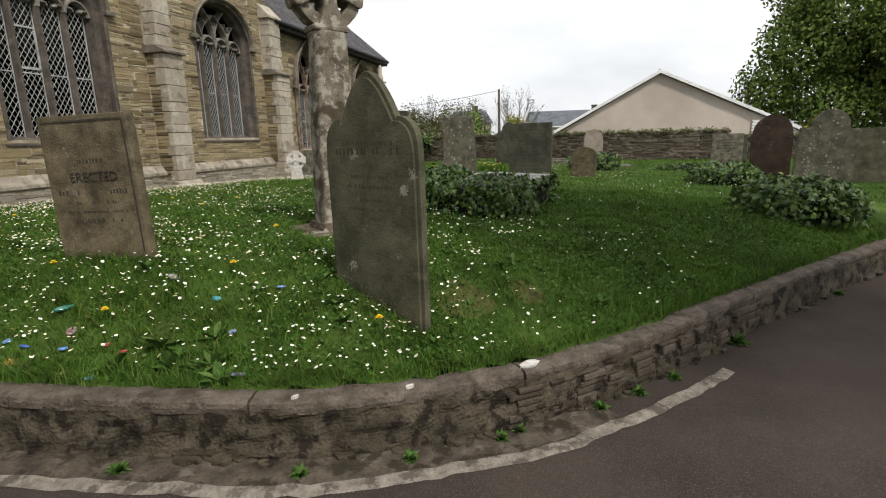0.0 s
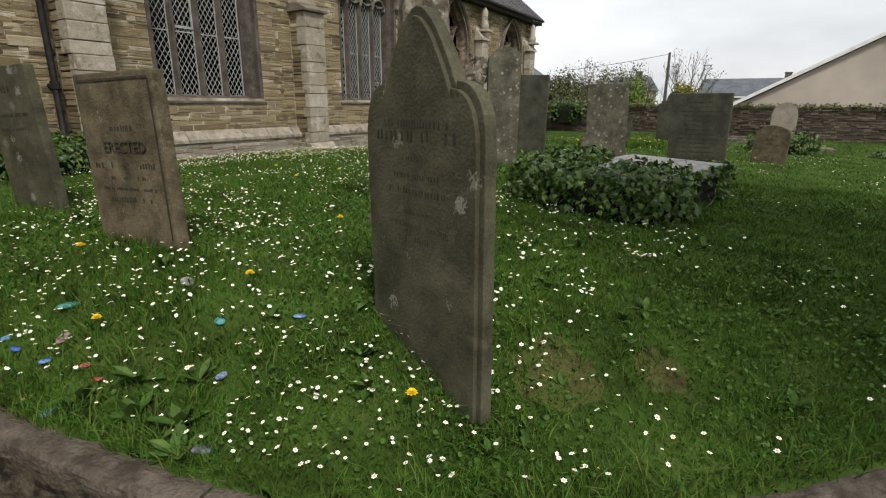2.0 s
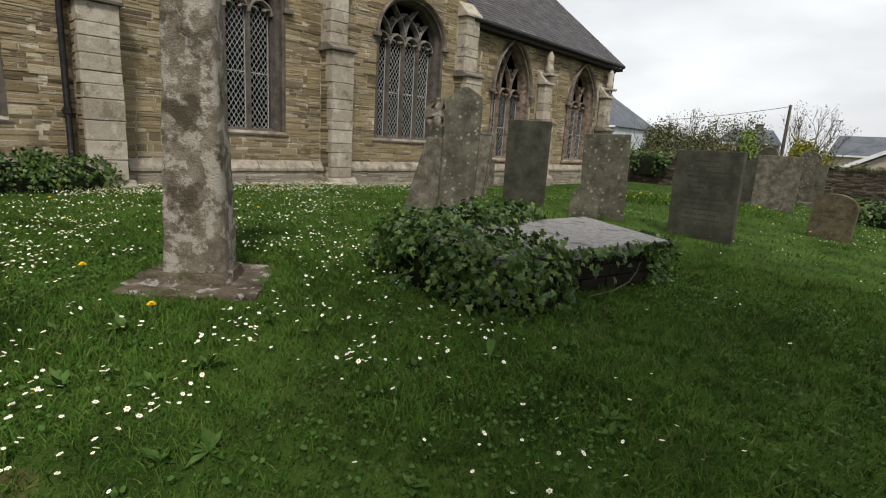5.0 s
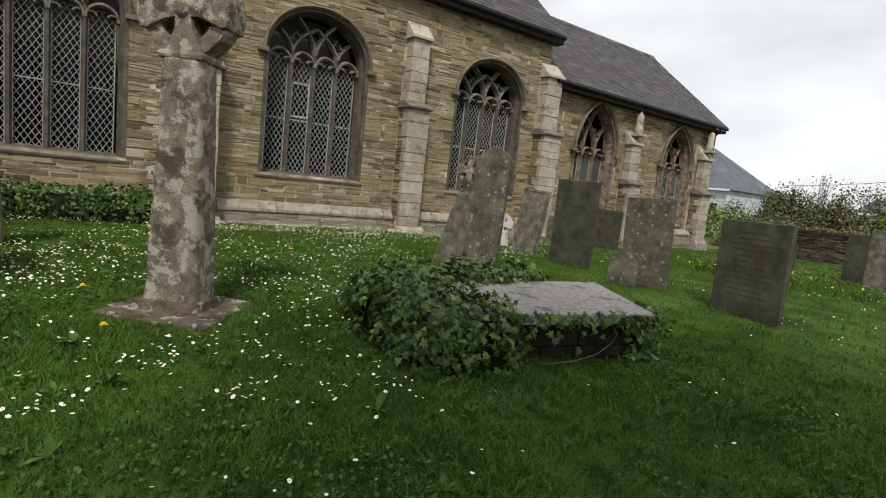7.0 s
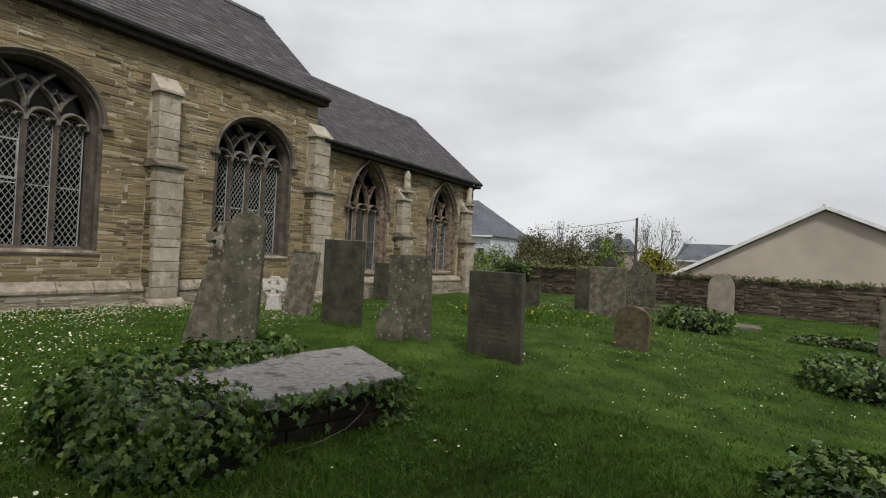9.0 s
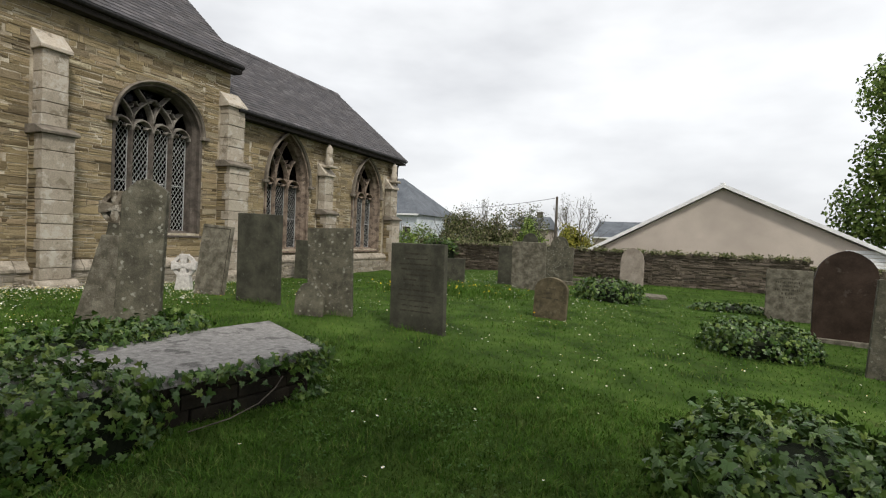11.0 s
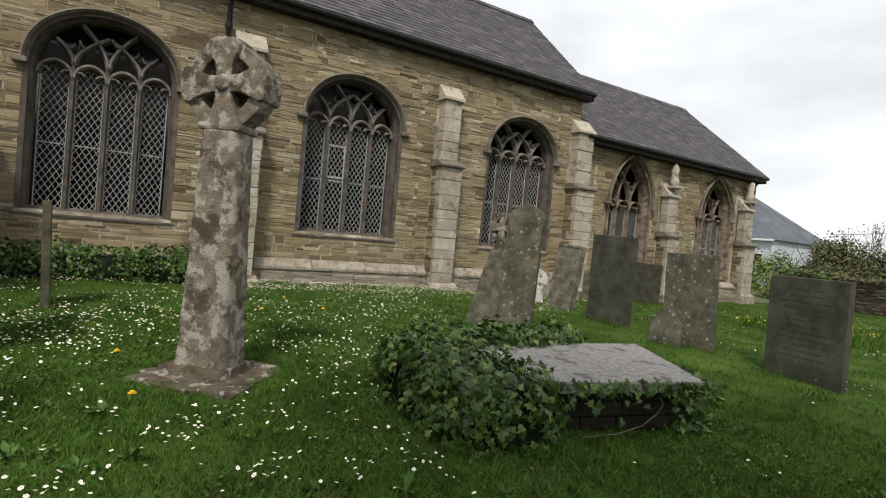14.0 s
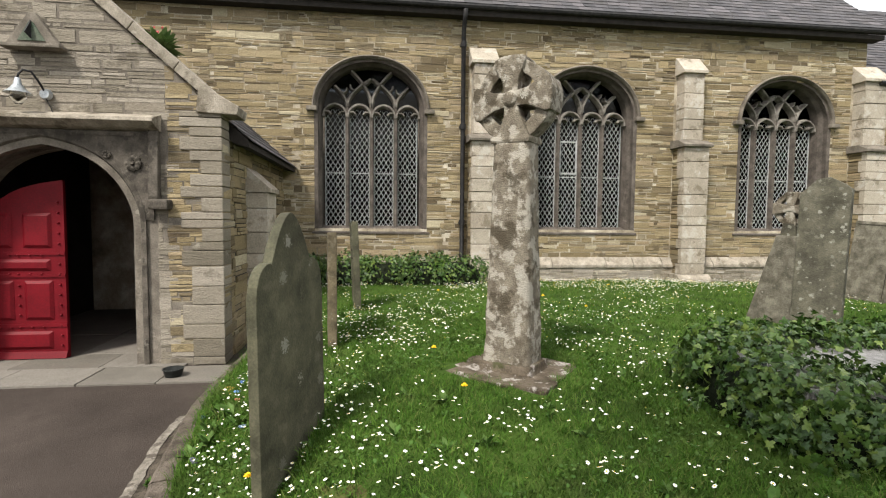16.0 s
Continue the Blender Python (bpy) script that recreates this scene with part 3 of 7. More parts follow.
def pierced_wall(name, y0, y1, z0, top, openings, x_front, x_back, material, parent):
    """A wall that faces x, with arched openings that go through it. top: a height or a function of y."""
    top_at = top if callable(top) else (lambda y: top)
    g = Geo()
    cuts = {y0, y1}
    for mid, half, sill, spring, apex, kind in openings:
        cuts |= {mid - half * math.cos(math.pi * k / 24) for k in range(25)}
    if callable(top):
        cuts |= {y0 + (y1 - y0) * k / 20 for k in range(21)}
    cuts = sorted(c for c in cuts if y0 - 1e-6 <= c <= y1 + 1e-6)

    def slab(a, b, lo_a, lo_b, hi_a, hi_b):
        g.add([(x_front, a, lo_a), (x_front, b, lo_b), (x_front, b, hi_b), (x_front, a, hi_a), (x_back, a, lo_a), (x_back, b, lo_b), (x_back, b, hi_b), (x_back, a, hi_a)],
              [(0, 1, 2, 3), (5, 4, 7, 6), (4, 5, 1, 0), (3, 2, 6, 7), (4, 0, 3, 7), (1, 5, 6, 2)])

    for a, b in zip(cuts, cuts[1:]):
        if b - a < 1e-5:
            continue
        hole = [o for o in openings if o[0] - o[1] < (a + b) / 2 < o[0] + o[1]]
        if not hole:
            slab(a, b, z0, z0, top_at(a), top_at(b))
            continue
        mid, half, sill, spring, apex, kind = hole[0]
        if sill > z0 + 0.01:
            slab(a, b, z0, z0, sill, sill)
        slab(a, b, arch_top(kind, half, spring, apex, a - mid), arch_top(kind, half, spring, apex, b - mid), top_at(a), top_at(b))
    return make(name, g, material, parent)


def rubble_rows(y0, y1, z0, z1, blocked, heights, seed, long=1.0, ragged=False):
    """Stones (a, b, lo, hi) in courses of a wall. blocked(lo, hi): spans of y that stay free."""
    r = random.Random(seed)
    stones = []
    if y1 - y0 > 2.2:
        y = y0
        while y < y1 - 1e-6:
            w = r.uniform(0.5, 1.7)
            w = y1 - y if y1 - y - w < 0.5 else w
            stones += rubble_rows(y, y + w, z0, z1, blocked, heights, r.randint(0, 9999), long, y0 + 0.1 < y and y + w < y1 - 0.1)
            y += w
        return stones
    z = z0
    while z < z1 - 0.02:
        h = min(r.choice(heights) * r.uniform(0.85, 1.15), z1 - z)
        spans = [(y0, y1)]
        for a, b in blocked(z, z + h):
            spans = [s for p, q in spans for s in ((p, min(q, a)), (max(p, b), q)) if s[1] - s[0] > 0.03]
        for a, b in spans:
            if ragged:
                a, b = (a + r.uniform(-0.16, 0.1) if a == y0 else a), (b + r.uniform(-0.1, 0.16) if b == y1 else b)
            y = a
            while y < b - 0.005:
                w = (r.uniform(0.07, 0.34) if r.random() < 0.45 else r.uniform(0.25, 0.72)) * long * (0.75 + 2.2 * min(h, 0.12))
                if b - y - w < 0.12:
                    w = b - y
                w = min(w, b - y)
                if h > 0.085 and r.random() < 0.22:
                    cut = z + h * r.uniform(0.4, 0.6)
                    stones += [(y, y + w, z, cut), (y, y + w, cut, z + h)]
                else:
                    stones.append((y, y + w, z, z + h))
                y += w
        z += h
    return stones


def stone_block(a, b, lo, hi, x, out, r, gap=0.009):
    """Corners and faces of one rough stone on a wall that faces x."""
    a, b, lo, hi = a + gap * r.uniform(0.4, 1.3), b - gap * r.uniform(0.4, 1.3), lo + gap * r.uniform(0.3, 1.0), hi - gap * r.uniform(0.3, 1.0)
    i = min(0.012, (hi - lo) * 0.2)
    j = lambda: r.uniform(-0.011, 0.011)
    skew = [r.uniform(-0.09, 0.09) * (hi - lo) for _ in range(4)]
    verts = [(x - 0.01, a, lo), (x - 0.01, b, lo), (x - 0.01, b, hi), (x - 0.01, a, hi)]
    verts += [(x + out * 0.75, a + j() * 0.3, lo + j() * 0.3), (x + out * 0.75, b + j() * 0.3, lo + j() * 0.3), (x + out * 0.75, b, hi), (x + out * 0.75, a, hi)]
    verts += [(x + out + j() * 0.5, a + i, lo + i * 0.7 + skew[0]), (x + out + j() * 0.5, b - i, lo + i * 0.7 + skew[1]), (x + out + j() * 0.5, b - i, hi - i * 0.7 + skew[2]), (x + out + j() * 0.5, a + i, hi - i * 0.7 + skew[3])]
    faces = [(8, 9, 10, 11)]
    for o in (0, 4):
        faces += [(o, o + 1, o + 5, o + 4), (o + 1, o + 2, o + 6, o + 5), (o + 2, o + 3, o + 7, o + 6), (o + 3, o, o + 4, o + 7)]
    return verts, faces


NEAR_STONES = []


M_PORCH_STONE = surface("porch_stone", [(0.15, 0.13, 0.098), (0.24, 0.21, 0.165), (0.19, 0.165, 0.125), (0.30, 0.265, 0.215), (0.21, 0.18, 0.14)], pick="object", scale=5, fine=30, bump=1.0, bed=4.0, stain=((0.085, 0.07, 0.05), 2.0, 0.57, 0.6), coat=((0.38, 0.35, 0.29), 6.0, 0.64, 0.5))


def lay_stones(name, stones, x, parent, material, seed, near=None, out=(0.002, 0.014)):
    """All stones of a wall in one mesh, but for those of the stretch that the path passes nearest, which are kept for pieces."""
    r = random.Random(seed)
    g = Geo()
    for s in stones:
        wave = 0.022 * math.sin(1.1 * s[0] + 1.9 * s[2]) + 0.012 * math.sin(3.7 * s[0] - 2.3 * s[2])
        s = (s[0] + r.uniform(-0.006, 0.006), s[1], s[2] + wave + r.uniform(-0.008, 0.006), s[3] + wave + r.uniform(-0.008, 0.006))
        o = r.uniform(*out)
        if near and near(s):
            NEAR_STONES.append((s, x, o, parent, material))
            continue
        g.add(*stone_block(*s, x, o, r))
    return tagged(make(name, g, material, parent), kind="stuff") if g.v else None


W_MAIN = [(3.22, 1.03, 1.56, 3.92, 4.82, "round"), (7.63, 1.03, 1.56, 3.92, 4.82, "round"), (12.15, 1.03, 1.56, 3.92, 4.82, "round")]
W_EAST = [(16.37, 0.88, 1.15, 3.15, 4.62, "pointed"), (20.68, 0.88, 1.15, 3.15, 4.50, "pointed")]
PORCH_MID = -0.42

church = thing("church", "medieval stone church with tall leaded windows and slate roofs", "church", kind="structure")
pierced_wall("wall_nave", -9.0, END1, 0.0, 5.95, W_MAIN, FACE, FACE - 0.7, M_MORTAR, church)
pierced_wall("wall_chancel", END1, END2, 0.0, 4.95, W_EAST, FACE - 0.06, FACE - 0.7, M_MORTAR, church)
g = Geo()
g.box(-16.0, FACE - 0.7, END2 - 0.6, END2, 0, 4.95).box(-16.0, FACE - 0.7, -9.0, -8.4, 0, 5.95).box(-16.6, -16.0, -9.0, END2, 0, 5.95)
g.prism([(FACE - 0.02, 4.95), (-12.1, 7.7), (-15.6, 4.95)], END2 - 0.55, END2 - 0.01, "y")
g.prism([(FACE - 0.02, 5.95), (-11.6, 8.65), (-14.6, 5.95)], END1 - 0.4, END1 - 0.01, "y")
make("wall_far_sides", g, M_HOOD, church)
# Floor coloured dark, so the gloom seen through the windows is painted in.
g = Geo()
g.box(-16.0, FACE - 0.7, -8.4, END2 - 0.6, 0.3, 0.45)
make("church_floor", g, M_INTERIOR_SHADE, church)


def hole_spans(openings, grow, extra=()):
    def blocked(lo, hi):
        z = (lo + hi) / 2
        out = [(a, b) for a, b, p, q in extra if hi > p and lo < q]
        for mid, half, sill, spring, apex, kind in openings:
            if z < sill - 0.10 or z > apex + grow:
                continue
            if z <= spring:
                out.append((mid - half - grow, mid + half + grow))
            else:
                h2, a2 = half + grow, apex + grow
                s = 0.0
                while s < h2 and arch_top(kind, h2, spring, a2, s) > z:
                    s += 0.02
                out.append((mid - s, mid + s))
        return out
    return blocked


BUTTRESSES = [(5.15, 5.70), (9.55, 10.09), (13.72, 14.36)]
butt_cuts = [(a, b, 0, 5.0) for a, b in BUTTRESSES]
HEIGHTS = [0.03, 0.04, 0.045, 0.055, 0.07, 0.09, 0.13]
near_church = lambda s: 3.0 < (s[0] + s[1]) / 2 < 10.2 and s[2] > 0.95 and s[3] < 1.62
lay_stones("masonry", rubble_rows(-9.0, END1, 0.95, 5.9, hole_spans(W_MAIN, 0.065, butt_cuts + [(-2.6, 1.4, 0, 3.0)]), HEIGHTS, 3, 1.1), FACE, church, M_RUBBLE, 5, near_church)
lay_stones("masonry", rubble_rows(END1, END2, 0.95, 4.9, hole_spans(W_EAST, 0.065, [(13.7, 14.36, 0, 5), (17.75, 18.35, 0, 4), (21.9, 22.9, 0, 4)]), HEIGHTS, 4, 1.0), FACE - 0.06, church, M_RUBBLE, 6)
lay_stones("masonry", rubble_rows(1.6, END2, 0.25, 0.78, hole_spans([], 0, butt_cuts), [0.03, 0.045, 0.07, 0.1], 8, 1.2), FACE + 0.12, church, M_PLINTH_RUBBLE, 9)
g = Geo()
g.box(FACE - 0.02, FACE + 0.12, 1.55, END2 + 0.1, 0.0, 0.78)
make("plinth", g, M_MORTAR, church)
y = 1.56
while y < END2:
    w = rnd.uniform(0.6, 1.3)
    g = Geo()
    g.prism([(FACE - 0.01, 0.78), (FACE + 0.155, 0.78), (FACE + 0.155, 0.84), (FACE + 0.025, 0.99), (FACE - 0.01, 0.99)], y, min(y + w - 0.012, END2 + 0.1), "y")
    make("plinth_coping", g, M_PLINTH, church, bevel=0.008)
    y += w


def segment(p, q, k):
    return (p[0] + (q[0] - p[0]) * k, p[1] + (q[1] - p[1]) * k)


def church_window(number, o, lights, lattice=0.105, tall=0.165, stone=M_WINDOW_STONE, t=0.0055):
    mid, half, sill, spring, apex, kind = o
    win = thing("window_%d" % number, "tall arched stone window with mullions, tracery and diamond leaded panes", "window", "church windows", "structure")
    y0, y1 = mid - half, mid + half
    g = Geo()
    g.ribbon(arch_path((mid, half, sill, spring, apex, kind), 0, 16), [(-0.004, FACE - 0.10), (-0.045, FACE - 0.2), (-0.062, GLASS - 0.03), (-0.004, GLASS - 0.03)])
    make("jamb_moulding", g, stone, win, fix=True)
    g = Geo()
    g.ribbon(arch_path((mid, half, sill, spring, apex, kind), 0.07, 16), [(0.0, FACE - 0.03), (0.0, FACE + 0.012), (-0.072, FACE + 0.004), (-0.072, FACE - 0.12)])
    make("dressed_surround", g, stone, win, fix=True)
    g = Geo()
    g.ribbon(arch_path((mid, half, sill, spring, apex, kind), 0.05, 16, foot=spring - 0.02), [(0.055, FACE - 0.02), (0.06, FACE + 0.08), (0.03, FACE + 0.11), (0.0, FACE + 0.07), (-0.01, FACE - 0.02)])
    make("hood_mould", g, M_HOOD, win, fix=True)
    for side in (-1, 1):
        g = Geo()
        yy = mid + side * (half + 0.11)
        g.box(FACE - 0.02, FACE + 0.11, yy - 0.10, yy + 0.10, spring - 0.09, spring + 0.0)
        make("label_stop", g, M_HOOD, win, bevel=0.02)
    g = Geo()
    g.prism([(FACE + 0.03, sill - 0.10), (FACE + 0.03, sill - 0.06), (GLASS, sill + 0.06), (GLASS - 0.08, sill + 0.06), (GLASS - 0.08, sill - 0.10)], y0 - 0.12, y1 + 0.12, "y")
    make("window_sill", g, stone, win, bevel=0.008)
    inner = half - 0.06
    step = 2 * inner / lights
    bar = 0.045 if lights == 4 else 0.05
    light_top = spring - 0.03
    mull = [mid - inner + step * k for k in range(lights + 1)]
    for y in mull[1:-1]:
        g = Geo()
        z1 = arch_top(kind, half, spring, apex, y - mid) - 0.02
        z1 = min(z1, light_top + 0.28)
        g.prism([(GLASS - 0.06, y - bar), (GLASS + 0.03, y - bar), (GLASS + 0.11, y - bar * 0.45), (GLASS + 0.11, y + bar * 0.45), (GLASS + 0.03, y + bar), (GLASS - 0.06, y + bar)], sill, z1, "z")
        make("mullion", g, stone, win)
    # tracery
    wide = 1.35 if lights == 4 else 1.0
    rib = [(c * wide, x) for c, x in ((0.034, GLASS - 0.05), (0.028, GLASS + 0.05), (0.011, GLASS + 0.13), (-0.011, GLASS + 0.13), (-0.028, GLASS + 0.05), (-0.034, GLASS - 0.05))]
    carved = M_TRACERY if lights == 4 else stone
    for a, b in zip(mull, mull[1:]):
        g = Geo()
        head = arch_path(((a + b) / 2, step / 2 - 0.01, 0, light_top - 0.10, light_top + 0.15, "pointed"), 0, 7, foot=9)
        g.ribbon(head, rib)
        m = (a + b) / 2
        for s in (-1, 1):
            g.ribbon([(m + s * step * 0.38, light_top + 0.0), (m + s * step * 0.24, light_top - 0.0), (m + s * step * 0.15, light_top - 0.05)], [(c * 0.7, x) for c, x in rib])
        make("light_head", g, carved, win, fix=True)
    g = Geo()
    for k, y in enumerate(mull[1:-1], 1):
        z0 = light_top + 0.12
        for s in (-1, 1):
            reach = step * 1.02
            pts = []
            for j in range(9):
                u = j / 8
                yy = y + s * reach * (u ** 1.35) * 0.95
                zz = z0 + (apex - z0) * (0.93 * u ** 0.72) * (1.0 if k == lights // 2 else 0.72)
                if abs(yy - mid) > half - 0.06 or zz > arch_top(kind, half, spring, apex, yy - mid) - 0.05:
                    break
                pts.append((yy, zz))
            if len(pts) > 2:
                g.ribbon(pts, rib)
                tip = segment(pts[len(pts) // 2], pts[len(pts) // 2 - 1], 0.5)
                g.ribbon([tip, (tip[0] - s * step * 0.16, tip[1] + 0.05), (tip[0] - s * step * 0.2, tip[1] + 0.12)], [(c * 0.6, x) for c, x in rib])
    make("tracery", g, carved, win, fix=True)
    # glass and leading, one leaf a light
    for k, (a, b) in enumerate(zip(mull, mull[1:])):
        p, q, lo, hi = a + bar + 0.004, b - bar - 0.004, sill + 0.05, light_top + 0.06
        g = Geo()
        g.box(GLASS - 0.012, GLASS - 0.006, p - 0.02, q + 0.02, lo - 0.02, hi)
        pane = make("pane", g, M_GLASS, win)
        g = Geo()
        count = max(3, round((q - p) / lattice))
        cw = (q - p) / count
        ch = cw * tall / lattice
        for s in (-1, 1):
            n = -int((hi - lo) / ch) - 2
            while n < count + 2:
                # a line through (n * cw, 0) rising ch for every cw to the side
                pts = []
                y_a = p + n * cw if s > 0 else q - n * cw
                u0, u1 = 0.0, (hi - lo) / ch
                # clip to the light's width
                for u in (0.0, u1):
                    pts.append((y_a + s * u * cw, lo + u * ch))
                (ya, za), (yb, zb) = pts
                lo_u = max(0.0, ((p - ya) if s > 0 else (ya - q)) / cw)
                hi_u = min(u1, ((q - ya) if s > 0 else (ya - p)) / cw)
                if hi_u - lo_u > 0.05:
                    A = (ya + s * lo_u * cw, lo + lo_u * ch)
                    B = (ya + s * hi_u * cw, lo + hi_u * ch)
                    L = math.hypot(B[0] - A[0], B[1] - A[1])
                    ny, nz = -(B[1] - A[1]) / L * t, (B[0] - A[0]) / L * t
                    g.add([(GLASS - 0.004, A[0] - ny, A[1] - nz), (GLASS - 0.004, B[0] - ny, B[1] - nz), (GLASS - 0.004, B[0] + ny, B[1] + nz), (GLASS - 0.004, A[0] + ny, A[1] + nz),
                           (GLASS + 0.003, A[0], A[1]), (GLASS + 0.003, B[0], B[1])], [(0, 1, 5, 4), (3, 4, 5, 2)])
                n += 1
        make("leading", g, M_LEAD, pane)
        g = Geo()
        for yy in (p, q):
            g.box(GLASS - 0.01, GLASS + 0.008, yy - 0.008, yy + 0.008, lo - 0.01, hi)
        for zz in ((lo + hi) / 2 - 0.1, lo):
            g.box(GLASS - 0.01, GLASS + 0.012, p, q, zz - 0.009, zz + 0.009)
        make("saddle_bars", g, M_LEAD, pane)
        if number == 2 and k == 1:
            g = Geo()
            za, zb = lo + 1.15, lo + 1.82
            for box in ((p, p + 0.03, za, zb), (q - 0.03, q, za, zb), (p, q, za - 0.02, za + 0.02), (p, q, zb - 0.015, zb + 0.015)):
                g.box(GLASS - 0.004, GLASS + 0.02, *box)
            make("opening_casement", g, M_LEAD, pane, "pale metal casement")
    g = Geo()
    g.box(GLASS - 0.03, GLASS - 0.022, y0, y1, light_top, apex + 0.1)
    make("upper_glass", g, M_GLASS, win)
    return win


for n, o in enumerate(W_MAIN, 1):
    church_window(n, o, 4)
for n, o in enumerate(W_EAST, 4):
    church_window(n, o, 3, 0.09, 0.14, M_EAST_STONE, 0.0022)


def buttress(y0, y1, x_low, x_high, z_set, z_top, z_foot=0.66, label="two-stage buttress of pale dressed stone with sloping caps"):
    b = thing("buttress", label, "buttress", "buttresses of the church", "structure")
    g = Geo()
    g.box(FACE, x_low + 0.13, y0 - 0.12, y1 + 0.12, 0.1, z_foot - 0.09)
    make("footing", g, M_PLINTH, b, bevel=0.02)
    g = Geo()
    g.prism([(FACE - 0.02, z_foot - 0.09), (x_low + 0.11, z_foot - 0.09), (x_low + 0.01, z_foot), (FACE - 0.02, z_foot)], y0 - 0.09, y1 + 0.09, "y")
    make("footing_slope", g, M_PLINTH, b, bevel=0.012)
    z = z_foot
    while z < z_set - 0.03:
        h = min(rnd.uniform(0.17, 0.34), z_set - z)
        if z_set - z - h < 0.08:
            h = z_set - z
        split = x_low - rnd.choice([0.13, 0.2, 0.26])
        e = [rnd.uniform(-0.008, 0.008) for _ in range(3)]
        g = Geo()
        g.box(split, x_low + e[0], y0 + e[1], y1 + e[2], z + 0.004, z + h - 0.004)
        make("quoin", g, M_DRESSED, b, bevel=0.012)
        zz = z
        while zz < z + h - 0.02:
            hh = min(rnd.uniform(0.05, 0.11), z + h - zz)
            g = Geo()
            g.box(FACE - 0.02, split - 0.005, y0 + rnd.uniform(0.0, 0.025), y1 - rnd.uniform(0.0, 0.025), zz + 0.004, zz + hh - 0.004)
            make("side_stone", g, M_RUBBLE_PIECE, b, bevel=0.008)
            zz += hh
        z += h
    g = Geo()
    g.prism([(FACE - 0.02, z_set), (x_low + 0.06, z_set), (x_low + 0.07, z_set + 0.05), (x_high, z_set + 0.16), (FACE - 0.02, z_set + 0.16)], y0 - 0.06, y1 + 0.06, "y")
    make("set_off", g, M_HOOD, b, bevel=0.01)
    z = z_set + 0.16
    while z < z_top - 0.03:
        h = min(rnd.uniform(0.2, 0.42), z_top - z)
        g = Geo()
        g.box(FACE - 0.02, x_high + rnd.uniform(-0.008, 0.008), y0 + 0.05 + rnd.uniform(0, 0.01), y1 - 0.05, z + 0.004, z + h - 0.004)
        make("quoin", g, M_DRESSED, b, bevel=0.012)
        z += h
    g = Geo()
    g.prism([(FACE - 0.03, z_top), (x_high + 0.05, z_top), (x_high + 0.05, z_top + 0.06), (FACE - 0.03, z_top + 0.42)], y0 + 0.0, y1 - 0.0, "y")
    make("sloping_cap", g, M_DRESSED, b, bevel=0.012)
    return b


for a, b in BUTTRESSES:
    buttress(a, b, -8.30, -8.46, 3.28, 4.80)
for (a, b), top in (((17.75, 18.3), 2.9), ((22.0, 22.6), 2.9)):
    bt = buttress(a, b, -8.36, -8.5, 2.3, 3.55, label="weathered small buttress with a carved pinnacle")
    g = Geo()
    m = (a + b) / 2
    g.tube([(-8.55, m, 3.85), (-8.55, m, 4.05), (-8.55, m, 4.2), (-8.55, m, 4.45), (-8.55, m, 4.6)], [0.13, 0.15, 0.10, 0.12, 0.03], 8)
    make("pinnacle", g, M_DRESSED, bt, smooth=True)
    g = Geo()
    g.box(FACE - 0.04, -8.33, m - 0.2, m + 0.2, 3.82, 3.9)
    make("ledge", g, M_DRESSED, bt, bevel=0.02)


# roofs
NEAR_SLATES = []


def slate_slope(name, y0, y1, eave, ridge, seed, parent, near=None, row=0.17, wide=0.26):
    """Slates in rows on a slope that runs along y, from eave (x, z) to ridge (x, z)."""
    r = random.Random(seed)
    ex, ez = eave
    rx, rz = ridge
    length = math.hypot(rx - ex, rz - ez)
    sx, sz = (rx - ex) / length, (rz - ez) / length
    nx, nz = -sz, sx
    if nz < 0:
        nx, nz = -nx, -nz
    g = Geo()
    k, d = 0, 0.0
    while d < length - 0.02:
        y = y0 - (wide / 2 if k % 2 else 0)
        while y < y1:
            w = wide * r.uniform(0.85, 1.15)
            a, b = max(y, y0) + 0.003, min(y + w, y1) - 0.003
            if b - a > 0.04:
                lift, tail = 0.012 + r.uniform(0, 0.006), min(row * 1.25, length - d)
                v = []
                for s, up in ((0.0 - r.uniform(0, 0.008), lift), (tail, 0.002)):
                    for yy in (a, b):
                        v.append((ex + sx * (d + s) + nx * up, yy, ez + sz * (d + s) + nz * up))
                for s, up in ((0.0, lift - 0.009),):
                    for yy in (a, b):
                        v.append((ex + sx * (d + s) + nx * up, yy, ez + sz * (d + s) + nz * up))
                g.add(v, [(0, 1, 3, 2), (4, 5, 1, 0), (0, 2, 4), (1, 5, 3)])
            y += w
        d += row
        k += 1
    return tagged(make(name, g, M_SLATE_ROOF, parent), kind="stuff")


roof = thing("church_roof", "steep grey slate church roof with dark eaves", "roof", kind="structure")
R1_E, R1_R, R2_E, R2_R = (-8.47, 5.93), (-11.6, 8.82), (-8.45, 4.84), (-12.1, 7.86)
for nm, y0, y1, e, rr, far in (("roof_deck", -9.2, 14.22, R1_E, R1_R, (-14.9, 5.86)), ("roof_deck", 14.1, 23.1, R2_E, R2_R, (-15.8, 4.84))):
    g = Geo()
    g.prism([e, rr, (rr[0], rr[1] - 0.14), (e[0] - 0.02, e[1] - 0.13)], y0, y1, "y")
    g.prism([rr, far, (far[0], far[1] - 0.13), (rr[0], rr[1] - 0.14)], y0, y1, "y")
    make(nm, g, M_DARK_WOOD, roof)
slate_slope("slates", -9.2, 14.25, R1_E, R1_R, 21, roof)
slate_slope("slates", 14.0, 23.15, R2_E, R2_R, 22, roof, row=0.16)
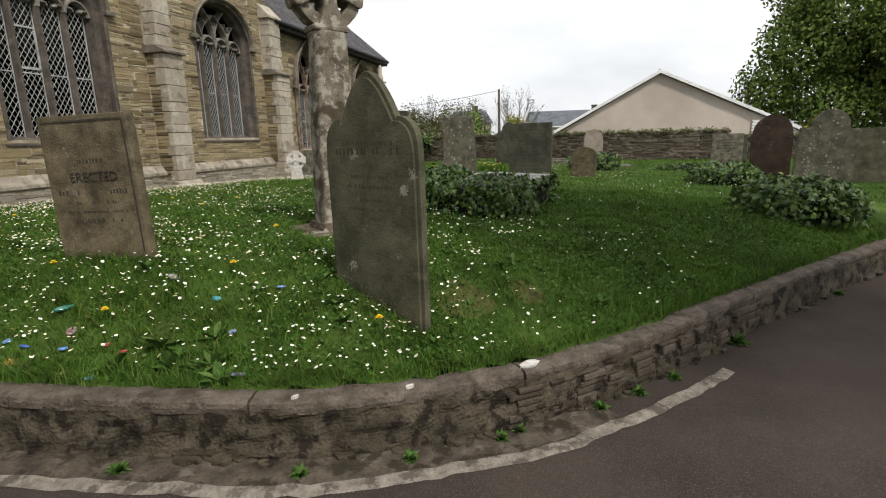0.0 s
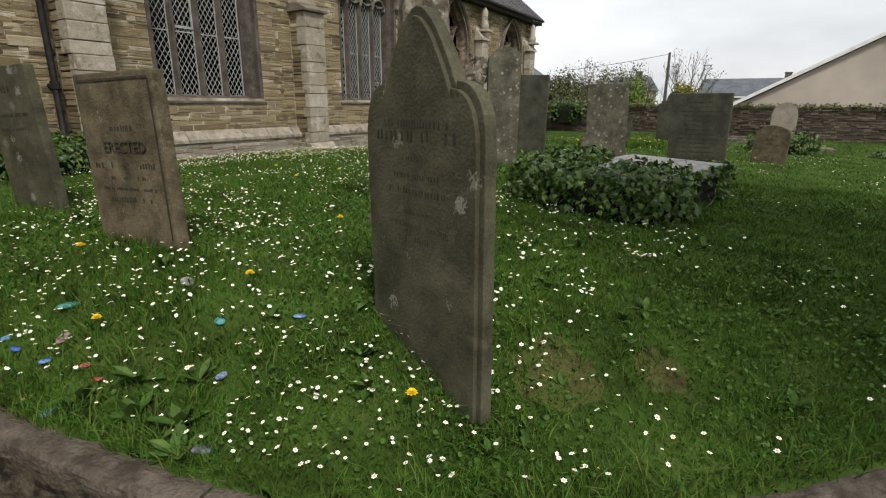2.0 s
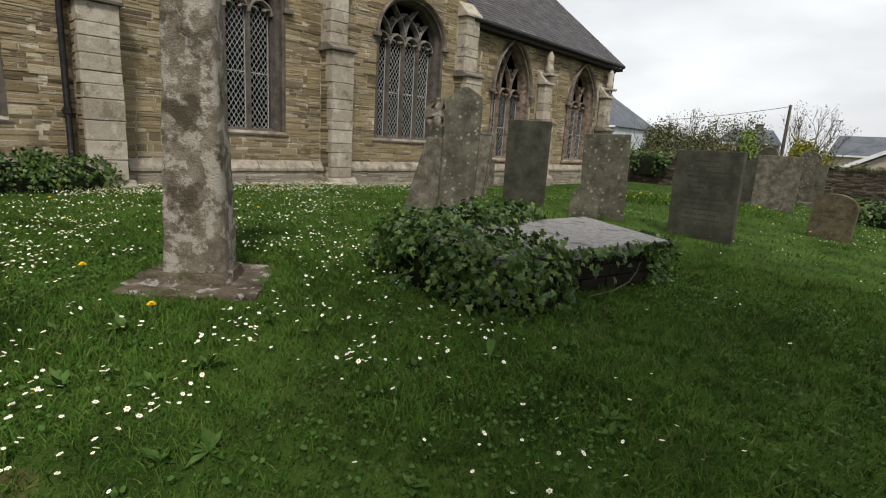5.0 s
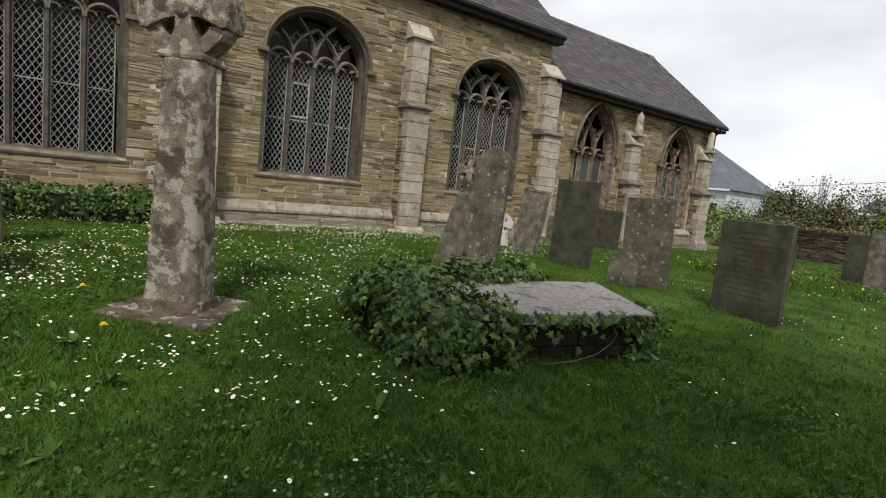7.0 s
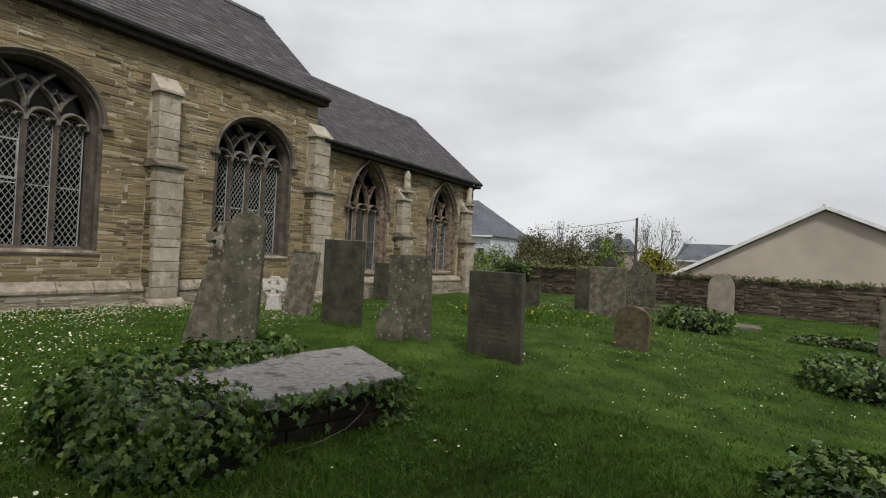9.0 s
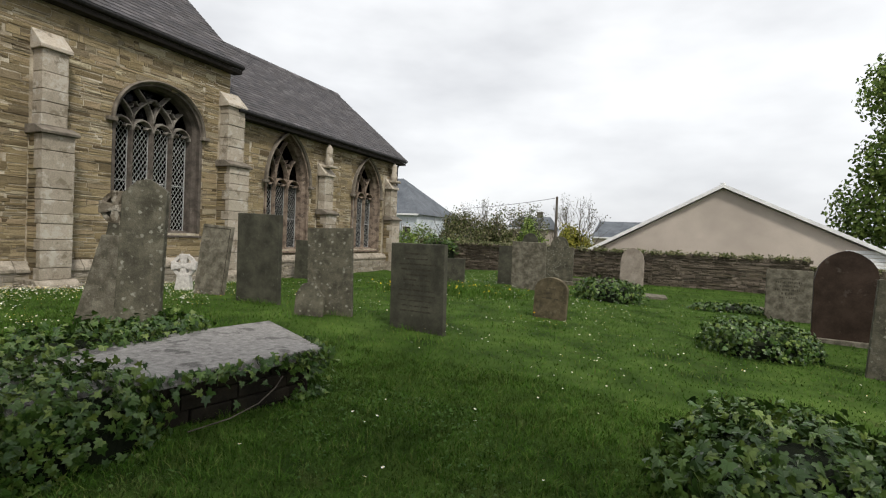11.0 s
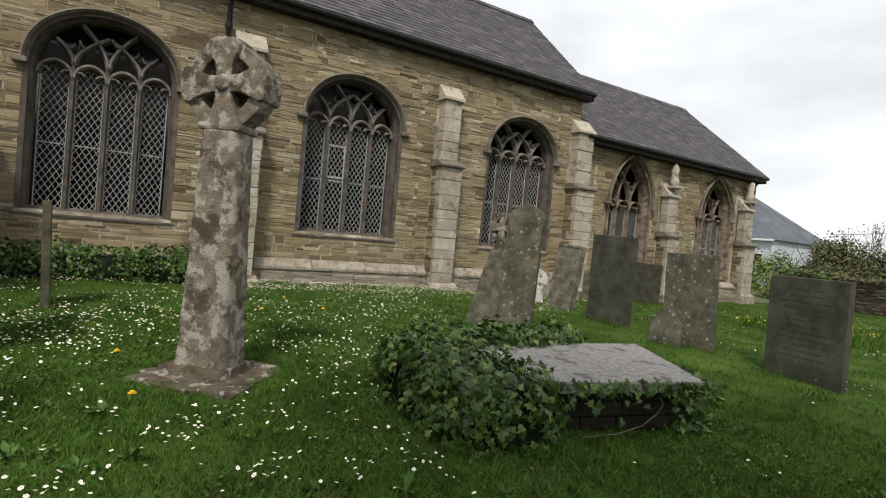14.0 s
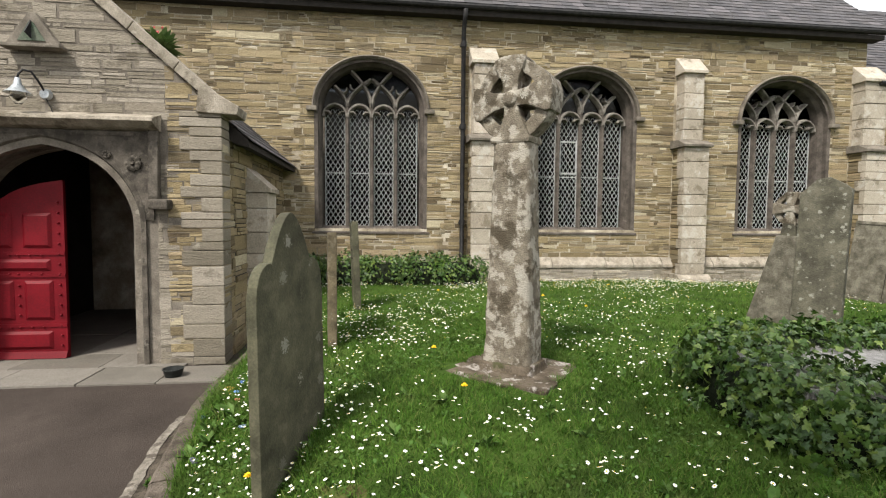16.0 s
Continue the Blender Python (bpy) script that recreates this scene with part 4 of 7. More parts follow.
for y0, y1, rr in ((-9.2, 14.25, R1_R), (14.25, 23.15, R2_R)):
    y = y0
    while y < y1:
        g = Geo()
        g.prism([(rr[0] - 0.17, rr[1] - 0.11), (rr[0], rr[1] + 0.06), (rr[0] + 0.17, rr[1] - 0.11), (rr[0], rr[1] + 0.02)], y, min(y + 0.44, y1), "y")
        make("ridge_tile", g, M_SLATE_PIECE, roof)
        y += 0.45
for y0, y1, e, d in ((-9.2, 14.2, R1_E, 0.0), (14.1, 23.1, R2_E, 0.0)):
    g = Geo()
    g.box(FACE - 0.02, e[0] - 0.03, y0, y1, e[1] - 0.22, e[1] - 0.13)
    make("eaves_board", g, M_DARK_WOOD, roof)
    g = Geo()
    g.tube([(e[0] + 0.01, y0, e[1] - 0.06), (e[0] + 0.01, y1, e[1] - 0.06)], 0.055, 8)
    make("gutter_pipe", g, M_IRON, roof)

pipe = thing("downpipe", "black cast iron downpipe on the church wall", "pipe")
g = Geo()
g.tube([(-8.40, 5.02, 5.80), (-8.52, 5.02, 5.62), (-8.64, 5.02, 5.45), (-8.64, 5.02, 3.0), (-8.64, 5.02, 0.95), (-8.56, 5.02, 0.84)], 0.045, 10)
make("pipe", g, M_IRON, pipe, smooth=True)
for z in (1.7, 3.6, 5.2):
    g = Geo()
    g.tube([(-8.64, 5.02, z - 0.05), (-8.64, 5.02, z + 0.05)], 0.06, 10)
    g.box(FACE, -8.64, 4.96, 5.08, z - 0.02, z + 0.02)
    make("pipe_collar", g, M_IRON, pipe)
pipe2 = thing("downpipe", "dark downpipe at the end of the chancel wall", "pipe")
g = Geo()
g.tube([(-8.5, 22.75, 4.75), (-8.68, 22.75, 4.5), (-8.68, 22.75, 0.8)], 0.045, 8)
make("pipe", g, M_IRON, pipe2)

# ---- porch ----
PX, PY0, PY1 = -4.82, -2.35, 1.51
DOOR = (PORCH_MID, 0.95, -0.05, 1.72, 2.58, "tudor")
gable_z = lambda y: 3.05 + (PY1 - 0.05 - PORCH_MID - abs(y - PORCH_MID)) * 0.88
porch = thing("porch", "gabled stone church porch with a carved arched doorway", "porch", kind="structure")
pierced_wall("front_wall", PY0, PY1, -0.1, gable_z, [DOOR], PX, PX - 0.5, M_HOOD, porch)
lay_stones("masonry", rubble_rows(PY0, PY1, 0.0, 4.6, lambda lo, hi: hole_spans([DOOR], 0.26)(lo, hi) + ([(-1.75, 0.92)] if 2.45 < hi and lo < 2.84 else []) + [(-9, PORCH_MID - max(0, (4.74 - hi) / 0.88)), (PORCH_MID + max(0, (4.74 - hi) / 0.88), 9)], [0.035, 0.045, 0.06, 0.075, 0.10, 0.15], 31, 1.35), PX, porch, M_PORCH_STONE, 32, lambda s: True, out=(0.001, 0.009))
# Side walls carry the painted shade of the porch's inside; masonry covers them outside.
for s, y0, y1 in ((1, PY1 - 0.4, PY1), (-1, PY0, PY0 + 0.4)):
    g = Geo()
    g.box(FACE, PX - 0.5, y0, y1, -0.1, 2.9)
    make("side_wall", g, M_INTERIOR_SHADE, porch)
g = Geo()
r31 = random.Random(41)
for a, b, lo, hi in rubble_rows(FACE, PX, 0.0, 2.75, lambda lo, hi: [(-6.55, -5.95)] if lo < 2.1 else [], [0.06, 0.09, 0.13, 0.18], 42, 1.3):
    v, f = stone_block(a, b, lo, hi, PY1, r31.uniform(0.005, 0.03), r31)
    g.add([(y, x, z) for x, y, z in v], [q[::-1] for q in f])
tagged(make("masonry", g, M_RUBBLE, porch), kind="stuff")
z = 0.0
while z < 2.1:
    h = min(rnd.uniform(0.2, 0.36), 2.12 - z)
    g = Geo()
    g.box(-6.55, -5.95, PY1 - 0.02, PY1 + 0.30 + rnd.uniform(-0.01, 0.01), z + 0.004, z + h - 0.004)
    make("buttress_quoin", g, M_DRESSED, porch, bevel=0.012)
    z += h
g = Geo()
g.prism([(PY1 - 0.02, 2.12), (PY1 + 0.34, 2.12), (PY1 + 0.34, 2.18), (PY1 - 0.02, 2.5)], -6.58, -5.92, "x")
make("buttress_cap", g, M_DRESSED, porch, bevel=0.01)
z = 0.0
while z < 2.95:
    h = min(rnd.uniform(0.08, 0.24), 3.0 - z)
    w = rnd.choice([0.22, 0.34, 0.45])
    g = Geo()
    g.box(PX - 0.3, PX + 0.024, PY1 - w, PY1 + 0.024, z + 0.005, z + h - 0.005)
    make("corner_quoin", g, M_PORCH_STONE, porch, bevel=0.01)
    z += h
# doorway
# Weathered stone made darker still: the hood mould's shadow is in its colour.
M_DOORWAY = surface("shaded_doorway_stone", [(0.055, 0.047, 0.038), (0.125, 0.108, 0.088)], scale=6, fine=60, bump=0.6, stain=((0.03, 0.026, 0.021), 5.0, 0.53, 0.7), coat=((0.20, 0.18, 0.15), 7.0, 0.63, 0.6))
g = Geo()
g.ribbon(arch_path(DOOR, 0.02, 14), [(0.13, PX - 0.05), (0.13, PX + 0.036), (0.08, PX + 0.034), (0.05, PX - 0.01), (0.02, PX - 0.05), (-0.03, PX - 0.14), (-0.03, PX - 0.3), (0.0, PX - 0.3)])
make("door_arch", g, M_DOORWAY, porch, fix=True)
g = Geo()
g.box(PX - 0.02, PX + 0.045, PORCH_MID - 1.2, PORCH_MID + 1.2, 2.69, 2.74)
make("spandrel_panel", g, M_DOORWAY, porch)
for s in (-1, 1):
    pierced_wall("spandrel", PORCH_MID + min(0.0, s * 1.19), PORCH_MID + max(0.0, s * 1.19), 1.73, 2.745, [(PORCH_MID, 1.05, -0.05, 1.72, 2.68, "tudor")], PX + 0.03, PX - 0.02, M_DOORWAY, porch)
    for cy, cz, rr in ((0.98, 2.38, 0.10), (0.70, 2.47, 0.055)):
        g = Geo()
        for k in range(8):
            a = k * math.pi / 4
            c = (PX + 0.035, PORCH_MID + s * cy + rr * 0.6 * math.cos(a), cz + rr * 0.6 * math.sin(a))
            g.tube([(c[0] - 0.02, c[1], c[2]), (c[0] + 0.018, c[1], c[2]), (c[0] + 0.028, c[1], c[2])], [rr * 0.42, rr * 0.34, 0.005], 7)
        g.tube([(PX + 0.02, PORCH_MID + s * cy, cz), (PX + 0.075, PORCH_MID + s * cy, cz)], [rr * 0.3, rr * 0.18], 8)
        make("carved_rosette", g, M_DOORWAY, porch)
    g = Geo()
    g.prism([(PX - 0.02, 1.93), (PX + 0.09, 1.93), (PX + 0.11, 2.0), (PX + 0.06, 2.83), (PX - 0.02, 2.83)], PORCH_MID + s * 1.21 - 0.055, PORCH_MID + s * 1.21 + 0.055, "y")
    make("label_drop", g, M_DOORWAY, porch, bevel=0.012)
    g = Geo()
    g.box(PX - 0.02, PX + 0.17, PORCH_MID + s * 1.28 - 0.11, PORCH_MID + s * 1.28 + 0.11, 1.85, 1.97)
    make("label_stop", g, M_DOORWAY, porch, bevel=0.03)
g = Geo()
g.prism([(PX - 0.02, 2.74), (PX + 0.14, 2.77), (PX + 0.25, 2.83), (PX + 0.24, 2.87), (PX - 0.02, 2.95)], PORCH_MID - 1.28, PORCH_MID + 1.28, "y")
make("label_mould", g, M_PLINTH, porch, bevel=0.008)
# gable coping, kneelers, roof
for s in (-1, 1):
    edge = lambda d: PORCH_MID + s * d
    for k in range(4):
        d0, d1 = 0.0 + 1.93 * k / 4, 0.0 + 1.93 * (k + 1) / 4 - 0.006
        z0, z1 = 4.72 - 0.88 * d0, 4.72 - 0.88 * d1
        g = Geo()
        outline = [(edge(d0), z0), (edge(d1), z1), (edge(d1 + 0.07), z1 + 0.10), (edge(d0 + (0.07 if k else 0)), z0 + (0.10 if k else 0.16))]
        g.prism(outline, PX - 0.34, PX + 0.06, "x")
        make("coping_stone", g, M_PLINTH, porch, bevel=0.012)
    g = Geo()
    g.prism([(edge(1.68), 2.98), (edge(2.14), 2.96), (edge(2.16), 3.06), (edge(2.02), 3.14), (edge(1.72), 3.31)], PX - 0.336, PX + 0.066, "x")
    make("kneeler", g, M_PLINTH, porch, bevel=0.012)
    g = Geo()
    g.prism([(edge(0), 4.66), (edge(2.16), 2.74), (edge(2.18), 2.64), (edge(2.0), 2.68), (edge(0), 4.5)], FACE, PX - 0.34, "x")
    make("roof_slope", g, M_DARK_WOOD, porch, fix=True)
    gs = Geo()
    for row in range(13):
        for col in range(14):
            x0 = FACE + col * 0.28 - (0.14 if row % 2 else 0)
            x1 = min(x0 + 0.27, PX - 0.345)
            x0 = max(x0, FACE)
            if x1 - x0 < 0.03:
                continue
            d0 = 2.2 - row * 0.165
            d1 = max(d0 - 0.2, 0)
            za, zb = 4.66 - d0 * 0.889 + 0.035, 4.66 - d1 * 0.889 + 0.012
            gs.add([(x0, edge(d0), za), (x1, edge(d0), za), (x1, edge(d1), zb), (x0, edge(d1), zb), (x0, edge(d0), za - 0.012), (x1, edge(d0), za - 0.012)], [(0, 1, 2, 3), (4, 5, 1, 0)])
    tagged(make("slates", gs, M_SLATE_ROOF, porch), kind="stuff")
# stone floor in front of and inside the porch
paving = thing("porch_paving", "worn grey flagstones at the porch door", "paving", kind="structure")
for x0, x1 in ((-8.7, -7.6), (-7.6, -6.5), (-6.5, -5.35), (-5.35, -4.72), (-4.72, -4.1)):
    y = -2.3 if x0 < -5 else -2.9
    end = 1.1 if x0 < -5 else 1.72
    while y < end:
        w = rnd.uniform(0.6, 1.1)
        if end - y - w < 0.3:
            w = end - y
        g = Geo()
        g.box(x0 + 0.005, x1 - 0.005, y + 0.005, y + w - 0.005, -0.06, 0.022 + rnd.uniform(-0.004, 0.004))
        make("flagstone", g, M_PAVING, paving, bevel=0.006)
        y += w

# ---- red doors, lamp, niche, bowl ----
def door_leaf(at, label):
    """A panelled leaf 0.94 wide, hung at its left edge, facing x."""
    d = thing("porch_door", label, "door", "porch doors", at=at)
    w, h = 0.94, 2.5
    g = Geo()
    top = [(w * k / 8, arch_top("tudor", 0.95, 1.58, 2.2, 0.95 - w * k / 8)) for k in range(9)]
    g.prism([(0, 0.03), (w, 0.03)] + top[::-1], -0.05, 0.0, "x")
    make("leaf", g, M_RED, d, fix=True)
    g = Geo()
    g.prism([(0.0, 0.03), (0.05, 0.03), (0.015, 0.11), (0.0, 0.11)], 0.0, w, "y")
    make("weather_board", g, M_RED, d)
    rows = [(0.14, 0.36), (0.50, 0.98), (1.10, 1.24), (1.38, 1.80)]
    for lo, hi in rows:
        cols = [(0.06, 0.78)] if hi - lo < 0.3 else [(0.06, 0.36), (0.48, 0.80)]
        for a, b in cols:
            g = Geo()
            g.add([(0.004, a, lo), (0.004, b, lo), (0.004, b, hi), (0.004, a, hi), (0.028, a + 0.035, lo + 0.035), (0.028, b - 0.035, lo + 0.035), (0.028, b - 0.035, hi - 0.035), (0.028, a + 0.035, hi - 0.035)],
                  [(4, 5, 6, 7), (0, 1, 5, 4), (1, 2, 6, 5), (2, 3, 7, 6), (3, 0, 4, 7)])
            make("panel", g, M_RED, d)
    for z in (0.43, 1.04, 1.31):
        g = Geo()
        g.box(0.0, 0.014, 0, w, z - 0.018, z + 0.018)
        make("rail_moulding", g, M_RED, d)
    studs = [(y, z) for z in (0.41, 1.06, 1.29) for y in (0.08, 0.2, 0.32, 0.42, 0.55, 0.68)] + [(0.88, 0.18 + 0.125 * k) for k in range(15)] + [(0.42, 0.56 + 0.12 * k) for k in range(4)]
    for y, z in studs:
        g = Geo()
        g.tube([(0.0, y, z), (0.018, y, z), (0.026, y, z)], [0.017, 0.013, 0.003], 6)
        make("stud", g, M_RED, d)
    return d


door_leaf(pose(-5.2, PORCH_MID - 0.95, 0.0), "closed leaf of a red panelled and studded church door")
door_leaf(pose(-5.2, PORCH_MID + 0.95, 0.0, 0, 0, 180 - 84) @ pose(0.05, 0, 0), "open leaf of a red panelled and studded church door")

bowl = thing("dog_bowl", "black plastic dog bowl on the flagstones by the porch", "bowl", at=pose(-4.32, 1.12, 0.022))
g = Geo()
ring = []
for r, z in ((0.085, 0.0), (0.105, 0.07), (0.112, 0.085), (0.10, 0.085), (0.078, 0.02), (0.0, 0.018)):
    ring.append((r, z))
for r, z in ring:
    g.v += [(r * math.cos(a * math.pi / 10), r * math.sin(a * math.pi / 10), z) for a in range(20)]
g.f = [(i * 20 + k, i * 20 + (k + 1) % 20, (i + 1) * 20 + (k + 1) % 20, (i + 1) * 20 + k) for i in range(5) for k in range(20)]
make("bowl", g, M_RUBBER, bowl, smooth=True)

lamp = thing("wall_lamp", "grey metal swan-neck lamp on the porch gable", "lamp", at=pose(PX + 0.03, -0.33, 3.12))
g = Geo()
g.tube([(0, 0, 0), (0.05, 0, 0)], [0.065, 0.05], 12)
make("wall_plate", g, M_GALVANISED, lamp)
g = Geo()
g.tube([(0.03, 0, 0.02), (0.10, -0.02, 0.12), (0.15, -0.06, 0.21), (0.19, -0.12, 0.22), (0.20, -0.16, 0.17), (0.20, -0.17, 0.12)], 0.012, 7)
make("bracket", g, M_IRON, lamp, smooth=True)
g = Geo()
g.tube([(0.20, -0.17, 0.13), (0.20, -0.17, 0.06), (0.20, -0.17, 0.0), (0.20, -0.17, -0.035)], [0.025, 0.04, 0.085, 0.13], 16, cap=False)
make("shade", g, M_GALVANISED, lamp, smooth=True)
g = Geo()
g.tube([(0.20, -0.17, -0.02), (0.20, -0.17, -0.09), (0.20, -0.17, -0.15)], [0.075, 0.075, 0.03], 12)
make("glass_globe", g, M_CLEAR, lamp, smooth=True)
g = Geo()
g.tube([(0.03, 0.0, -0.03), (0.02, 0.05, -0.15), (0.012, 0.10, -0.30)], 0.006, 5)
make("cable", g, M_IRON, lamp)

niche = thing("sundial", "small triangular carved stone dial on the porch gable", "sundial", at=pose(PX + 0.02, PORCH_MID + 0.01, 3.64))
g = Geo()
g.prism([(-0.28, 0.0), (0.28, 0.0), (0.03, 0.35), (-0.03, 0.35)], 0, 0.10, "x")
make("dial_stone", g, M_HOOD, niche, bevel=0.015)
g = Geo()
g.box(0.0, 0.16, -0.31, 0.31, -0.04, 0.0)
make("dial_ledge", g, M_HOOD, niche, bevel=0.01)
g = Geo()
g.prism([(-0.14, 0.04), (0.14, 0.04), (0.02, 0.24), (-0.02, 0.24)], 0.10, 0.112, "x")
make("dial_face", g, surface("verdigris_dial", [(0.05, 0.075, 0.05), (0.12, 0.135, 0.10)], scale=12, fine=80, bump=0.3), niche)
g = Geo()
g.prism([(0.11, 0.06), (0.22, 0.10), (0.11, 0.26)], -0.006, 0.006, "y")
make("gnomon", g, M_IRON, niche)


# ---- headstones ----
def stone_outline(shape, w, h):
    a = w / 2
    if shape == "square":
        return [(-a, 0), (a, 0), (a, h), (-a, h)]
    if shape == "clipped":
        return [(-a, 0), (a, 0), (a, h - 0.12), (a * 0.72, h - 0.07), (a * 0.15, h), (-a * 0.35, h - 0.02), (-a, h - 0.16)]
    if shape == "round":
        return [(-a, 0), (a, 0)] + [(a * math.cos(k * math.pi / 16), h - a * 0.75 + a * 0.75 * math.sin(k * math.pi / 16)) for k in range(17)]
    if shape == "pointed":
        return [(-a, 0), (a, 0)] + [(a - 2 * a * k / 16, arch_top("pointed", a, h - a * 1.15, h, a - 2 * a * k / 16)) for k in range(17)]
    if shape == "shouldered":
        s, notch, inner = h - 0.45, h - 0.235, a * 0.60
        right = [(inner + (a - inner) * math.sin(k * math.pi / 14) ** 0.9, s + (notch - s) * math.cos(k * math.pi / 14) ** 0.75) for k in range(7, -1, -1)]
        lancet = [(inner - 2 * inner * k / 16, notch - 0.02 + (h - notch + 0.02) * (1 - abs(2 * k / 16 - 1) ** 1.75)) for k in range(17)]
        return [(-a, 0), (a, 0)] + right + lancet + [(-x, z) for x, z in reversed(right)]
    if shape == "scroll":
        s = h - w * 0.38
        c = a * 0.62
        pts = [(-a, 0), (a, 0), (a, s), (a * 0.93, s + 0.02), (a * 0.75, s - 0.01)]
        pts += [(c * math.cos(k * math.pi / 14), s + 0.03 + (h - s - 0.03) * math.sin(k * math.pi / 14)) for k in range(15)]
        return pts + [(-a * 0.75, s - 0.01), (-a * 0.93, s + 0.02), (-a, s)]
    if shape == "broken":
        return [(-a, 0), (a, 0), (a, h * 0.55), (a * 0.65, h * 0.72), (a * 0.2, h), (-a * 0.6, h * 0.9), (-a, h * 0.62)]


def headstone(x, y, w, h, turn, shape, material, label, thick=0.075, lean=0.0, side=0.0, lines=(), border=False, group="headstones", sink=0.12):
    z = gz(x, y)
    s = thing("headstone", label, "gravestone", group, at=pose(x, y, z, lean, side, turn))
    g = Geo()
    pts = [(px, pz if pz > 0 else -sink) for px, pz in stone_outline(shape, w, h)]
    g.prism(pts, -thick / 2, thick / 2, "y")
    make("slab", g, material, s, bevel=0.009)
    if border:
        # Flat dark strips paint the shade of a groove; nothing is cut in.
        g = Geo()
        inner = [(px * 0.9, h * 0.06 + pz * 0.90) for px, pz in stone_outline(shape, w, h)]
        n = len(inner)
        for k in range(2, n):
            (x0, z0), (x1, z1) = inner[k - 1], inner[k]
            L = math.hypot(x1 - x0, z1 - z0)
            if L < 1e-4:
                continue
            ex, ez = -(z1 - z0) / L * 0.006, (x1 - x0) / L * 0.006
            g.add([(x0 + ex, -thick / 2 - 0.005, z0 + ez), (x1 + ex, -thick / 2 - 0.005, z1 + ez), (x1 - ex, -thick / 2 - 0.005, z1 - ez), (x0 - ex, -thick / 2 - 0.005, z0 - ez)], [(0, 1, 2, 3)])
        make("incised_border", g, M_ENGRAVED, s)
    for (lz, lw, lh) in lines:
        g = Geo()
        r = random.Random(int(lz * 1000 + lw * 77 + x * 13))
        px = -lw / 2
        while px < lw / 2:
            q = r.uniform(0.5, 1.1) * lh
            if r.random() < 0.82:
                g.box(px, px + q * 0.55, -thick / 2 - 0.0022, -thick / 2 + 0.004, lz - lh / 2, lz + lh / 2 * r.uniform(0.4, 1.0))
            px += q
        tagged(make("worn_inscription", g, M_ENGRAVED, s), kind="stuff")
    return s


def lines_of(top, step, n, wide, tall):
    r = random.Random(n * 7 + int(top * 100))
    return [(top - step * k, wide * r.uniform(0.5, 1.0), tall * r.uniform(0.7, 1.2)) for k in range(n)]


front = headstone(-1.065, 2.925, 0.66, 1.27, -19, "shouldered", M_H_SLATE, "tall shouldered gothic slate headstone with pale lichen spots, near the kerb", 0.05, lean=1)
g = Geo()
face = [(px * 0.93, -0.12 if pz <= 0 else pz * 0.97 + 0.008) for px, pz in stone_outline("shouldered", 0.66, 1.27)]
g.prism(face, -0.042, -0.02, "y")
make("raised_face", g, M_H_SLATE, front, bevel=0.008)
for lz, lw, lh in ((0.90, 0.36, 0.026), (0.86, 0.46, 0.042), (0.78, 0.10, 0.018), (0.72, 0.26, 0.02), (0.665, 0.32, 0.024), (0.59, 0.15, 0.014), (0.54, 0.34, 0.018), (0.49, 0.13, 0.022)):
    g = Geo()
    r = random.Random(int(lz * 1000))
    px = -lw / 2
    while px < lw / 2:
        q = r.uniform(0.5, 1.0) * lh
        if r.random() < 0.85:
            g.box(px, px + q * 0.4, -0.0437, -0.038, lz - lh / 2, lz + lh / 2 * r.uniform(0.5, 1.0))
        px += q
    tagged(make("worn_inscription", g, M_ENGRAVED, front), kind="stuff")
left = headstone(-3.02, 2.95, 0.65, 0.95, 6, "square", M_H_BROWN, "square brown mottled headstone with worn lettering", 0.075, side=-2,
                 lines=[(0.66, 0.20, 0.03), (0.46, 0.52, 0.035), (0.39, 0.30, 0.022), (0.33, 0.44, 0.018), (0.27, 0.34, 0.03)], border=True)
txt = bpy.data.curves.new("lettering", "FONT")
txt.body, txt.size, txt.extrude, txt.align_x = "ERECTED", 0.085, 0.002, "CENTER"
txt.materials.append(M_ENGRAVED)
letters = new("lettering", txt)
letters.parent = left
letters.matrix_local = pose(0.02, -0.042, 0.53, 90, 0, 0)
headstone(-4.66, 3.10, 0.58, 1.03, 6, "square", M_H_SLATE, "flat-topped green-grey headstone before the ivy hedge", 0.07, lean=2, side=-3, lines=[(0.88, 0.12, 0.05), (0.7, 0.4, 0.025), (0.6, 0.36, 0.02)])
headstone(-2.99, 7.67, 0.42, 1.51, 34, "clipped", M_H_LICHEN, "tall lichened headstone with a clipped uneven top", 0.10, lean=-3, side=1)
headstone(-4.88, 10.2, 0.52, 1.12, 14, "square", M_H_GREY, "leaning flat headstone with a pale raised border", 0.07, lean=-5, side=4, border=True)
headstone(-3.58, 9.93, 0.70, 1.29, 8, "square", M_H_DARK, "tall plain dark headstone", 0.09, lean=2, side=1)
headstone(-7.8, 16.2, 0.80, 1.12, 10, "square", M_H_DARK, "dark square headstone beside the chancel", 0.08, side=2)
headstone(-2.13, 9.71, 0.60, 1.13, 16, "square", M_H_LICHEN, "square headstone covered with round pale lichen", 0.08, side=-2)
headstone(-2.25, 9.42, 0.38, 0.44, 14, "broken", M_H_LICHEN, "small broken headstone leaning on a taller one", 0.06, lean=-10)
headstone(-0.83, 9.66, 0.77, 1.04, -8, "square", M_H_DARK, "wide dark slate headstone with rows of fine lettering", 0.075, lean=1, side=-0.5, lines=lines_of(0.92, 0.062, 12, 0.56, 0.02))
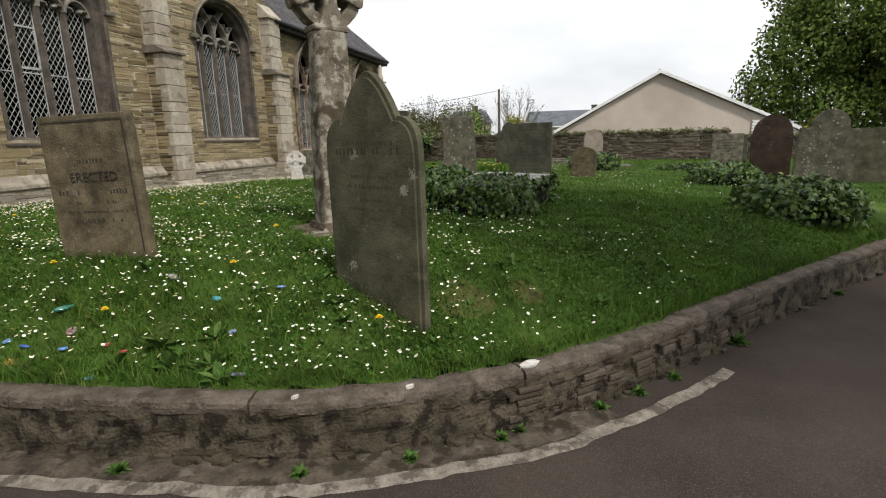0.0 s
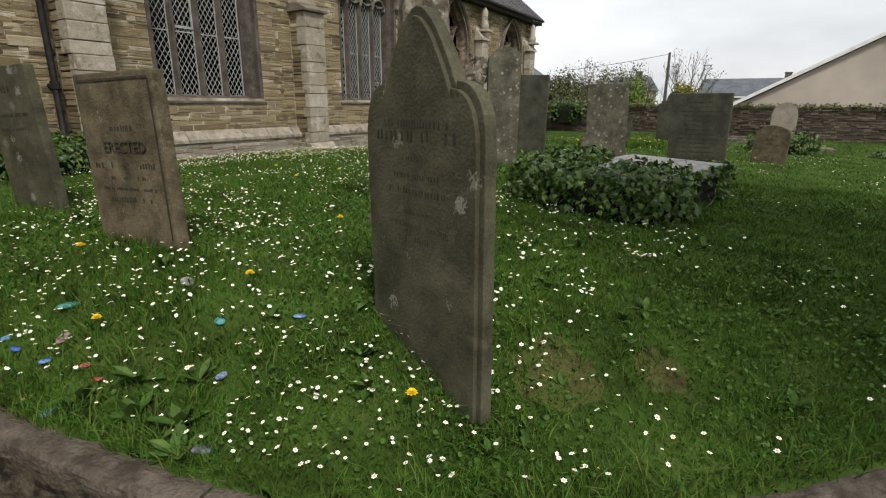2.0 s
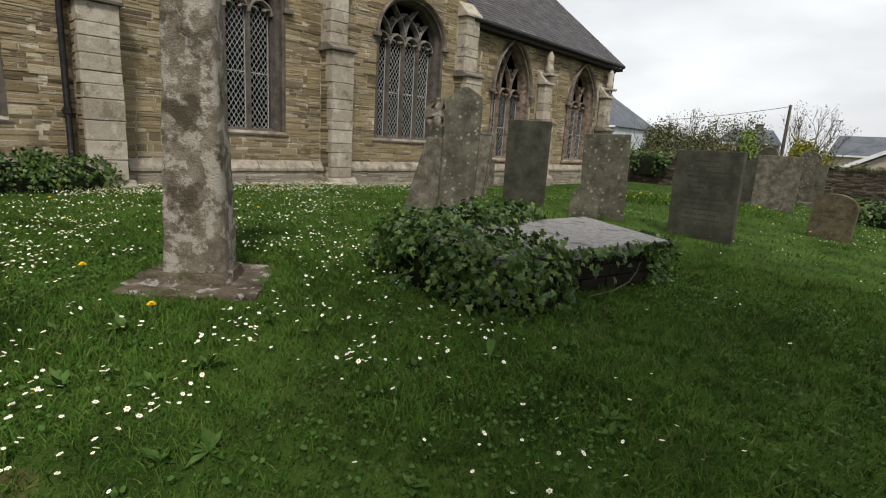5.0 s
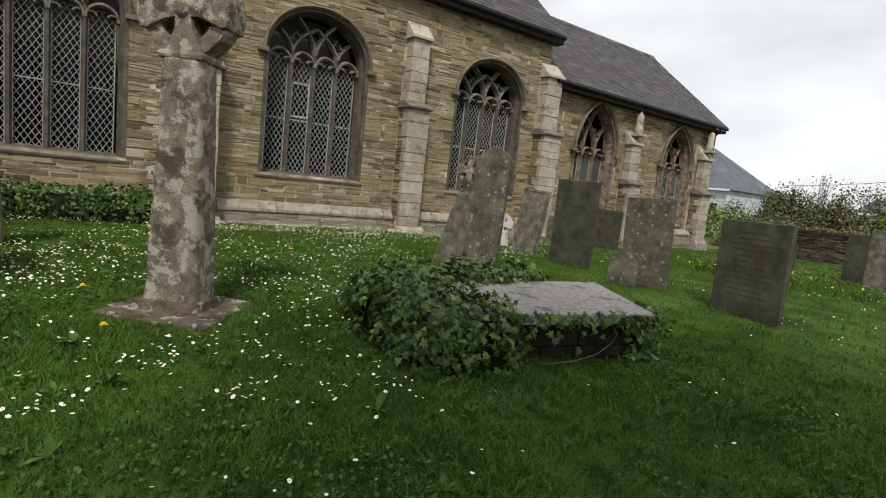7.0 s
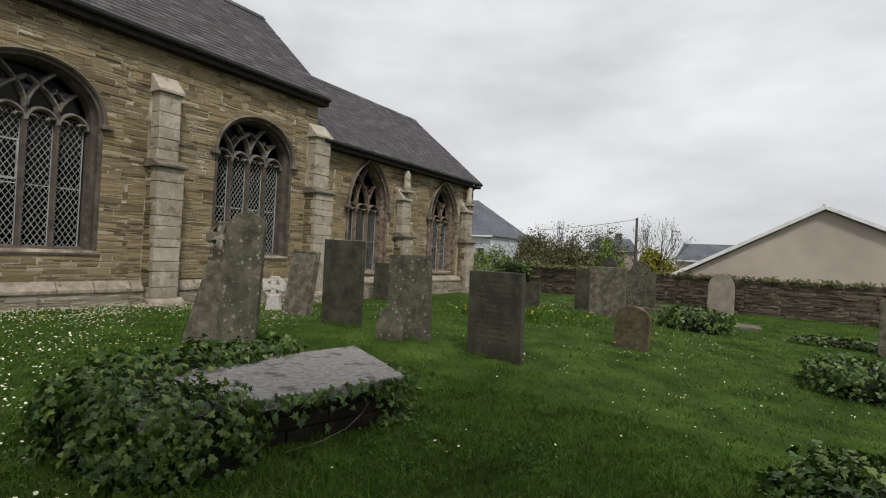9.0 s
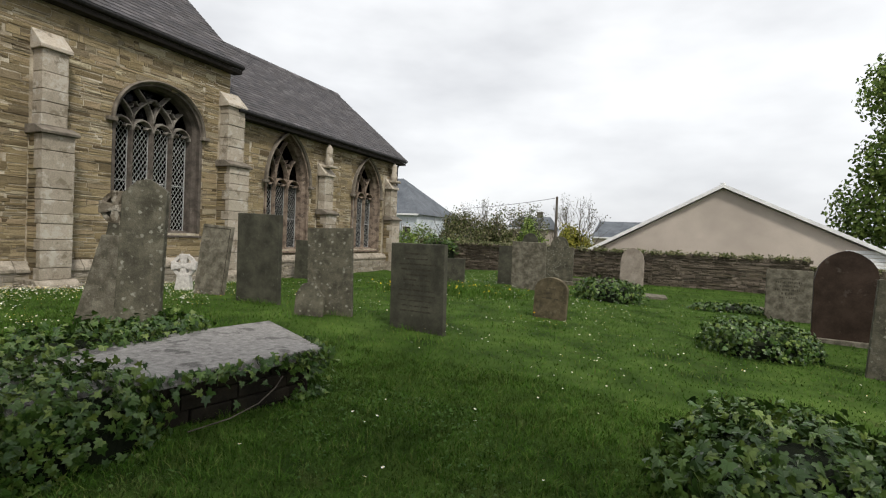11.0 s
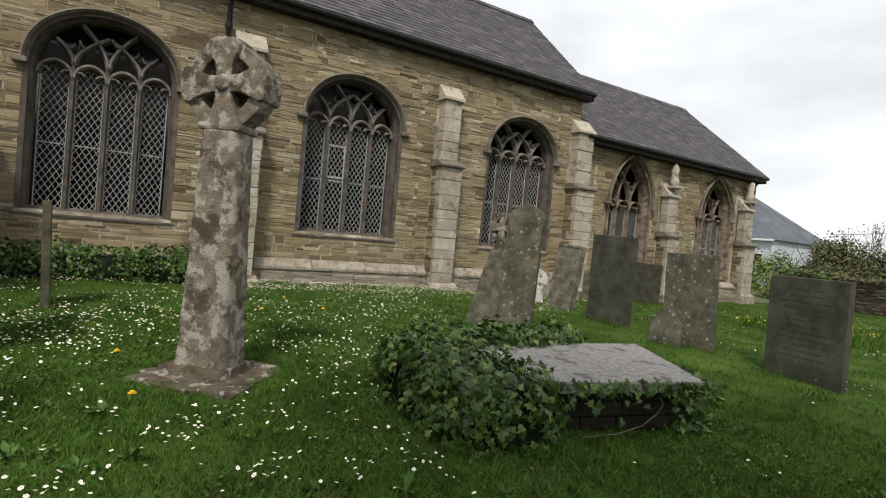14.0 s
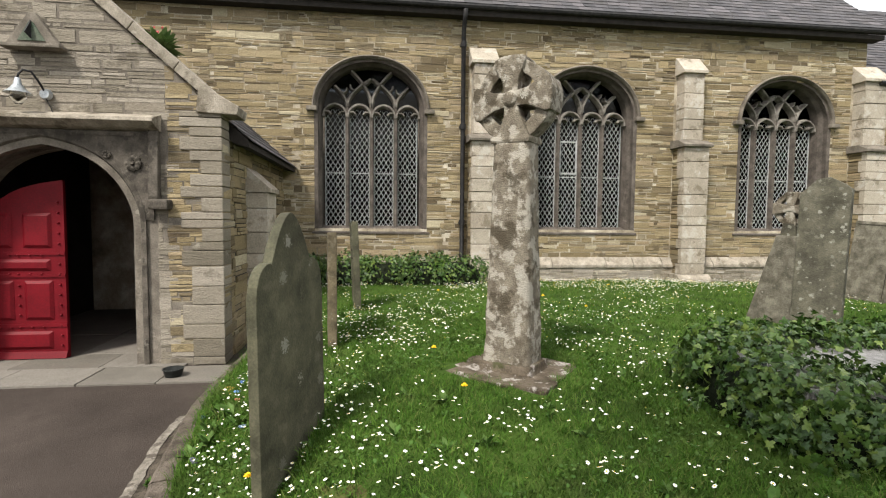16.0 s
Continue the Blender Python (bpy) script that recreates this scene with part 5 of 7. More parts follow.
headstone(0.10, 12.62, 0.55, 0.68, -6, "round", M_H_BROWN, "small round-topped brown headstone", 0.10, side=3, lean=2, lines=lines_of(0.5, 0.08, 3, 0.3, 0.02))
headstone(-3.6, 17.4, 0.50, 0.72, 4, "square", M_H_DARK, "low dark square headstone", 0.08)
headstone(-2.55, 19.1, 0.74, 1.16, 4, "square", M_H_DARK, "plain dark headstone in the far group", 0.08)
headstone(-1.70, 18.0, 0.92, 1.30, 6, "square", M_H_GREY, "pale brownish square headstone in the far group", 0.09, lean=3)
headstone(-1.70, 22.0, 0.98, 1.55, 2, "scroll", M_H_LICHEN, "streaked headstone with a rounded centre and shoulders", 0.11)
headstone(-3.0, 23.0, 0.95, 1.62, 2, "scroll", M_H_DARK, "dark round-headed stone behind the far group", 0.10)
headstone(0.55, 23.9, 0.80, 1.36, -3, "pointed", M_H_PINK, "pale pinkish pointed headstone by the boundary wall", 0.10)
headstone(4.15, 17.1, 0.82, 1.08, -4, "square", M_H_GREY, "pale square headstone with worn lettering", 0.09, lines=lines_of(0.9, 0.08, 6, 0.5, 0.035), sink=0.2)
headstone(4.50, 17.6, 0.60, 1.05, -4, "square", M_H_DARK, "dark narrow headstone behind a pale one", 0.09)
dark = headstone(4.48, 14.5, 0.86, 1.52, -6, "pointed", M_H_RED, "broad dark red granite headstone with a pointed round head", 0.13)
g = Geo()
g.box(-0.62, 0.62, -0.16, 0.16, -0.1, 0.07)
make("base", g, M_H_GREY, dark, bevel=0.015)
headstone(4.54, 11.8, 0.96, 1.52, -8, "scroll", M_H_LICHEN, "leaning lichened headstone with a rounded centre", 0.10, side=3)
headstone(6.1, 13.4, 0.9, 1.15, -6, "square", M_H_SLATE, "plain grey headstone beyond the leaning one", 0.09)

# short cross-headed stones
def ring_cross(parent, zc, r, thick, material, arm=0.36):
    g = Geo()
    n = 28
    for rr, (a, b) in ((r * 0.98, (0, 1)), (r * 0.70, (1, 0))):
        for yy in (-thick * 0.32, thick * 0.32):
            g.v += [(rr * math.cos(2 * math.pi * k / n), yy, zc + rr * math.sin(2 * math.pi * k / n)) for k in range(n)]
    for k in range(n):
        m = (k + 1) % n
        g.f += [(k, m, n + m, n + k), (2 * n + k, 3 * n + k, 3 * n + m, 2 * n + m), (k, 2 * n + k, 2 * n + m, m), (n + k, n + m, 3 * n + m, 3 * n + k)]
    make("ring", g, material, parent, fix=True)
    for q in range(4):
        g = Geo()
        c, s = math.cos(q * math.pi / 2), math.sin(q * math.pi / 2)
        base = [(-r * 0.16, 0.0), (r * 0.16, 0.0), (r * arm * 1.05, r * 0.9), (r * arm, r * 1.02), (-r * arm, r * 1.02), (-r * arm * 1.05, r * 0.9)]
        g.prism([(u * c - v * s, zc + u * s + v * c) for u, v in base], -thick * 0.5 - 0.002 * q, thick * 0.5 + 0.002 * q, "y")
        make("cross_arm", g, material, parent, bevel=0.012)
    g = Geo()
    g.tube([(0, -thick * 0.62, zc), (0, thick * 0.62, zc)], r * 0.16, 10)
    make("boss", g, material, parent, bevel=0.01)


s = thing("wheel_cross_headstone", "tapering rough headstone topped by a small carved wheel cross", "gravestone", "headstones", at=pose(-3.38, 7.66, gz(-3.38, 7.66), 0, 2, 22))
g = Geo()
g.prism([(-0.38, -0.12), (0.16, -0.12), (0.11, 0.93), (-0.10, 0.93)], -0.10, 0.10, "y")
make("tapered_body", g, M_H_GREY, s, bevel=0.02)
g = Geo()
g.prism([(-0.085, 0.9), (0.085, 0.9), (0.06, 1.07), (-0.06, 1.07)], -0.06, 0.06, "y")
make("neck", g, M_H_LICHEN, s, bevel=0.015)
ring_cross(s, 1.21, 0.175, 0.11, M_CROSS)
s = thing("wheel_cross_headstone", "small pale pierced wheel cross low in the grass", "gravestone", "headstones", at=pose(-6.2, 10.8, gz(-6.2, 10.8), 0, 0, 30))
g = Geo()
g.prism([(-0.16, -0.1), (0.16, -0.1), (0.10, 0.30), (-0.10, 0.30)], -0.08, 0.08, "y")
make("stump", g, M_SPLASH, s, bevel=0.02)
ring_cross(s, 0.44, 0.21, 0.12, M_SPLASH)
headstone(-7.6, 13.9, 0.55, 0.75, 12, "square", M_H_GREY, "low grey headstone close to the church wall", 0.08)

# ---- the tall cross ----
CX, CY = -2.0, 4.32
cz0 = gz(CX, CY)
cross = thing("wheel_cross", "tall lichened granite wheel cross with a pierced round head", "cross", at=pose(CX, CY, cz0, 0, 0, 50))
g = Geo()
rr = random.Random(5)
pts = [(-0.40, -0.38), (0.0, -0.41), (0.42, -0.38), (0.43, 0.0), (0.41, 0.39), (0.05, 0.41), (-0.40, 0.39), (-0.43, 0.03)]
rim = []
for (u0, v0), (u1, v1) in zip(pts, pts[1:] + pts[:1]):
    for k in range(4):
        w = 0.92 + rr.uniform(-0.045, 0.03)
        rim.append((w * (u0 + (u1 - u0) * k / 4), w * (v0 + (v1 - v0) * k / 4)))
g.prism(rim, -0.17, 0.008, "z")
make("base_slab", g, M_BASE_SLAB, cross, bevel=0.01)
g = Geo()
g.add([(-0.212, -0.172, 0.0), (0.212, -0.172, 0.0), (0.212, 0.172, 0.0), (-0.212, 0.172, 0.0), (-0.196, -0.157, 0.07), (0.196, -0.157, 0.07), (0.196, 0.157, 0.07), (-0.196, 0.157, 0.07)],
      [(0, 3, 2, 1), (4, 5, 6, 7), (0, 1, 5, 4), (1, 2, 6, 5), (2, 3, 7, 6), (3, 0, 4, 7)])
make("socket_step", g, M_BASE_SLAB, cross, bevel=0.012)
# shaft, gently tapered, rough
g = Geo()
NZ, NSIDE = 26, 7
ringv = []
for k in range(NZ + 1):
    u = k / NZ
    a, b = 0.178 * (1 - u) + 0.135 * u, 0.14 * (1 - u) + 0.108 * u
    z = 0.07 + 1.55 * u
    loop = [(-a + 2 * a * i / NSIDE, -b) for i in range(NSIDE)] + [(a, -b + 2 * b * i / NSIDE) for i in range(NSIDE)] + [(a - 2 * a * i / NSIDE, b) for i in range(NSIDE)] + [(-a, b - 2 * b * i / NSIDE) for i in range(NSIDE)]
    for x, y in loop:
        corner = (abs(x) / a) ** 8 * (abs(y) / b) ** 8
        w = noise.noise(Vector((x * 7, y * 7, z * 6))) * 0.012 - 0.018 * corner
        L = math.hypot(x, y)
        g.v.append((x + x / L * w, y + y / L * w, z))
m = 4 * NSIDE
for k in range(NZ):
    for i in range(m):
        g.f.append((k * m + i, k * m + (i + 1) % m, (k + 1) * m + (i + 1) % m, (k + 1) * m + i))
g.f.append(tuple(range(NZ * m, NZ * m + m)))
make("shaft", g, M_CROSS, cross, smooth=True)
HZ, HR = 1.90, 0.285
g = Geo()
n = 40
for rr_, yy in ((0.99, -0.08), (0.99, 0.08), (0.66, -0.074), (0.66, 0.074)):
    for k in range(n):
        a = 2 * math.pi * k / n
        w = 1 + 0.05 * noise.noise(Vector((math.cos(a) * 3, math.sin(a) * 3, rr_)))
        g.v.append((HR * rr_ * w * math.cos(a), yy, HZ + HR * rr_ * w * math.sin(a)))
for k in range(n):
    q = (k + 1) % n
    g.f += [(k, q, n + q, n + k), (2 * n + k, 3 * n + k, 3 * n + q, 2 * n + q), (k, 2 * n + k, 2 * n + q, q), (n + k, n + q, 3 * n + q, 3 * n + k)]
make("ring", g, M_CROSS, cross, fix=True, bevel=0.01)
for q in range(4):
    c, s_ = math.cos(q * math.pi / 2 + 0.06), math.sin(q * math.pi / 2 + 0.06)
    base = [(-HR * 0.17, 0.0), (HR * 0.17, 0.0), (HR * 0.21, HR * 0.42), (HR * 0.42, HR * 0.88), (HR * 0.39, HR * 0.99), (HR * 0.1, HR * 1.05), (-HR * 0.15, HR * 1.06), (-HR * 0.39, HR * 1.0), (-HR * 0.42, HR * 0.88), (-HR * 0.21, HR * 0.42)]
    g = Geo()
    g.prism([(u * c - v * s_, HZ + u * s_ + v * c) for u, v in base], -0.105 - 0.002 * q, 0.105 + 0.002 * q, "y")
    arm = make("cross_arm", g, M_CROSS, cross, bevel=0.022)
g = Geo()
g.tube([(0, -0.13, HZ), (0, -0.10, HZ), (0, 0.10, HZ), (0, 0.13, HZ)], [0.04, 0.065, 0.065, 0.04], 12)
make("boss", g, M_CROSS, cross, smooth=True)
g = Geo()
g.box(-0.15, 0.15, -0.118, 0.118, 1.60, 1.65)
make("neck", g, M_CROSS, cross, bevel=0.02)

# ---- table tomb ----
tomb = thing("chest_tomb", "low chest tomb with a grey slate slab, half buried in ivy", "tomb")
TOMB = [(-0.68, 5.46), (-0.30, 7.16), (-1.33, 7.74), (-1.70, 5.62)]
tc = Vector((sum(p[0] for p in TOMB) / 4, sum(p[1] for p in TOMB) / 4))
g = Geo()
g.prism(TOMB, 0.875, 0.95, "z")
make("slab", g, M_SLAB, tomb, bevel=0.012)
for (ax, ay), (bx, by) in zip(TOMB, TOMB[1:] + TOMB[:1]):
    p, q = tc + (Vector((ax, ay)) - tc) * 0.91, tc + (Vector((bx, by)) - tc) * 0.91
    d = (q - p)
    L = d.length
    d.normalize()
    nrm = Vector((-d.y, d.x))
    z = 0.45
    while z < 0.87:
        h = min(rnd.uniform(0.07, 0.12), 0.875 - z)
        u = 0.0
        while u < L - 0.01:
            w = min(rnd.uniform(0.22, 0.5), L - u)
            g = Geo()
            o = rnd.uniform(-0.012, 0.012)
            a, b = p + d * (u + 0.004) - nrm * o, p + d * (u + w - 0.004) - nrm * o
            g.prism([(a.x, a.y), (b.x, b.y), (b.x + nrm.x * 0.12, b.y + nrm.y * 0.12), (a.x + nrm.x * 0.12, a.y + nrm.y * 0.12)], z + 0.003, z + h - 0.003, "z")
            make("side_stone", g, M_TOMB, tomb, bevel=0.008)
            u += w
        z += h

# flat slabs in the grass
for x, y, w, l, t in ((1.42, 19.9, 0.7, 0.9, 5), (3.6, 18.7, 1.0, 0.8, 0)):
    sl = thing("grave_slab", "flat pale grave slab lying in the grass", "gravestone", at=pose(x, y, gz(x, y), 0, 2, t))
    g = Geo()
    g.box(-w / 2, w / 2, -l / 2, l / 2, -0.06, 0.07)
    make("slab", g, M_H_GREY, sl, bevel=0.015)
kerbs = thing("grave_kerb", "low pale stone grave kerb in the far grass", "gravestone", at=pose(-0.9, 21.3, gz(-0.9, 21.3)))
g = Geo()
g.box(-0.8, 1.0, -0.08, 0.08, -0.05, 0.12).box(-0.8, 1.0, 1.7, 1.86, -0.05, 0.12)
make("kerb_rail", g, M_H_GREY, kerbs, bevel=0.02)


# ---- ivy ----
LEAF = np.array([(0.0, 0.0), (0.22, -0.16), (0.50, -0.02), (0.30, 0.20), (0.40, 0.46), (0.14, 0.50), (0.0, 1.0), (-0.14, 0.50), (-0.40, 0.46), (-0.30, 0.20), (-0.50, -0.02), (-0.22, -0.16)])
LEAF_TRI = np.array([(0, k, k + 1) for k in range(1, 11)])


def leaves(points, normals, sizes, rng, shape=LEAF, tri=LEAF_TRI, droop=0.5):
    """Leaf blades at points, facing along normals, tips hanging down."""
    n = len(points)
    nrm = normals + rng.normal(0, 0.60, (n, 3))
    nrm /= np.linalg.norm(nrm, axis=1, keepdims=True)
    down = np.tile(np.array([0, 0, -1.0]), (n, 1)) * droop + rng.normal(0, 0.55, (n, 3))
    tip = down - nrm * (down * nrm).sum(1, keepdims=True)
    tip /= np.linalg.norm(tip, axis=1, keepdims=True) + 1e-9
    side = np.cross(tip, nrm)
    u, v = shape[:, 0], shape[:, 1]
    bend = -0.25 * v * v - 0.18 * np.abs(u)
    loc = (points[:, None] + sizes[:, None, None] * (u[None, :, None] * side[:, None] + (v[None, :, None] - 0.3) * tip[:, None] + bend[None, :, None] * nrm[:, None]))
    k = len(shape)
    return loc.reshape(-1, 3), (tri[None] + (np.arange(n) * k)[:, None, None]).reshape(-1, 3)


def ivy_patch(name, label, blocks, count, size, seed, material=None, core=True, kind="", category="ivy", name_core="stem_core"):
    """A heap of ivy. blocks: (x, y, z, rx, ry, rz) of rounded lumps that it grows over."""
    rng = np.random.default_rng(seed)
    v_all, n_all = [], []
    root = thing(name, label, category, kind=kind)
    area = np.array([b[3] * b[4] + b[5] * (b[3] + b[4]) for b in blocks])
    share = (count * area / area.sum()).astype(int)
    for (x, y, z, rx, ry, rz), c in zip(blocks, share):
        d = rng.normal(0, 1, (c * 2, 3))
        d[:, 2] = np.abs(d[:, 2]) * 1.1 - 0.08
        d /= np.linalg.norm(d, axis=1, keepdims=True)
        d = np.sign(d) * np.abs(d) ** 0.72
        lump = 1 + 0.10 * np.sin(5 * d[:, :1] + 3 * x) * np.cos(6 * d[:, 1:2] + y) + 0.05 * np.sin(13 * d[:, :1] + 11 * d[:, 2:] + y) + rng.normal(0, 0.085, (len(d), 1))
        p = np.array([x, y, z]) + d * np.array([rx, ry, rz]) * lump
        nn = d / np.array([rx, ry, rz])
        nn /= np.linalg.norm(nn, axis=1, keepdims=True)
        ok = p[:, 2] > ground_z(p[:, 0], p[:, 1]) + 0.0
        for b in blocks:
            if b[0] == x and b[1] == y:
                continue
            q = (p - np.array(b[:3])) / np.array(b[3:])
            ok &= (np.abs(q) ** 2.6).sum(1) > 0.8
        p, nn = p[ok][:c], nn[ok][:c]
        v_all.append(p)
        n_all.append(nn)
        # A dark lump under the leaves paints the shade between them, blocks see-through.
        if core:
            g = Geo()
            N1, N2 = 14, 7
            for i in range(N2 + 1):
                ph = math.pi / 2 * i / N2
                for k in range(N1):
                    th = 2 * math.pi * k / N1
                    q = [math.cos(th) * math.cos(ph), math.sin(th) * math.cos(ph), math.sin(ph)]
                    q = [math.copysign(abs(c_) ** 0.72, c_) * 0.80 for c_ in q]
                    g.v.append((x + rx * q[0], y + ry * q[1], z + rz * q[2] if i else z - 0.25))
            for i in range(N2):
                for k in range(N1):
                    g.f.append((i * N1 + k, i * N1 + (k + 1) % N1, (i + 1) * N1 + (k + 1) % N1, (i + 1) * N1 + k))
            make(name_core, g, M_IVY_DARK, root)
    p, nn = np.concatenate(v_all), np.concatenate(n_all)
    v, f = leaves(p, nn, size * rng.uniform(0.6, 1.25, len(p)), rng)
    ob = soup("leaves", v, f, material or M_IVY)
    ob.parent = root
    tagged(ob, kind="stuff")
    return root


def G(x, y, d=0.0):
    return gz(x, y) + d


ivy_patch("ivy", "thick dark green ivy heaped over the end of a chest tomb",
          [(-1.12, 5.60, G(-1.1, 5.6), 0.56, 0.34, 0.37), (-1.62, 6.2, G(-1.6, 6.2), 0.36, 0.72, 0.36), (-0.66, 5.74, G(-0.6, 5.7), 0.25, 0.36, 0.37), (-1.6, 6.85, G(-1.6, 6.8), 0.24, 0.45, 0.35)], 6000, 0.052, 51)
rng = np.random.default_rng(77)
pp = []
for (ax, ay), (bx, by), c in ((TOMB[0], TOMB[1], 330), (TOMB[1], TOMB[2], 150)):
    t = rng.uniform(0.25 if c == 330 else 0, 1.02, c)
    t = np.where(rng.random(c) < 0.35, np.clip(rng.normal(0.93, 0.06, c), 0, 1.05), t) if c == 330 else t * 0.35
    hang = rng.exponential(0.06, c) * (1 + 2.2 * (np.abs(t - 0.95) < 0.12))
    pp.append(np.stack([ax + (bx - ax) * t + 0.03 + rng.normal(0, 0.02, c), ay + (by - ay) * t + rng.normal(0, 0.02, c), 0.955 - np.minimum(hang, 0.30)], -1))
pp = np.concatenate(pp)
v, f = leaves(pp, np.tile(np.array([0.7, 0.0, 0.6]), (len(pp), 1)), 0.056 * rng.uniform(0.6, 1.2, len(pp)), rng)
trail = soup("trailing_ivy", v, f, M_IVY)
tagged(trail, "ivy trailing along the edge of the tomb slab", "ivy", kind="stuff")
g = Geo()
g.tube([(-0.40, 6.15, 0.66), (-0.36, 6.4, 0.665), (-0.34, 6.6, 0.70), (-0.36, 6.76, 0.75), (-0.38, 6.85, 0.80)], 0.004, 5)
make("bare_stem", g, M_BARK, trail)
ivy_patch("ivy_mound", "low broad mound of dark ivy in the open lawn", [(2.5, 7.2, G(2.5, 7.2), 0.55, 0.62, 0.38), (2.9, 7.45, G(2.9, 7.45), 0.36, 0.46, 0.33), (2.55, 7.8, G(2.55, 7.8), 0.42, 0.36, 0.31)], 5200, 0.062, 52)
ivy_patch("ivy_mound", "ivy-covered grave mound before the red granite stone", [(2.98, 12.35, G(3, 12.4), 0.62, 0.62, 0.42), (3.4, 12.55, G(3.4, 12.6), 0.36, 0.45, 0.34)], 2600, 0.062, 53)
ivy_patch("ivy_mound", "round ivy mound in the far lawn", [(0.45, 17.8, G(0.4, 17.8), 0.80, 0.6, 0.50)], 1200, 0.085, 54)
ivy_patch("ivy_mound", "low ivy round a flat pale slab", [(3.2, 18.0, G(3.2, 18), 0.75, 0.45, 0.16)], 700, 0.085, 55)
ivy_patch("ivy_hedge", "clipped ivy hedge along the foot of the church wall", [(-8.05, y, G(-8, y), 0.52, 0.62, 0.50) for y in (1.95, 2.7, 3.45, 4.2, 4.8)], 4200, 0.06, 56, category="hedge")
ivy_patch("ivy_wall_clump", "ivy hanging over the boundary wall by the church", [(-8.3, 26.6, 0.9, 1.0, 0.4, 0.75)], 500, 0.12, 57)

# ---- boundary wall ----
BW = [(-9.6, 27.0), (-3.0, 25.6), (1.2, 24.8), (6.0, 24.6), (16.0, 24.0)]
boundary = thing("boundary_wall", "dark rubble boundary wall with grass and weeds on top", "wall", kind="structure")
for k, ((ax, ay), (bx, by)) in enumerate(zip(BW, BW[1:])):
    L = math.hypot(bx - ax, by - ay)
    ang = math.degrees(math.atan2(by - ay, bx - ax))
    top = 1.45 if k < 3 else 1.2
    m4 = pose(ax, ay, 0, 0, 0, ang)
    g = Geo()
    g.box(0, L, 0.0, 0.4, -0.1, top - 0.08)
    make("wall_core", g.moved(m4), M_MORTAR, boundary)
    g = Geo()
    r4 = random.Random(60 + k)
    for a, b, lo, hi in rubble_rows(0, L, 0.2, top, lambda lo, hi: [], [0.025, 0.035, 0.05, 0.07, 0.10], 61 + k, 0.8):
        v, f = stone_block(a, b, lo, hi, 0.0, r4.uniform(0.02, 0.06), r4, 0.009)
        g.add([(y, -x, z) for x, y, z in v], f)
    tagged(make("masonry", g.moved(m4), M_BOUNDARY, boundary), kind="stuff")
    g = Geo()
    u = 0.0
    while u < L:
        w = r4.uniform(0.05, 0.12)
        g.box(u, u + w - 0.01, -0.06, 0.42, top - 0.07, top + r4.uniform(0.0, 0.07))
        u += w
    tagged(make("cope_stones", g.moved(m4), M_BOUNDARY, boundary), kind="stuff")
rng = np.random.default_rng(66)
pp, nn = [], []
for k, ((ax, ay), (bx, by)) in enumerate(zip(BW, BW[1:])):
    c = int(520 * math.hypot(bx - ax, by - ay))
    t = rng.uniform(0, 1, c)
    t = t[np.sin(t * 37 + k) + rng.normal(0, 0.7, c) > -0.3]
    top = 1.45 if k < 3 else 1.2
    pp.append(np.stack([ax + (bx - ax) * t, ay + (by - ay) * t + rng.uniform(-0.14, 0.4, len(t)), top + 0.0 + np.abs(rng.normal(0, 0.07, len(t)))], -1))
pp = np.concatenate(pp)
v, f = leaves(pp, np.tile(np.array([0, -0.5, 0.8]), (len(pp), 1)), rng.uniform(0.04, 0.10, len(pp)), rng, droop=-0.6)
tagged(soup("wall_top_plants", v, f, M_BUSH_LEAF), "grass, moss and weeds growing along the boundary wall", "plants", kind="stuff")

# ---- buildings beyond ----
house = thing("gable_building", "large low building with a plain beige gable and white verges", "building", kind="structure")
g = Geo()
g.prism([(-1.9, -1.0), (9.6, -1.0), (9.6, 1.35), (3.53, 4.15), (-1.9, 1.1)], 27.4, 27.7, "y")
make("gable_wall", g, M_RENDER_WALL, house)
for a, b in (((3.53, 4.18), (-2.2, 1.0)), ((3.53, 4.18), (9.95, 1.25))):
    g = Geo()
    dx, dz = b[0] - a[0], b[1] - a[1]
    L = math.hypot(dx, dz)
    nx, nz = (-dz / L, dx / L) if dx > 0 else (dz / L, -dx / L)
    g.prism([a, b, (b[0] + nx * 0.13, b[1] + nz * 0.13), (a[0] + nx * 0.13, a[1] + nz * 0.13)], 27.2, 27.75, "y")
    make("verge_board", g, M_WHITE, house, fix=True)
    g = Geo()
    g.prism([a, b, (b[0] + nx * 0.10, b[1] + nz * 0.10), (a[0] + nx * 0.10, a[1] + nz * 0.10)], 27.76, 45, "y")
    make("roof", g, M_SLATE_PIECE, house, fix=True)
g = Geo()
g.tube([(3.53, 27.3, 4.2), (3.53, 27.3, 4.36)], 0.10, 8)
make("ridge_end", g, M_WHITE, house)
for k in range(5):
    g = Geo()
    g.prism([(7.6 + 0.02 * k, 1.28 + 0.13 * k), (9.5, 1.28 + 0.13 * k), (9.5 - 0.26 * k, 1.39 + 0.13 * k), (7.6, 1.39 + 0.13 * k)], 27.33, 27.40, "y")
    make("weatherboard", g, M_WHITE, house)
M_FAR_ROOF = surface("far_grey_roof", [(0.085, 0.095, 0.11), (0.12, 0.13, 0.145)], scale=1, fine=12, bump=0.2)
M_FAR_WALL = surface("far_pale_wall", [(0.42, 0.46, 0.50), (0.5, 0.53, 0.56)], scale=1, fine=12, bump=0.1)


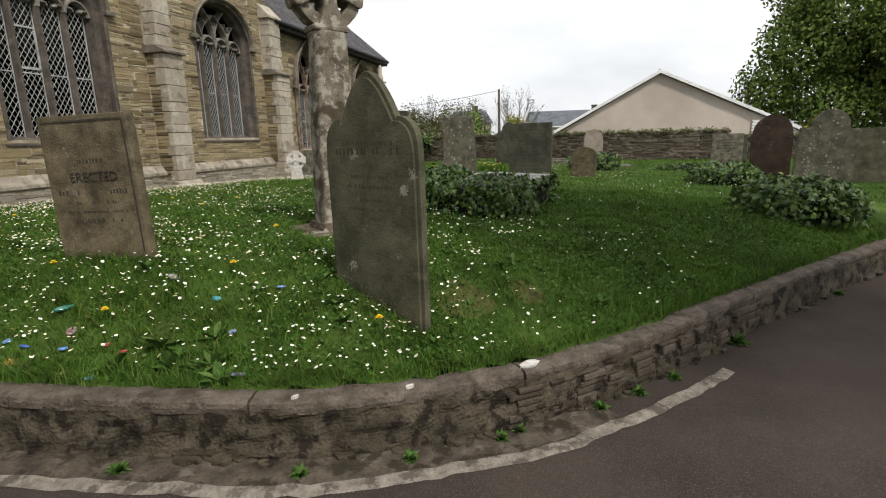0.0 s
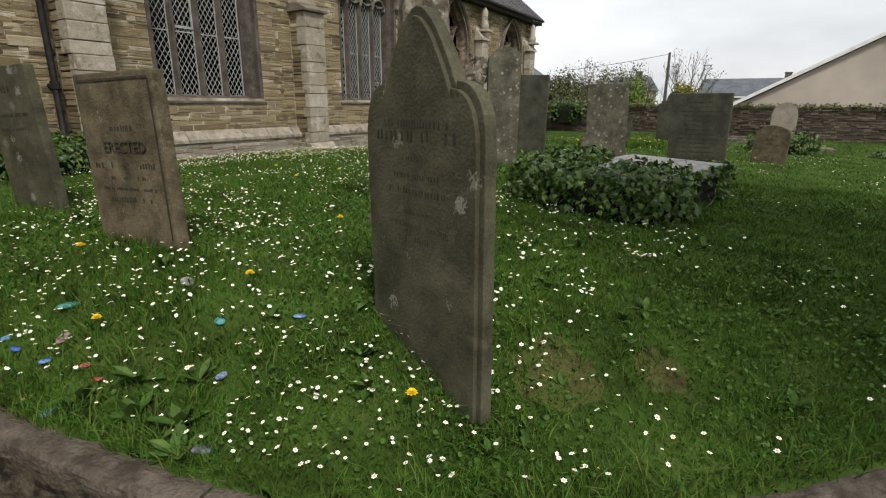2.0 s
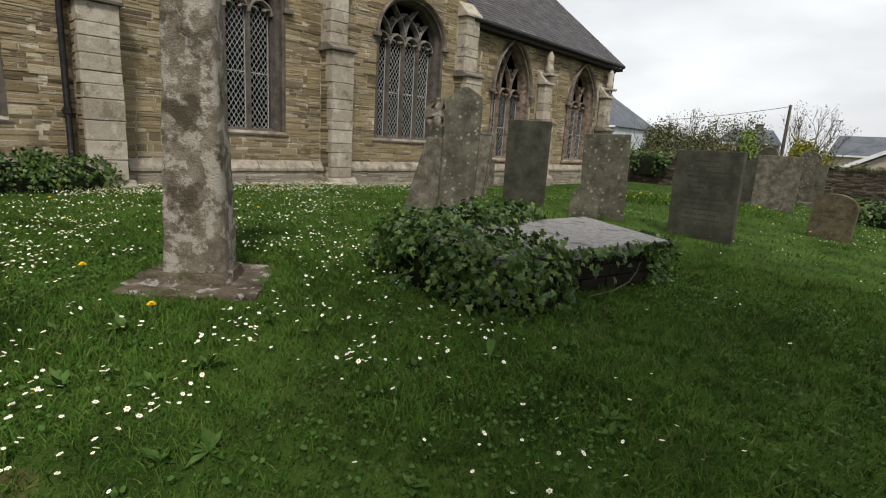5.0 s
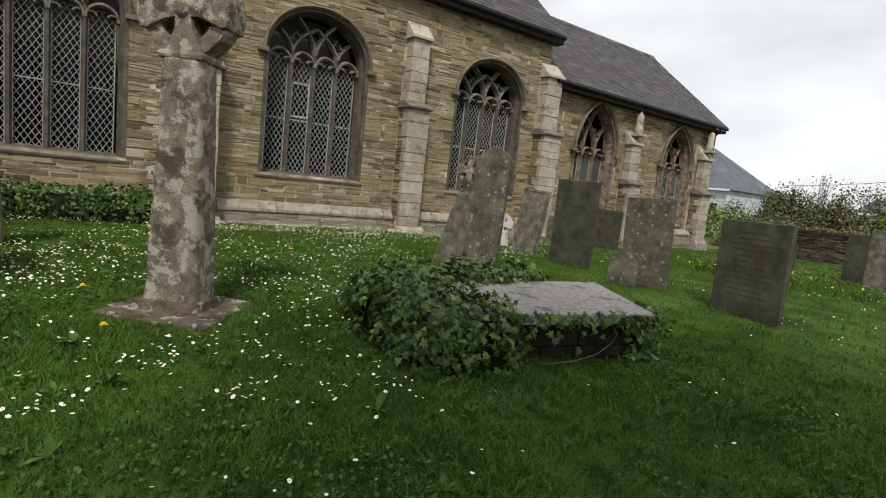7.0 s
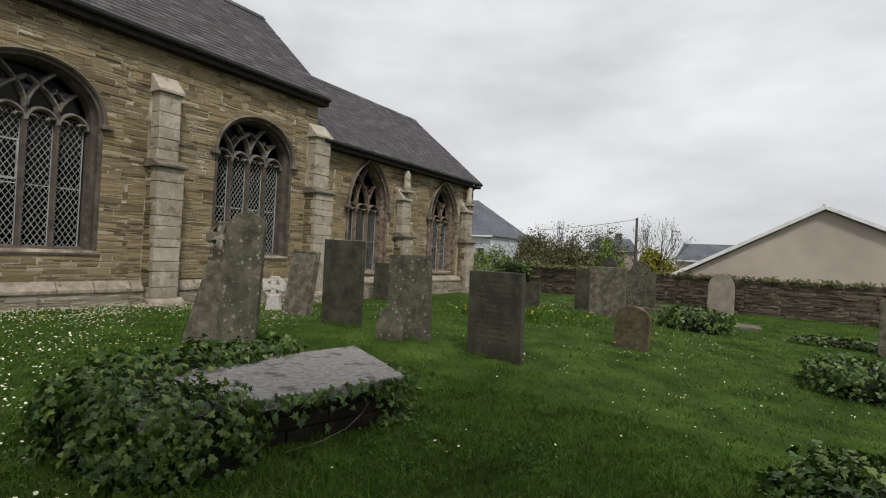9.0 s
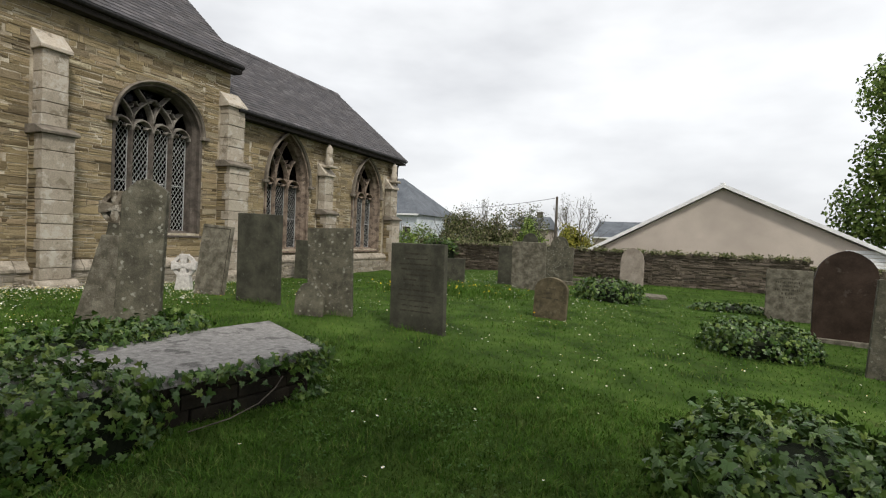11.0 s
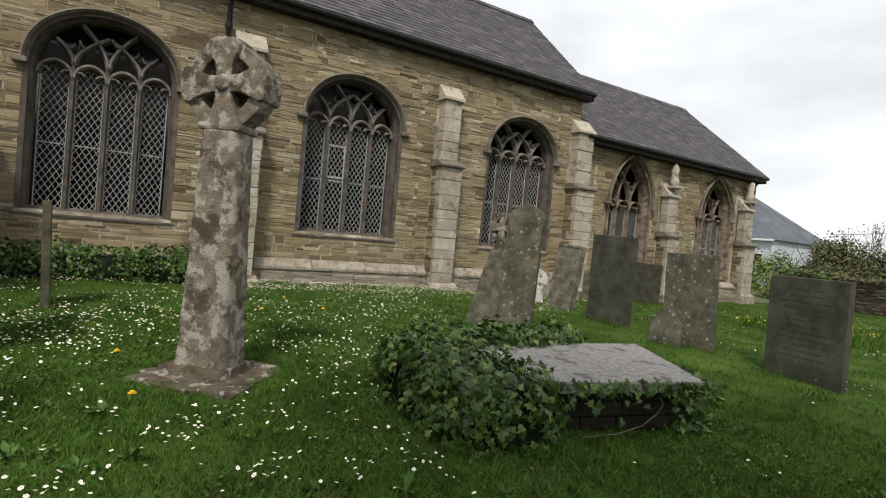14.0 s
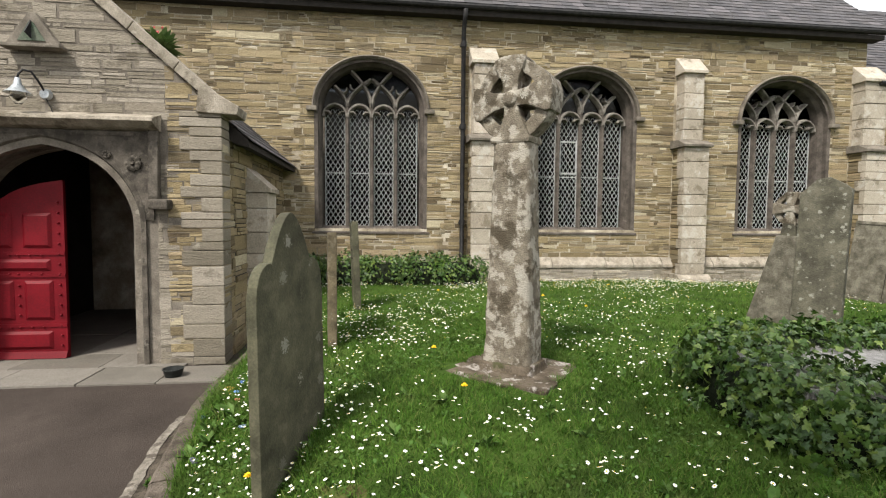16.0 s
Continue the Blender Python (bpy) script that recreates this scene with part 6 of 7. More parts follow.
def far_house(x, y, w, d, eave, ridge, hip, label, wall, roof_mat, chimneys=(), windows=()):
    h = thing("house", label, "house", "houses beyond the churchyard")
    g = Geo()
    g.box(x, x + w, y, y + d, -0.5, eave)
    make("wall", g, wall, h)
    g = Geo()
    o, my = 0.25, y + d / 2
    g.add([(x - o, y - o, eave), (x + w + o, y - o, eave), (x + w + o, y + d + o, eave), (x - o, y + d + o, eave), (x + hip, my, ridge), (x + w - hip, my, ridge)],
          [(0, 1, 5, 4), (2, 3, 4, 5), (1, 2, 5), (3, 0, 4), (3, 2, 1, 0)])
    make("roof", g, roof_mat, h, fix=True)
    g = Geo()
    g.box(x - o, x + w + o, y - o - 0.08, y - o, eave - 0.1, eave + 0.04)
    make("gutter", g, M_WHITE, h)
    for cx in chimneys:
        g = Geo()
        g.box(cx - 0.3, cx + 0.3, my - 0.25, my + 0.25, ridge - 0.6, ridge + 0.55).box(cx - 0.36, cx + 0.36, my - 0.31, my + 0.31, ridge + 0.45, ridge + 0.53)
        make("chimney", g, M_H_GREY, h)
    for wx, wz in windows:
        win = make("window", Geo().box(x + wx - 0.45, x + wx + 0.45, y - 0.06, y + 0.02, wz, wz + 0.95), M_WHITE, h)
        make("pane", Geo().box(x + wx - 0.38, x + wx + 0.38, y - 0.075, y - 0.061, wz + 0.07, wz + 0.88), M_INTERIOR_SHADE, win)


far_house(-29.2, 44.5, 10.3, 9, 3.6, 7.3, 4.0, "white-walled house with a slate hipped roof", M_FAR_WALL, M_FAR_ROOF, (), ((9.3, 1.6), (7.6, 1.6)))
far_house(-6.2, 62, 8.0, 8, 2.4, 4.3, 0.0, "grey slate-roofed house far behind the wall", M_RENDER_WALL, M_FAR_ROOF, (1.4,), ((2, 0.9), (5, 0.9)))
far_house(-14.6, 58, 4.0, 6, 3.0, 4.4, 0.2, "small brownish house among the bushes", M_H_PINK, M_FAR_ROOF, (-12.0,), ((1.2, 1.6), (2.8, 1.6)))

pole = thing("utility_pole", "wooden utility pole with a sagging wire", "pole")
g = Geo()
g.tube([(-6.75, 45, -0.2), (-6.78, 45, 5.3)], [0.13, 0.09], 8)
make("pole", g, M_BARK, pole)
g = Geo()
g.tube([(-6.78 - 11 * k / 10, 45 + 0.6 * k, 5.2 - 0.12 * k * (1 - k / 22)) for k in range(11)], 0.018, 4)
make("wire", g, M_IRON, pole)


# ---- trees and bushes ----
CLUMP = np.array([(0.0, 0.0), (0.35, 0.25), (0.30, 0.7), (0.0, 1.0), (-0.30, 0.7), (-0.35, 0.25)])
CLUMP_TRI = np.array([(0, k, k + 1) for k in range(1, 5)])


def grow(g, p, d, length, radius, depth, r, tips, spread=0.6, up=0.15):
    """A limb that forks. Tips are gathered for leaves."""
    pts, q, dd = [Vector(p)], Vector(p), Vector(d)
    for k in range(4):
        dd = (dd + Vector((r.uniform(-0.16, 0.16), r.uniform(-0.16, 0.16), r.uniform(-0.05, 0.14) + up * 0.2))).normalized()
        q = q + dd * length / 4
        pts.append(q.copy())
    g.tube(pts, [radius * (1 - 0.13 * k) for k in range(5)], 6 if radius > 0.05 else 4, cap=False)
    tips.append(q)
    if depth > 0:
        for k in range(r.choice((2, 3, 3))):
            nd = (dd + Vector((r.uniform(-spread, spread), r.uniform(-spread, spread), r.uniform(-0.2, 0.45)))).normalized()
            grow(g, pts[r.choice((2, 3, 4, 4))], nd, length * r.uniform(0.6, 0.85), radius * 0.55, depth - 1, r, tips, spread, up)


def tree(x, y, z, height, radius, seed, label, leaf, count, size, material, depth=4, crown=1.0, spread=0.65, low=0.28):
    r = random.Random(seed)
    rng = np.random.default_rng(seed)
    t = thing("tree", label, "tree", at=None)
    g = Geo()
    tips = []
    trunk = [(x, y, z - 0.2), (x + 0.05, y, z + height * low * 0.5), (x + 0.1, y + 0.05, z + height * low)]
    g.tube(trunk, [radius * 1.25, radius, radius * 0.85], 9, cap=False)
    for k in range(6):
        a = k * math.pi / 3 + r.uniform(-0.4, 0.4)
        grow(g, trunk[-1], (math.cos(a) * spread * 1.3, math.sin(a) * spread * 1.3, r.uniform(0.6, 1.1)), height * 0.30 * r.uniform(0.8, 1.1), radius * 0.55, depth - 1, r, tips, spread)
    grow(g, trunk[-1], (0, 0, 1), height * 0.32, radius * 0.7, depth - 1, r, tips, spread)
    make("trunk", g, M_BARK, t)
    if count:
        tp = np.array([tuple(q) for q in tips])
        pick = rng.integers(0, len(tp), count)
        off = rng.normal(0, 1, (count, 3))
        off /= np.linalg.norm(off, axis=1, keepdims=True)
        p = tp[pick] + off * (rng.uniform(0.1, 1, (count, 1)) ** 0.6) * crown
        v, f = leaves(p, off + np.array([0, 0, 0.5]), size * rng.uniform(0.6, 1.3, count), rng, CLUMP, CLUMP_TRI)
        ob = soup("crown", v, f, material)
        ob.parent = t
        tagged(ob, kind="stuff")
    return t


def big_tree(x, y, z, height, lobe, seed, label, count, size):
    """A tree in full leaf: trunk and limbs, and a crown of many small clumps with gaps."""
    r = random.Random(seed)
    rng = np.random.default_rng(seed)
    t = thing("tree", label, "tree", "leafy trees")
    cx, cy, cz, rx, ry, rz = lobe
    g, tips = Geo(), []
    g.tube([(x, y, z - 0.2), (x + 0.1, y, z + (cz - z) * 0.35), (cx, cy, cz - rz * 0.35)], [0.42, 0.34, 0.26], 9, cap=False)
    for k in range(8):
        a = k * math.pi / 4 + r.uniform(-0.3, 0.3)
        grow(g, (cx, cy, cz - rz * 0.4), (math.cos(a), math.sin(a), r.uniform(0.1, 1.2)), rx * 0.36, 0.16, 2, r, tips)
    make("trunk", g, M_BARK, t)
    n_c = 75
    d = rng.normal(0, 1, (n_c, 3))
    d /= np.linalg.norm(d, axis=1, keepdims=True)
    centre = np.array([cx, cy, cz]) + d * np.array([rx, ry, rz]) * rng.uniform(0.35, 0.92, (n_c, 1))
    rad = rng.uniform(0.13, 0.28, n_c) * (rx + rz) * 0.5
    pick = rng.choice(n_c, count, p=rad ** 2 / (rad ** 2).sum())
    o = rng.normal(0, 1, (count, 3))
    o /= np.linalg.norm(o, axis=1, keepdims=True)
    p = centre[pick] + o * (rad[pick] * rng.uniform(0.55, 1.08, count))[:, None]
    v, f = leaves(p, o + np.array([0, 0, 0.4]), size * rng.uniform(0.55, 1.25, count), rng, CLUMP, CLUMP_TRI)
    ob = soup("crown", v, f, M_TREE_LEAF)
    ob.parent = t
    tagged(ob, kind="stuff")
    return t


def bush(x, y, z, rx, ry, rz, seed, label, count, size, material, name="bush"):
    r = random.Random(seed)
    rng = np.random.default_rng(seed)
    t = thing(name, label, "bush")
    tips = []
    for k in range(7):
        a = k * 0.9
        g = Geo()
        grow(g, (x + rx * 0.3 * math.cos(a), y, z), (math.cos(a) * 0.6, math.sin(a) * 0.6, 1), rz * 0.6, 0.04, 2, r, tips)
        make("stem", g, M_BARK, t)
    d = rng.normal(0, 1, (count, 3))
    d[:, 2] = np.abs(d[:, 2])
    d /= np.linalg.norm(d, axis=1, keepdims=True)
    lump = 1 + 0.22 * np.sin(6 * d[:, :1] + seed) * np.cos(5 * d[:, 2:] + seed) + rng.normal(0, 0.12, (count, 1))
    p = np.array([x, y, z]) + d * np.array([rx, ry, rz]) * lump * rng.uniform(0.55, 1.0, (count, 1)) ** 0.5
    v, f = leaves(p, d, size * rng.uniform(0.6, 1.3, count), rng, CLUMP, CLUMP_TRI)
    ob = soup("foliage", v, f, material)
    ob.parent = t
    tagged(ob, kind="stuff")
    return t


big_tree(15.6, 37, -0.3, 12.5, (16.4, 37, 7.9, 7.2, 5.0, 8.4), 81, "large dense leafy green tree beyond the gable building", 92000, 0.215)
big_tree(23.5, 33, -0.3, 10.5, (23.5, 33, 6.0, 5.0, 4.5, 5.0), 82, "large leafy tree at the edge of the yard", 26000, 0.21)
# Out of view; added and thinned to cast soft shade on the near lawn.
big_tree(8.0, 1.3, -0.05, 12.0, (6.5, 1.4, 9.2, 2.8, 3.0, 2.2), 86, "unseen leafy tree added beside the path to shade the lawn", 2050, 0.30)
tree(-5.6, 47, -0.2, 5.6, 0.10, 83, "bare twiggy tree behind the pole", False, 250, 0.12, M_BUSH_LEAF, 5, 0.4, 0.6)
tree(-13.8, 46, -0.2, 5.0, 0.07, 84, "bare thin tree behind the wall", False, 300, 0.12, M_BUSH_LEAF, 4, 0.4, 0.45)
tree(-11.3, 52, -0.2, 5.0, 0.09, 85, "sparse tree behind the bushes", False, 1200, 0.16, M_BUSH_LEAF, 4, 0.6, 0.6)
bush(-13.6, 42, -0.2, 2.4, 1.5, 3.7, 91, "olive-green garden bush behind the wall", 13000, 0.15, M_BUSH_LEAF)
bush(-11.2, 43, -0.2, 2.0, 1.5, 3.3, 92, "pale mixed bush behind the wall", 11000, 0.15, M_BUSH_LEAF)
bush(-8.6, 44, -0.2, 1.5, 1.2, 3.1, 93, "dark evergreen bush near the pole", 9000, 0.15, M_TREE_LEAF)
bush(-4.9, 42, -0.2, 1.5, 1.2, 2.9, 94, "golden green bush below the bare tree", 9000, 0.15, M_YELLOW_BUSH)
bush(-10.5, 33, -0.2, 3.2, 1.2, 1.9, 95, "low hedge growing behind the boundary wall", 11000, 0.09, M_BUSH_LEAF)
bush(-17.0, 41, -0.2, 2.6, 1.2, 2.5, 98, "dark hedge before the white-walled house", 4200, 0.15, M_TREE_LEAF)
bush(10.6, 29, -0.2, 1.6, 1.0, 1.7, 96, "yellow-green shrub beside the gable building", 1500, 0.16, M_YELLOW_BUSH)
bush(15.0, 28, -0.2, 3.0, 1.2, 1.8, 97, "yellow-green hedge at the yard's edge", 2200, 0.16, M_YELLOW_BUSH)

# bare mossy soil where the turf is worn
M_SOIL = surface("mossy_soil", [(0.045, 0.04, 0.018), (0.07, 0.075, 0.024), (0.05, 0.075, 0.018)], scale=7, fine=60, bump=1.0, rough=0.95, spec=0.04)
rs = random.Random(64)
for x, y, r in ((-0.62, 3.14, 0.26), (-0.28, 3.42, 0.16)):
    g = Geo()
    rim = [(x + r * rs.uniform(0.6, 1.1) * math.cos(k * math.pi / 10), y + 0.8 * r * rs.uniform(0.6, 1.1) * math.sin(k * math.pi / 10)) for k in range(20)]
    g.v = [(x, y, gz(x, y) + 0.012)] + [((x + u) / 2, (y + v) / 2, gz((x + u) / 2, (y + v) / 2) + 0.010) for u, v in rim] + [(u, v, gz(u, v) - 0.004) for u, v in rim]
    g.f = [(0, 1 + k, 1 + (k + 1) % 20) for k in range(20)] + [(1 + k, 21 + k, 21 + (k + 1) % 20, 1 + (k + 1) % 20) for k in range(20)]
    tagged(make("worn_patch", g, M_SOIL, smooth=True), "worn brown mossy patch in the lawn", "ground", kind="structure")

# ---- flowers ----
def daisies(points, rng, scale=1.0):
    n = len(points)
    ang = np.arange(12) * np.pi / 6
    rad = np.where(np.arange(12) % 2 == 0, 1.0, 0.72)
    tilt = rng.normal(0, 0.28, (n, 2))
    s = scale * rng.uniform(0.0065, 0.0118, n)
    height = rng.uniform(0.035, 0.075, n)
    cx, cy, cz = points[:, 0], points[:, 1], points[:, 2] + height
    px = s[:, None] * rad * np.cos(ang)
    py = s[:, None] * rad * np.sin(ang)
    pz = px * tilt[:, :1] + py * tilt[:, 1:] + 0.12 * s[:, None]
    ringv = np.stack([cx[:, None] + px, cy[:, None] + py, cz[:, None] + pz], -1)
    mid = np.stack([cx, cy, cz - 0.1 * s], -1)[:, None]
    v = np.concatenate([mid, ringv], 1)
    tri = np.array([(0, 1 + k, 1 + (k + 1) % 12) for k in range(12)])
    f = (tri[None] + (np.arange(n) * 13)[:, None, None]).reshape(-1, 3)
    a6 = np.arange(6) * np.pi / 3
    ex, ey = 0.36 * s[:, None] * np.cos(a6), 0.36 * s[:, None] * np.sin(a6)
    eye_ring = np.stack([cx[:, None] + ex, cy[:, None] + ey, cz[:, None] + ex * tilt[:, :1] + ey * tilt[:, 1:] + 0.22 * s[:, None]], -1)
    top = np.stack([cx, cy, cz + 0.42 * s], -1)[:, None]
    ve = np.concatenate([top, eye_ring], 1)
    te = np.array([(0, 1 + k, 1 + (k + 1) % 6) for k in range(6)])
    fe = (te[None] + (np.arange(n) * 7)[:, None, None]).reshape(-1, 3)
    return v.reshape(-1, 3), f, ve.reshape(-1, 3), fe


rng = np.random.default_rng(101)


def scatter(n, x0, x1, y0, y1, keep=None, edge=0.2):
    p = np.stack([rng.uniform(x0, x1, n), rng.uniform(y0, y1, n)], -1)
    ok = curb_distance(p[:, 0], p[:, 1]) > edge
    ok &= ~((p[:, 0] < -4.6) & (p[:, 1] < 1.95)) & (p[:, 0] > -8.6)
    if keep is not None:
        ok &= keep(p[:, 0], p[:, 1])
    return p[ok]


patchy = lambda x, y: np.sin(2.1 * x + 0.6 * y) * np.sin(1.7 * y - 0.8 * x) + 0.4 * np.sin(5.3 * x) * np.cos(4.7 * y) + rng.normal(0, 0.45, x.shape) > 0.05
beds = [scatter(5600, -8.6, -3.6, 2.2, 11.0, patchy), scatter(1600, -8.6, -6.2, 4.5, 13.0), scatter(1000, -4.6, -0.9, 2.1, 4.2, patchy), scatter(420, -4.6, -0.7, 2.1, 3.4),
        scatter(640, -3.8, -1.2, 3.4, 6.0, patchy), scatter(1700, -6.0, 1.5, 9.5, 20.0, patchy), scatter(500, 0.0, 4.0, 8.0, 18.0, patchy), scatter(170, -1.2, 3.5, 3.0, 9.0, patchy), scatter(130, -0.9, 1.9, 2.6, 5.2), scatter(900, -5, 1, 15, 23), scatter(130, -1.2, 1.2, 2.3, 3.4), scatter(60, 0.2, 2.2, 3.2, 5.0), scatter(1000, -8.5, -6.4, 4.6, 9.4)]
clumps = scatter(130, -4.6, -0.4, 2.2, 6.0)
beds.append(np.repeat(clumps, 6, axis=0) + rng.normal(0, 0.05, (len(clumps) * 6, 2)))
pts = np.concatenate(beds)
out = np.hypot(pts[:, 0] - CX, pts[:, 1] - CY) > 0.62
for (hx, hy, hr) in ((-1.1, 6.4, 0.95), (2.75, 7.6, 0.9), (3.3, 12.7, 0.8)):
    out &= np.hypot(pts[:, 0] - hx, pts[:, 1] - hy) > hr
pts = pts[out]
pts = np.concatenate([pts, ground_z(pts[:, 0], pts[:, 1])[:, None]], 1)
v, f, ve, fe = daisies(pts, rng)
tagged(soup("daisies", v, f, M_PETAL), "countless small white daisies in the grass", "flowers", kind="stuff")
tagged(soup("daisy_eyes", ve, fe, M_YELLOW), "yellow middles of the daisies", "flowers", kind="stuff")

dandelion = None
for x, y in ((-3.2, 2.69), (-2.53, 2.42), (-1.0, 2.72), (-1.98, 2.84), (-2.28, 3.78), (-4.07, 5.74), (-1.48, 3.88), (-4.0, 5.04), (-4.76, 5.45), (-5.6, 4.2), (-6.4, 7.1), (-0.1, 12.4), (-3.0, 15.6), (-2.6, 15.9), (-3.4, 15.2), (-2.2, 16.4), (-3.9, 16.1)):
    m4 = pose(x, y, gz(x, y))
    if dandelion is None:
        dandelion = thing("dandelion", "yellow dandelion in flower in the grass", "flower", "dandelions", at=m4)
        make("stem", Geo().tube([(0, 0, 0), (0.005, 0, 0.05), (0.002, 0.003, 0.085)], 0.003, 5), M_WEED, dandelion)
        g = Geo()
        for k in range(3):
            r0, z0 = 0.024 - 0.006 * k, 0.085 + 0.006 * k
            g.add([(0, 0, z0)] + [(r0 * (1.0 if j % 2 else 0.75) * math.cos(j * math.pi / 9), r0 * (1.0 if j % 2 else 0.75) * math.sin(j * math.pi / 9), z0 + 0.006) for j in range(18)], [(0, 1 + j, 1 + (j + 1) % 18) for j in range(18)])
        make("flower_head", g, M_YELLOW, dandelion)
    else:
        copy_thing(dandelion, m4)

# painted pebbles and scraps left in the grass by the kerb
SCRAPS = [(-2.90, 2.22, (0.05, 0.12, 0.38), 0.035), (-2.86, 2.12, (0.55, 0.30, 0.05), 0.05), (-2.65, 2.24, (0.10, 0.22, 0.45), 0.035), (-2.88, 2.46, (0.05, 0.22, 0.17), 0.06), (-2.32, 2.10, (0.12, 0.30, 0.50), 0.04),
          (-2.51, 2.10, (0.45, 0.45, 0.12), 0.035), (-2.29, 2.28, (0.45, 0.08, 0.06), 0.03), (-1.58, 2.27, (0.14, 0.13, 0.20), 0.04), (-1.77, 2.50, (0.18, 0.24, 0.36), 0.03), (-1.65, 2.82, (0.16, 0.26, 0.48), 0.03),
          (-1.98, 2.66, (0.06, 0.25, 0.25), 0.03), (-2.35, 2.76, (0.22, 0.21, 0.19), 0.045), (-2.70, 2.34, (0.25, 0.16, 0.16), 0.045), (-2.42, 2.30, (0.42, 0.10, 0.08), 0.025), (-3.05, 2.24, (0.12, 0.24, 0.45), 0.03)]
for x, y, c, s in SCRAPS:
    s *= 0.8
    m = surface("painted_pebble_paint", [tuple(q * 0.6 for q in c), tuple(min(1, q * 1.1 + 0.03) for q in c)], scale=25, fine=120, bump=0.1, rough=0.5, spread=0.15)
    p = thing("painted_pebble", "small flat pebble painted in bright colours, in the grass", "pebble", "painted pebbles", at=pose(x, y, gz(x, y) + 0.014, rnd.uniform(-18, 25), rnd.uniform(-15, 15), rnd.uniform(0, 180)))
    g = Geo()
    for z, k in ((-0.30, 0.6), (-0.15, 0.95), (0.0, 1.0), (0.18, 0.85), (0.26, 0.45)):
        g.v += [(s * k * math.cos(a * math.pi / 6) * 1.25, s * k * math.sin(a * math.pi / 6) * 0.85, s * z) for a in range(12)]
    g.f = [(i * 12 + k, i * 12 + (k + 1) % 12, (i + 1) * 12 + (k + 1) % 12, (i + 1) * 12 + k) for i in range(4) for k in range(12)] + [tuple(range(12))[::-1], tuple(range(48, 60))]
    make("pebble", g, m, p, smooth=True)

# weeds at the foot of the kerb wall and broad leaves in the grass
BLADE = np.array([(0.0, 0.0), (0.10, 0.25), (0.16, 0.6), (0.0, 1.0), (-0.16, 0.6), (-0.10, 0.25)])


def rosette(name, label, x, y, z, n, size, seed, shape=BLADE, material=None, group=""):
    rng = np.random.default_rng(seed)
    t = thing(name, label, "plant", group)
    k = len(shape)
    v, f = [], []
    for i in range(n):
        a, e, s = rng.uniform(0, 2 * np.pi), rng.uniform(0.25, 1.2), size * rng.uniform(0.6, 1.2)
        d = np.array([np.cos(a) * np.cos(e), np.sin(a) * np.cos(e), np.sin(e)])
        sd = np.array([-np.sin(a), np.cos(a), 0])
        up = np.cross(d, sd)
        for u, w in shape:
            v.append(np.array([x, y, z]) + s * (u * sd + w * d) - np.array([0, 0, 0.45 * s * w * w * np.cos(e)]) + up * 0.02 * s)
        f += [(i * k, i * k + q, i * k + q + 1) for q in range(1, k - 1)]
    ob = soup("leaves", np.array(v), np.array(f), material or M_WEED)
    ob.parent = t
    tagged(ob, kind="stuff")
    return t


for k, (x, y) in enumerate(((-1.12, 2.02), (-0.68, 2.24), (-0.30, 2.50), (-0.22, 2.58), (0.18, 2.90), (0.62, 3.36), (1.12, 4.02), (1.16, 4.10), (-1.95, 1.86), (2.3, 5.4), (0.40, 3.12))):
    rosette("weed", "small green weed at the foot of the kerb wall", x, y, 0.0, 34, 0.065 if k != 6 else 0.12, 200 + k, LEAF * np.array([1.0, 1.0]), None, "weeds")
for k, (x, y) in enumerate(((-1.95, 2.24), (-1.75, 2.30), (-2.1, 2.35), (-1.65, 2.22), (-2.25, 2.2), (-1.85, 2.45), (-0.9, 2.85), (-1.3, 2.80), (-1.2, 2.72), (0.2, 3.6), (-0.4, 3.7), (-0.9, 3.9), (0.1, 4.1), (-1.45, 3.75), (0.7, 4.4), (-3.9, 3.0), (-2.6, 2.8), (0.35, 4.9), (1.2, 5.2))):
    rosette("broadleaf_weed", "tuft of long broad leaves in the lawn", x, y, gz(x, y), 12, 0.15 if k < 6 else 0.10, 300 + k, BLADE, None, "broadleaf weeds")

rc = np.random.default_rng(611)
for k in range(90):
    x, y = rc.uniform(-1.9, 2.4), rc.uniform(2.7, 6.2)
    if curb_distance(x, y) < 0.3 or math.hypot(x - CX, y - CY) < 0.65 or (-1.9 < x < -0.3 and 5.2 < y):
        continue
    rosette("broadleaf_weed", "flat leafy weed rosette in the short grass", x, y, gz(x, y) + 0.005, 9, rc.uniform(0.045, 0.10), 700 + k, BLADE, None, "broadleaf weeds")
# clover among the blades
pc = np.stack([rc.uniform(-4.4, 3.0, 44000), rc.uniform(2.1, 7.5, 44000)], -1)
pc = pc[(curb_distance(pc[:, 0], pc[:, 1]) > 0.2) & (np.sin(2.3 * pc[:, 0] + 1.1) * np.sin(1.9 * pc[:, 1]) + 0.5 * np.sin(6 * pc[:, 0] + 4 * pc[:, 1]) + rc.normal(0, 0.4, len(pc)) > 0.25)]
pc = pc[np.hypot(pc[:, 0] - CX, pc[:, 1] - CY) > 0.5]
pz = ground_z(pc[:, 0], pc[:, 1]) + rc.uniform(0.015, 0.045, len(pc))
v, f = leaves(np.concatenate([pc, pz[:, None]], 1), np.tile(np.array([0, 0, 1.0]), (len(pc), 1)), rc.uniform(0.009, 0.021, len(pc)), rc, CLUMP * np.array([1.5, 1.0]), CLUMP_TRI, 0.0)
tagged(soup("clover", v, f, M_WEED), "clover leaves mixed into the lawn", "plants", kind="stuff")
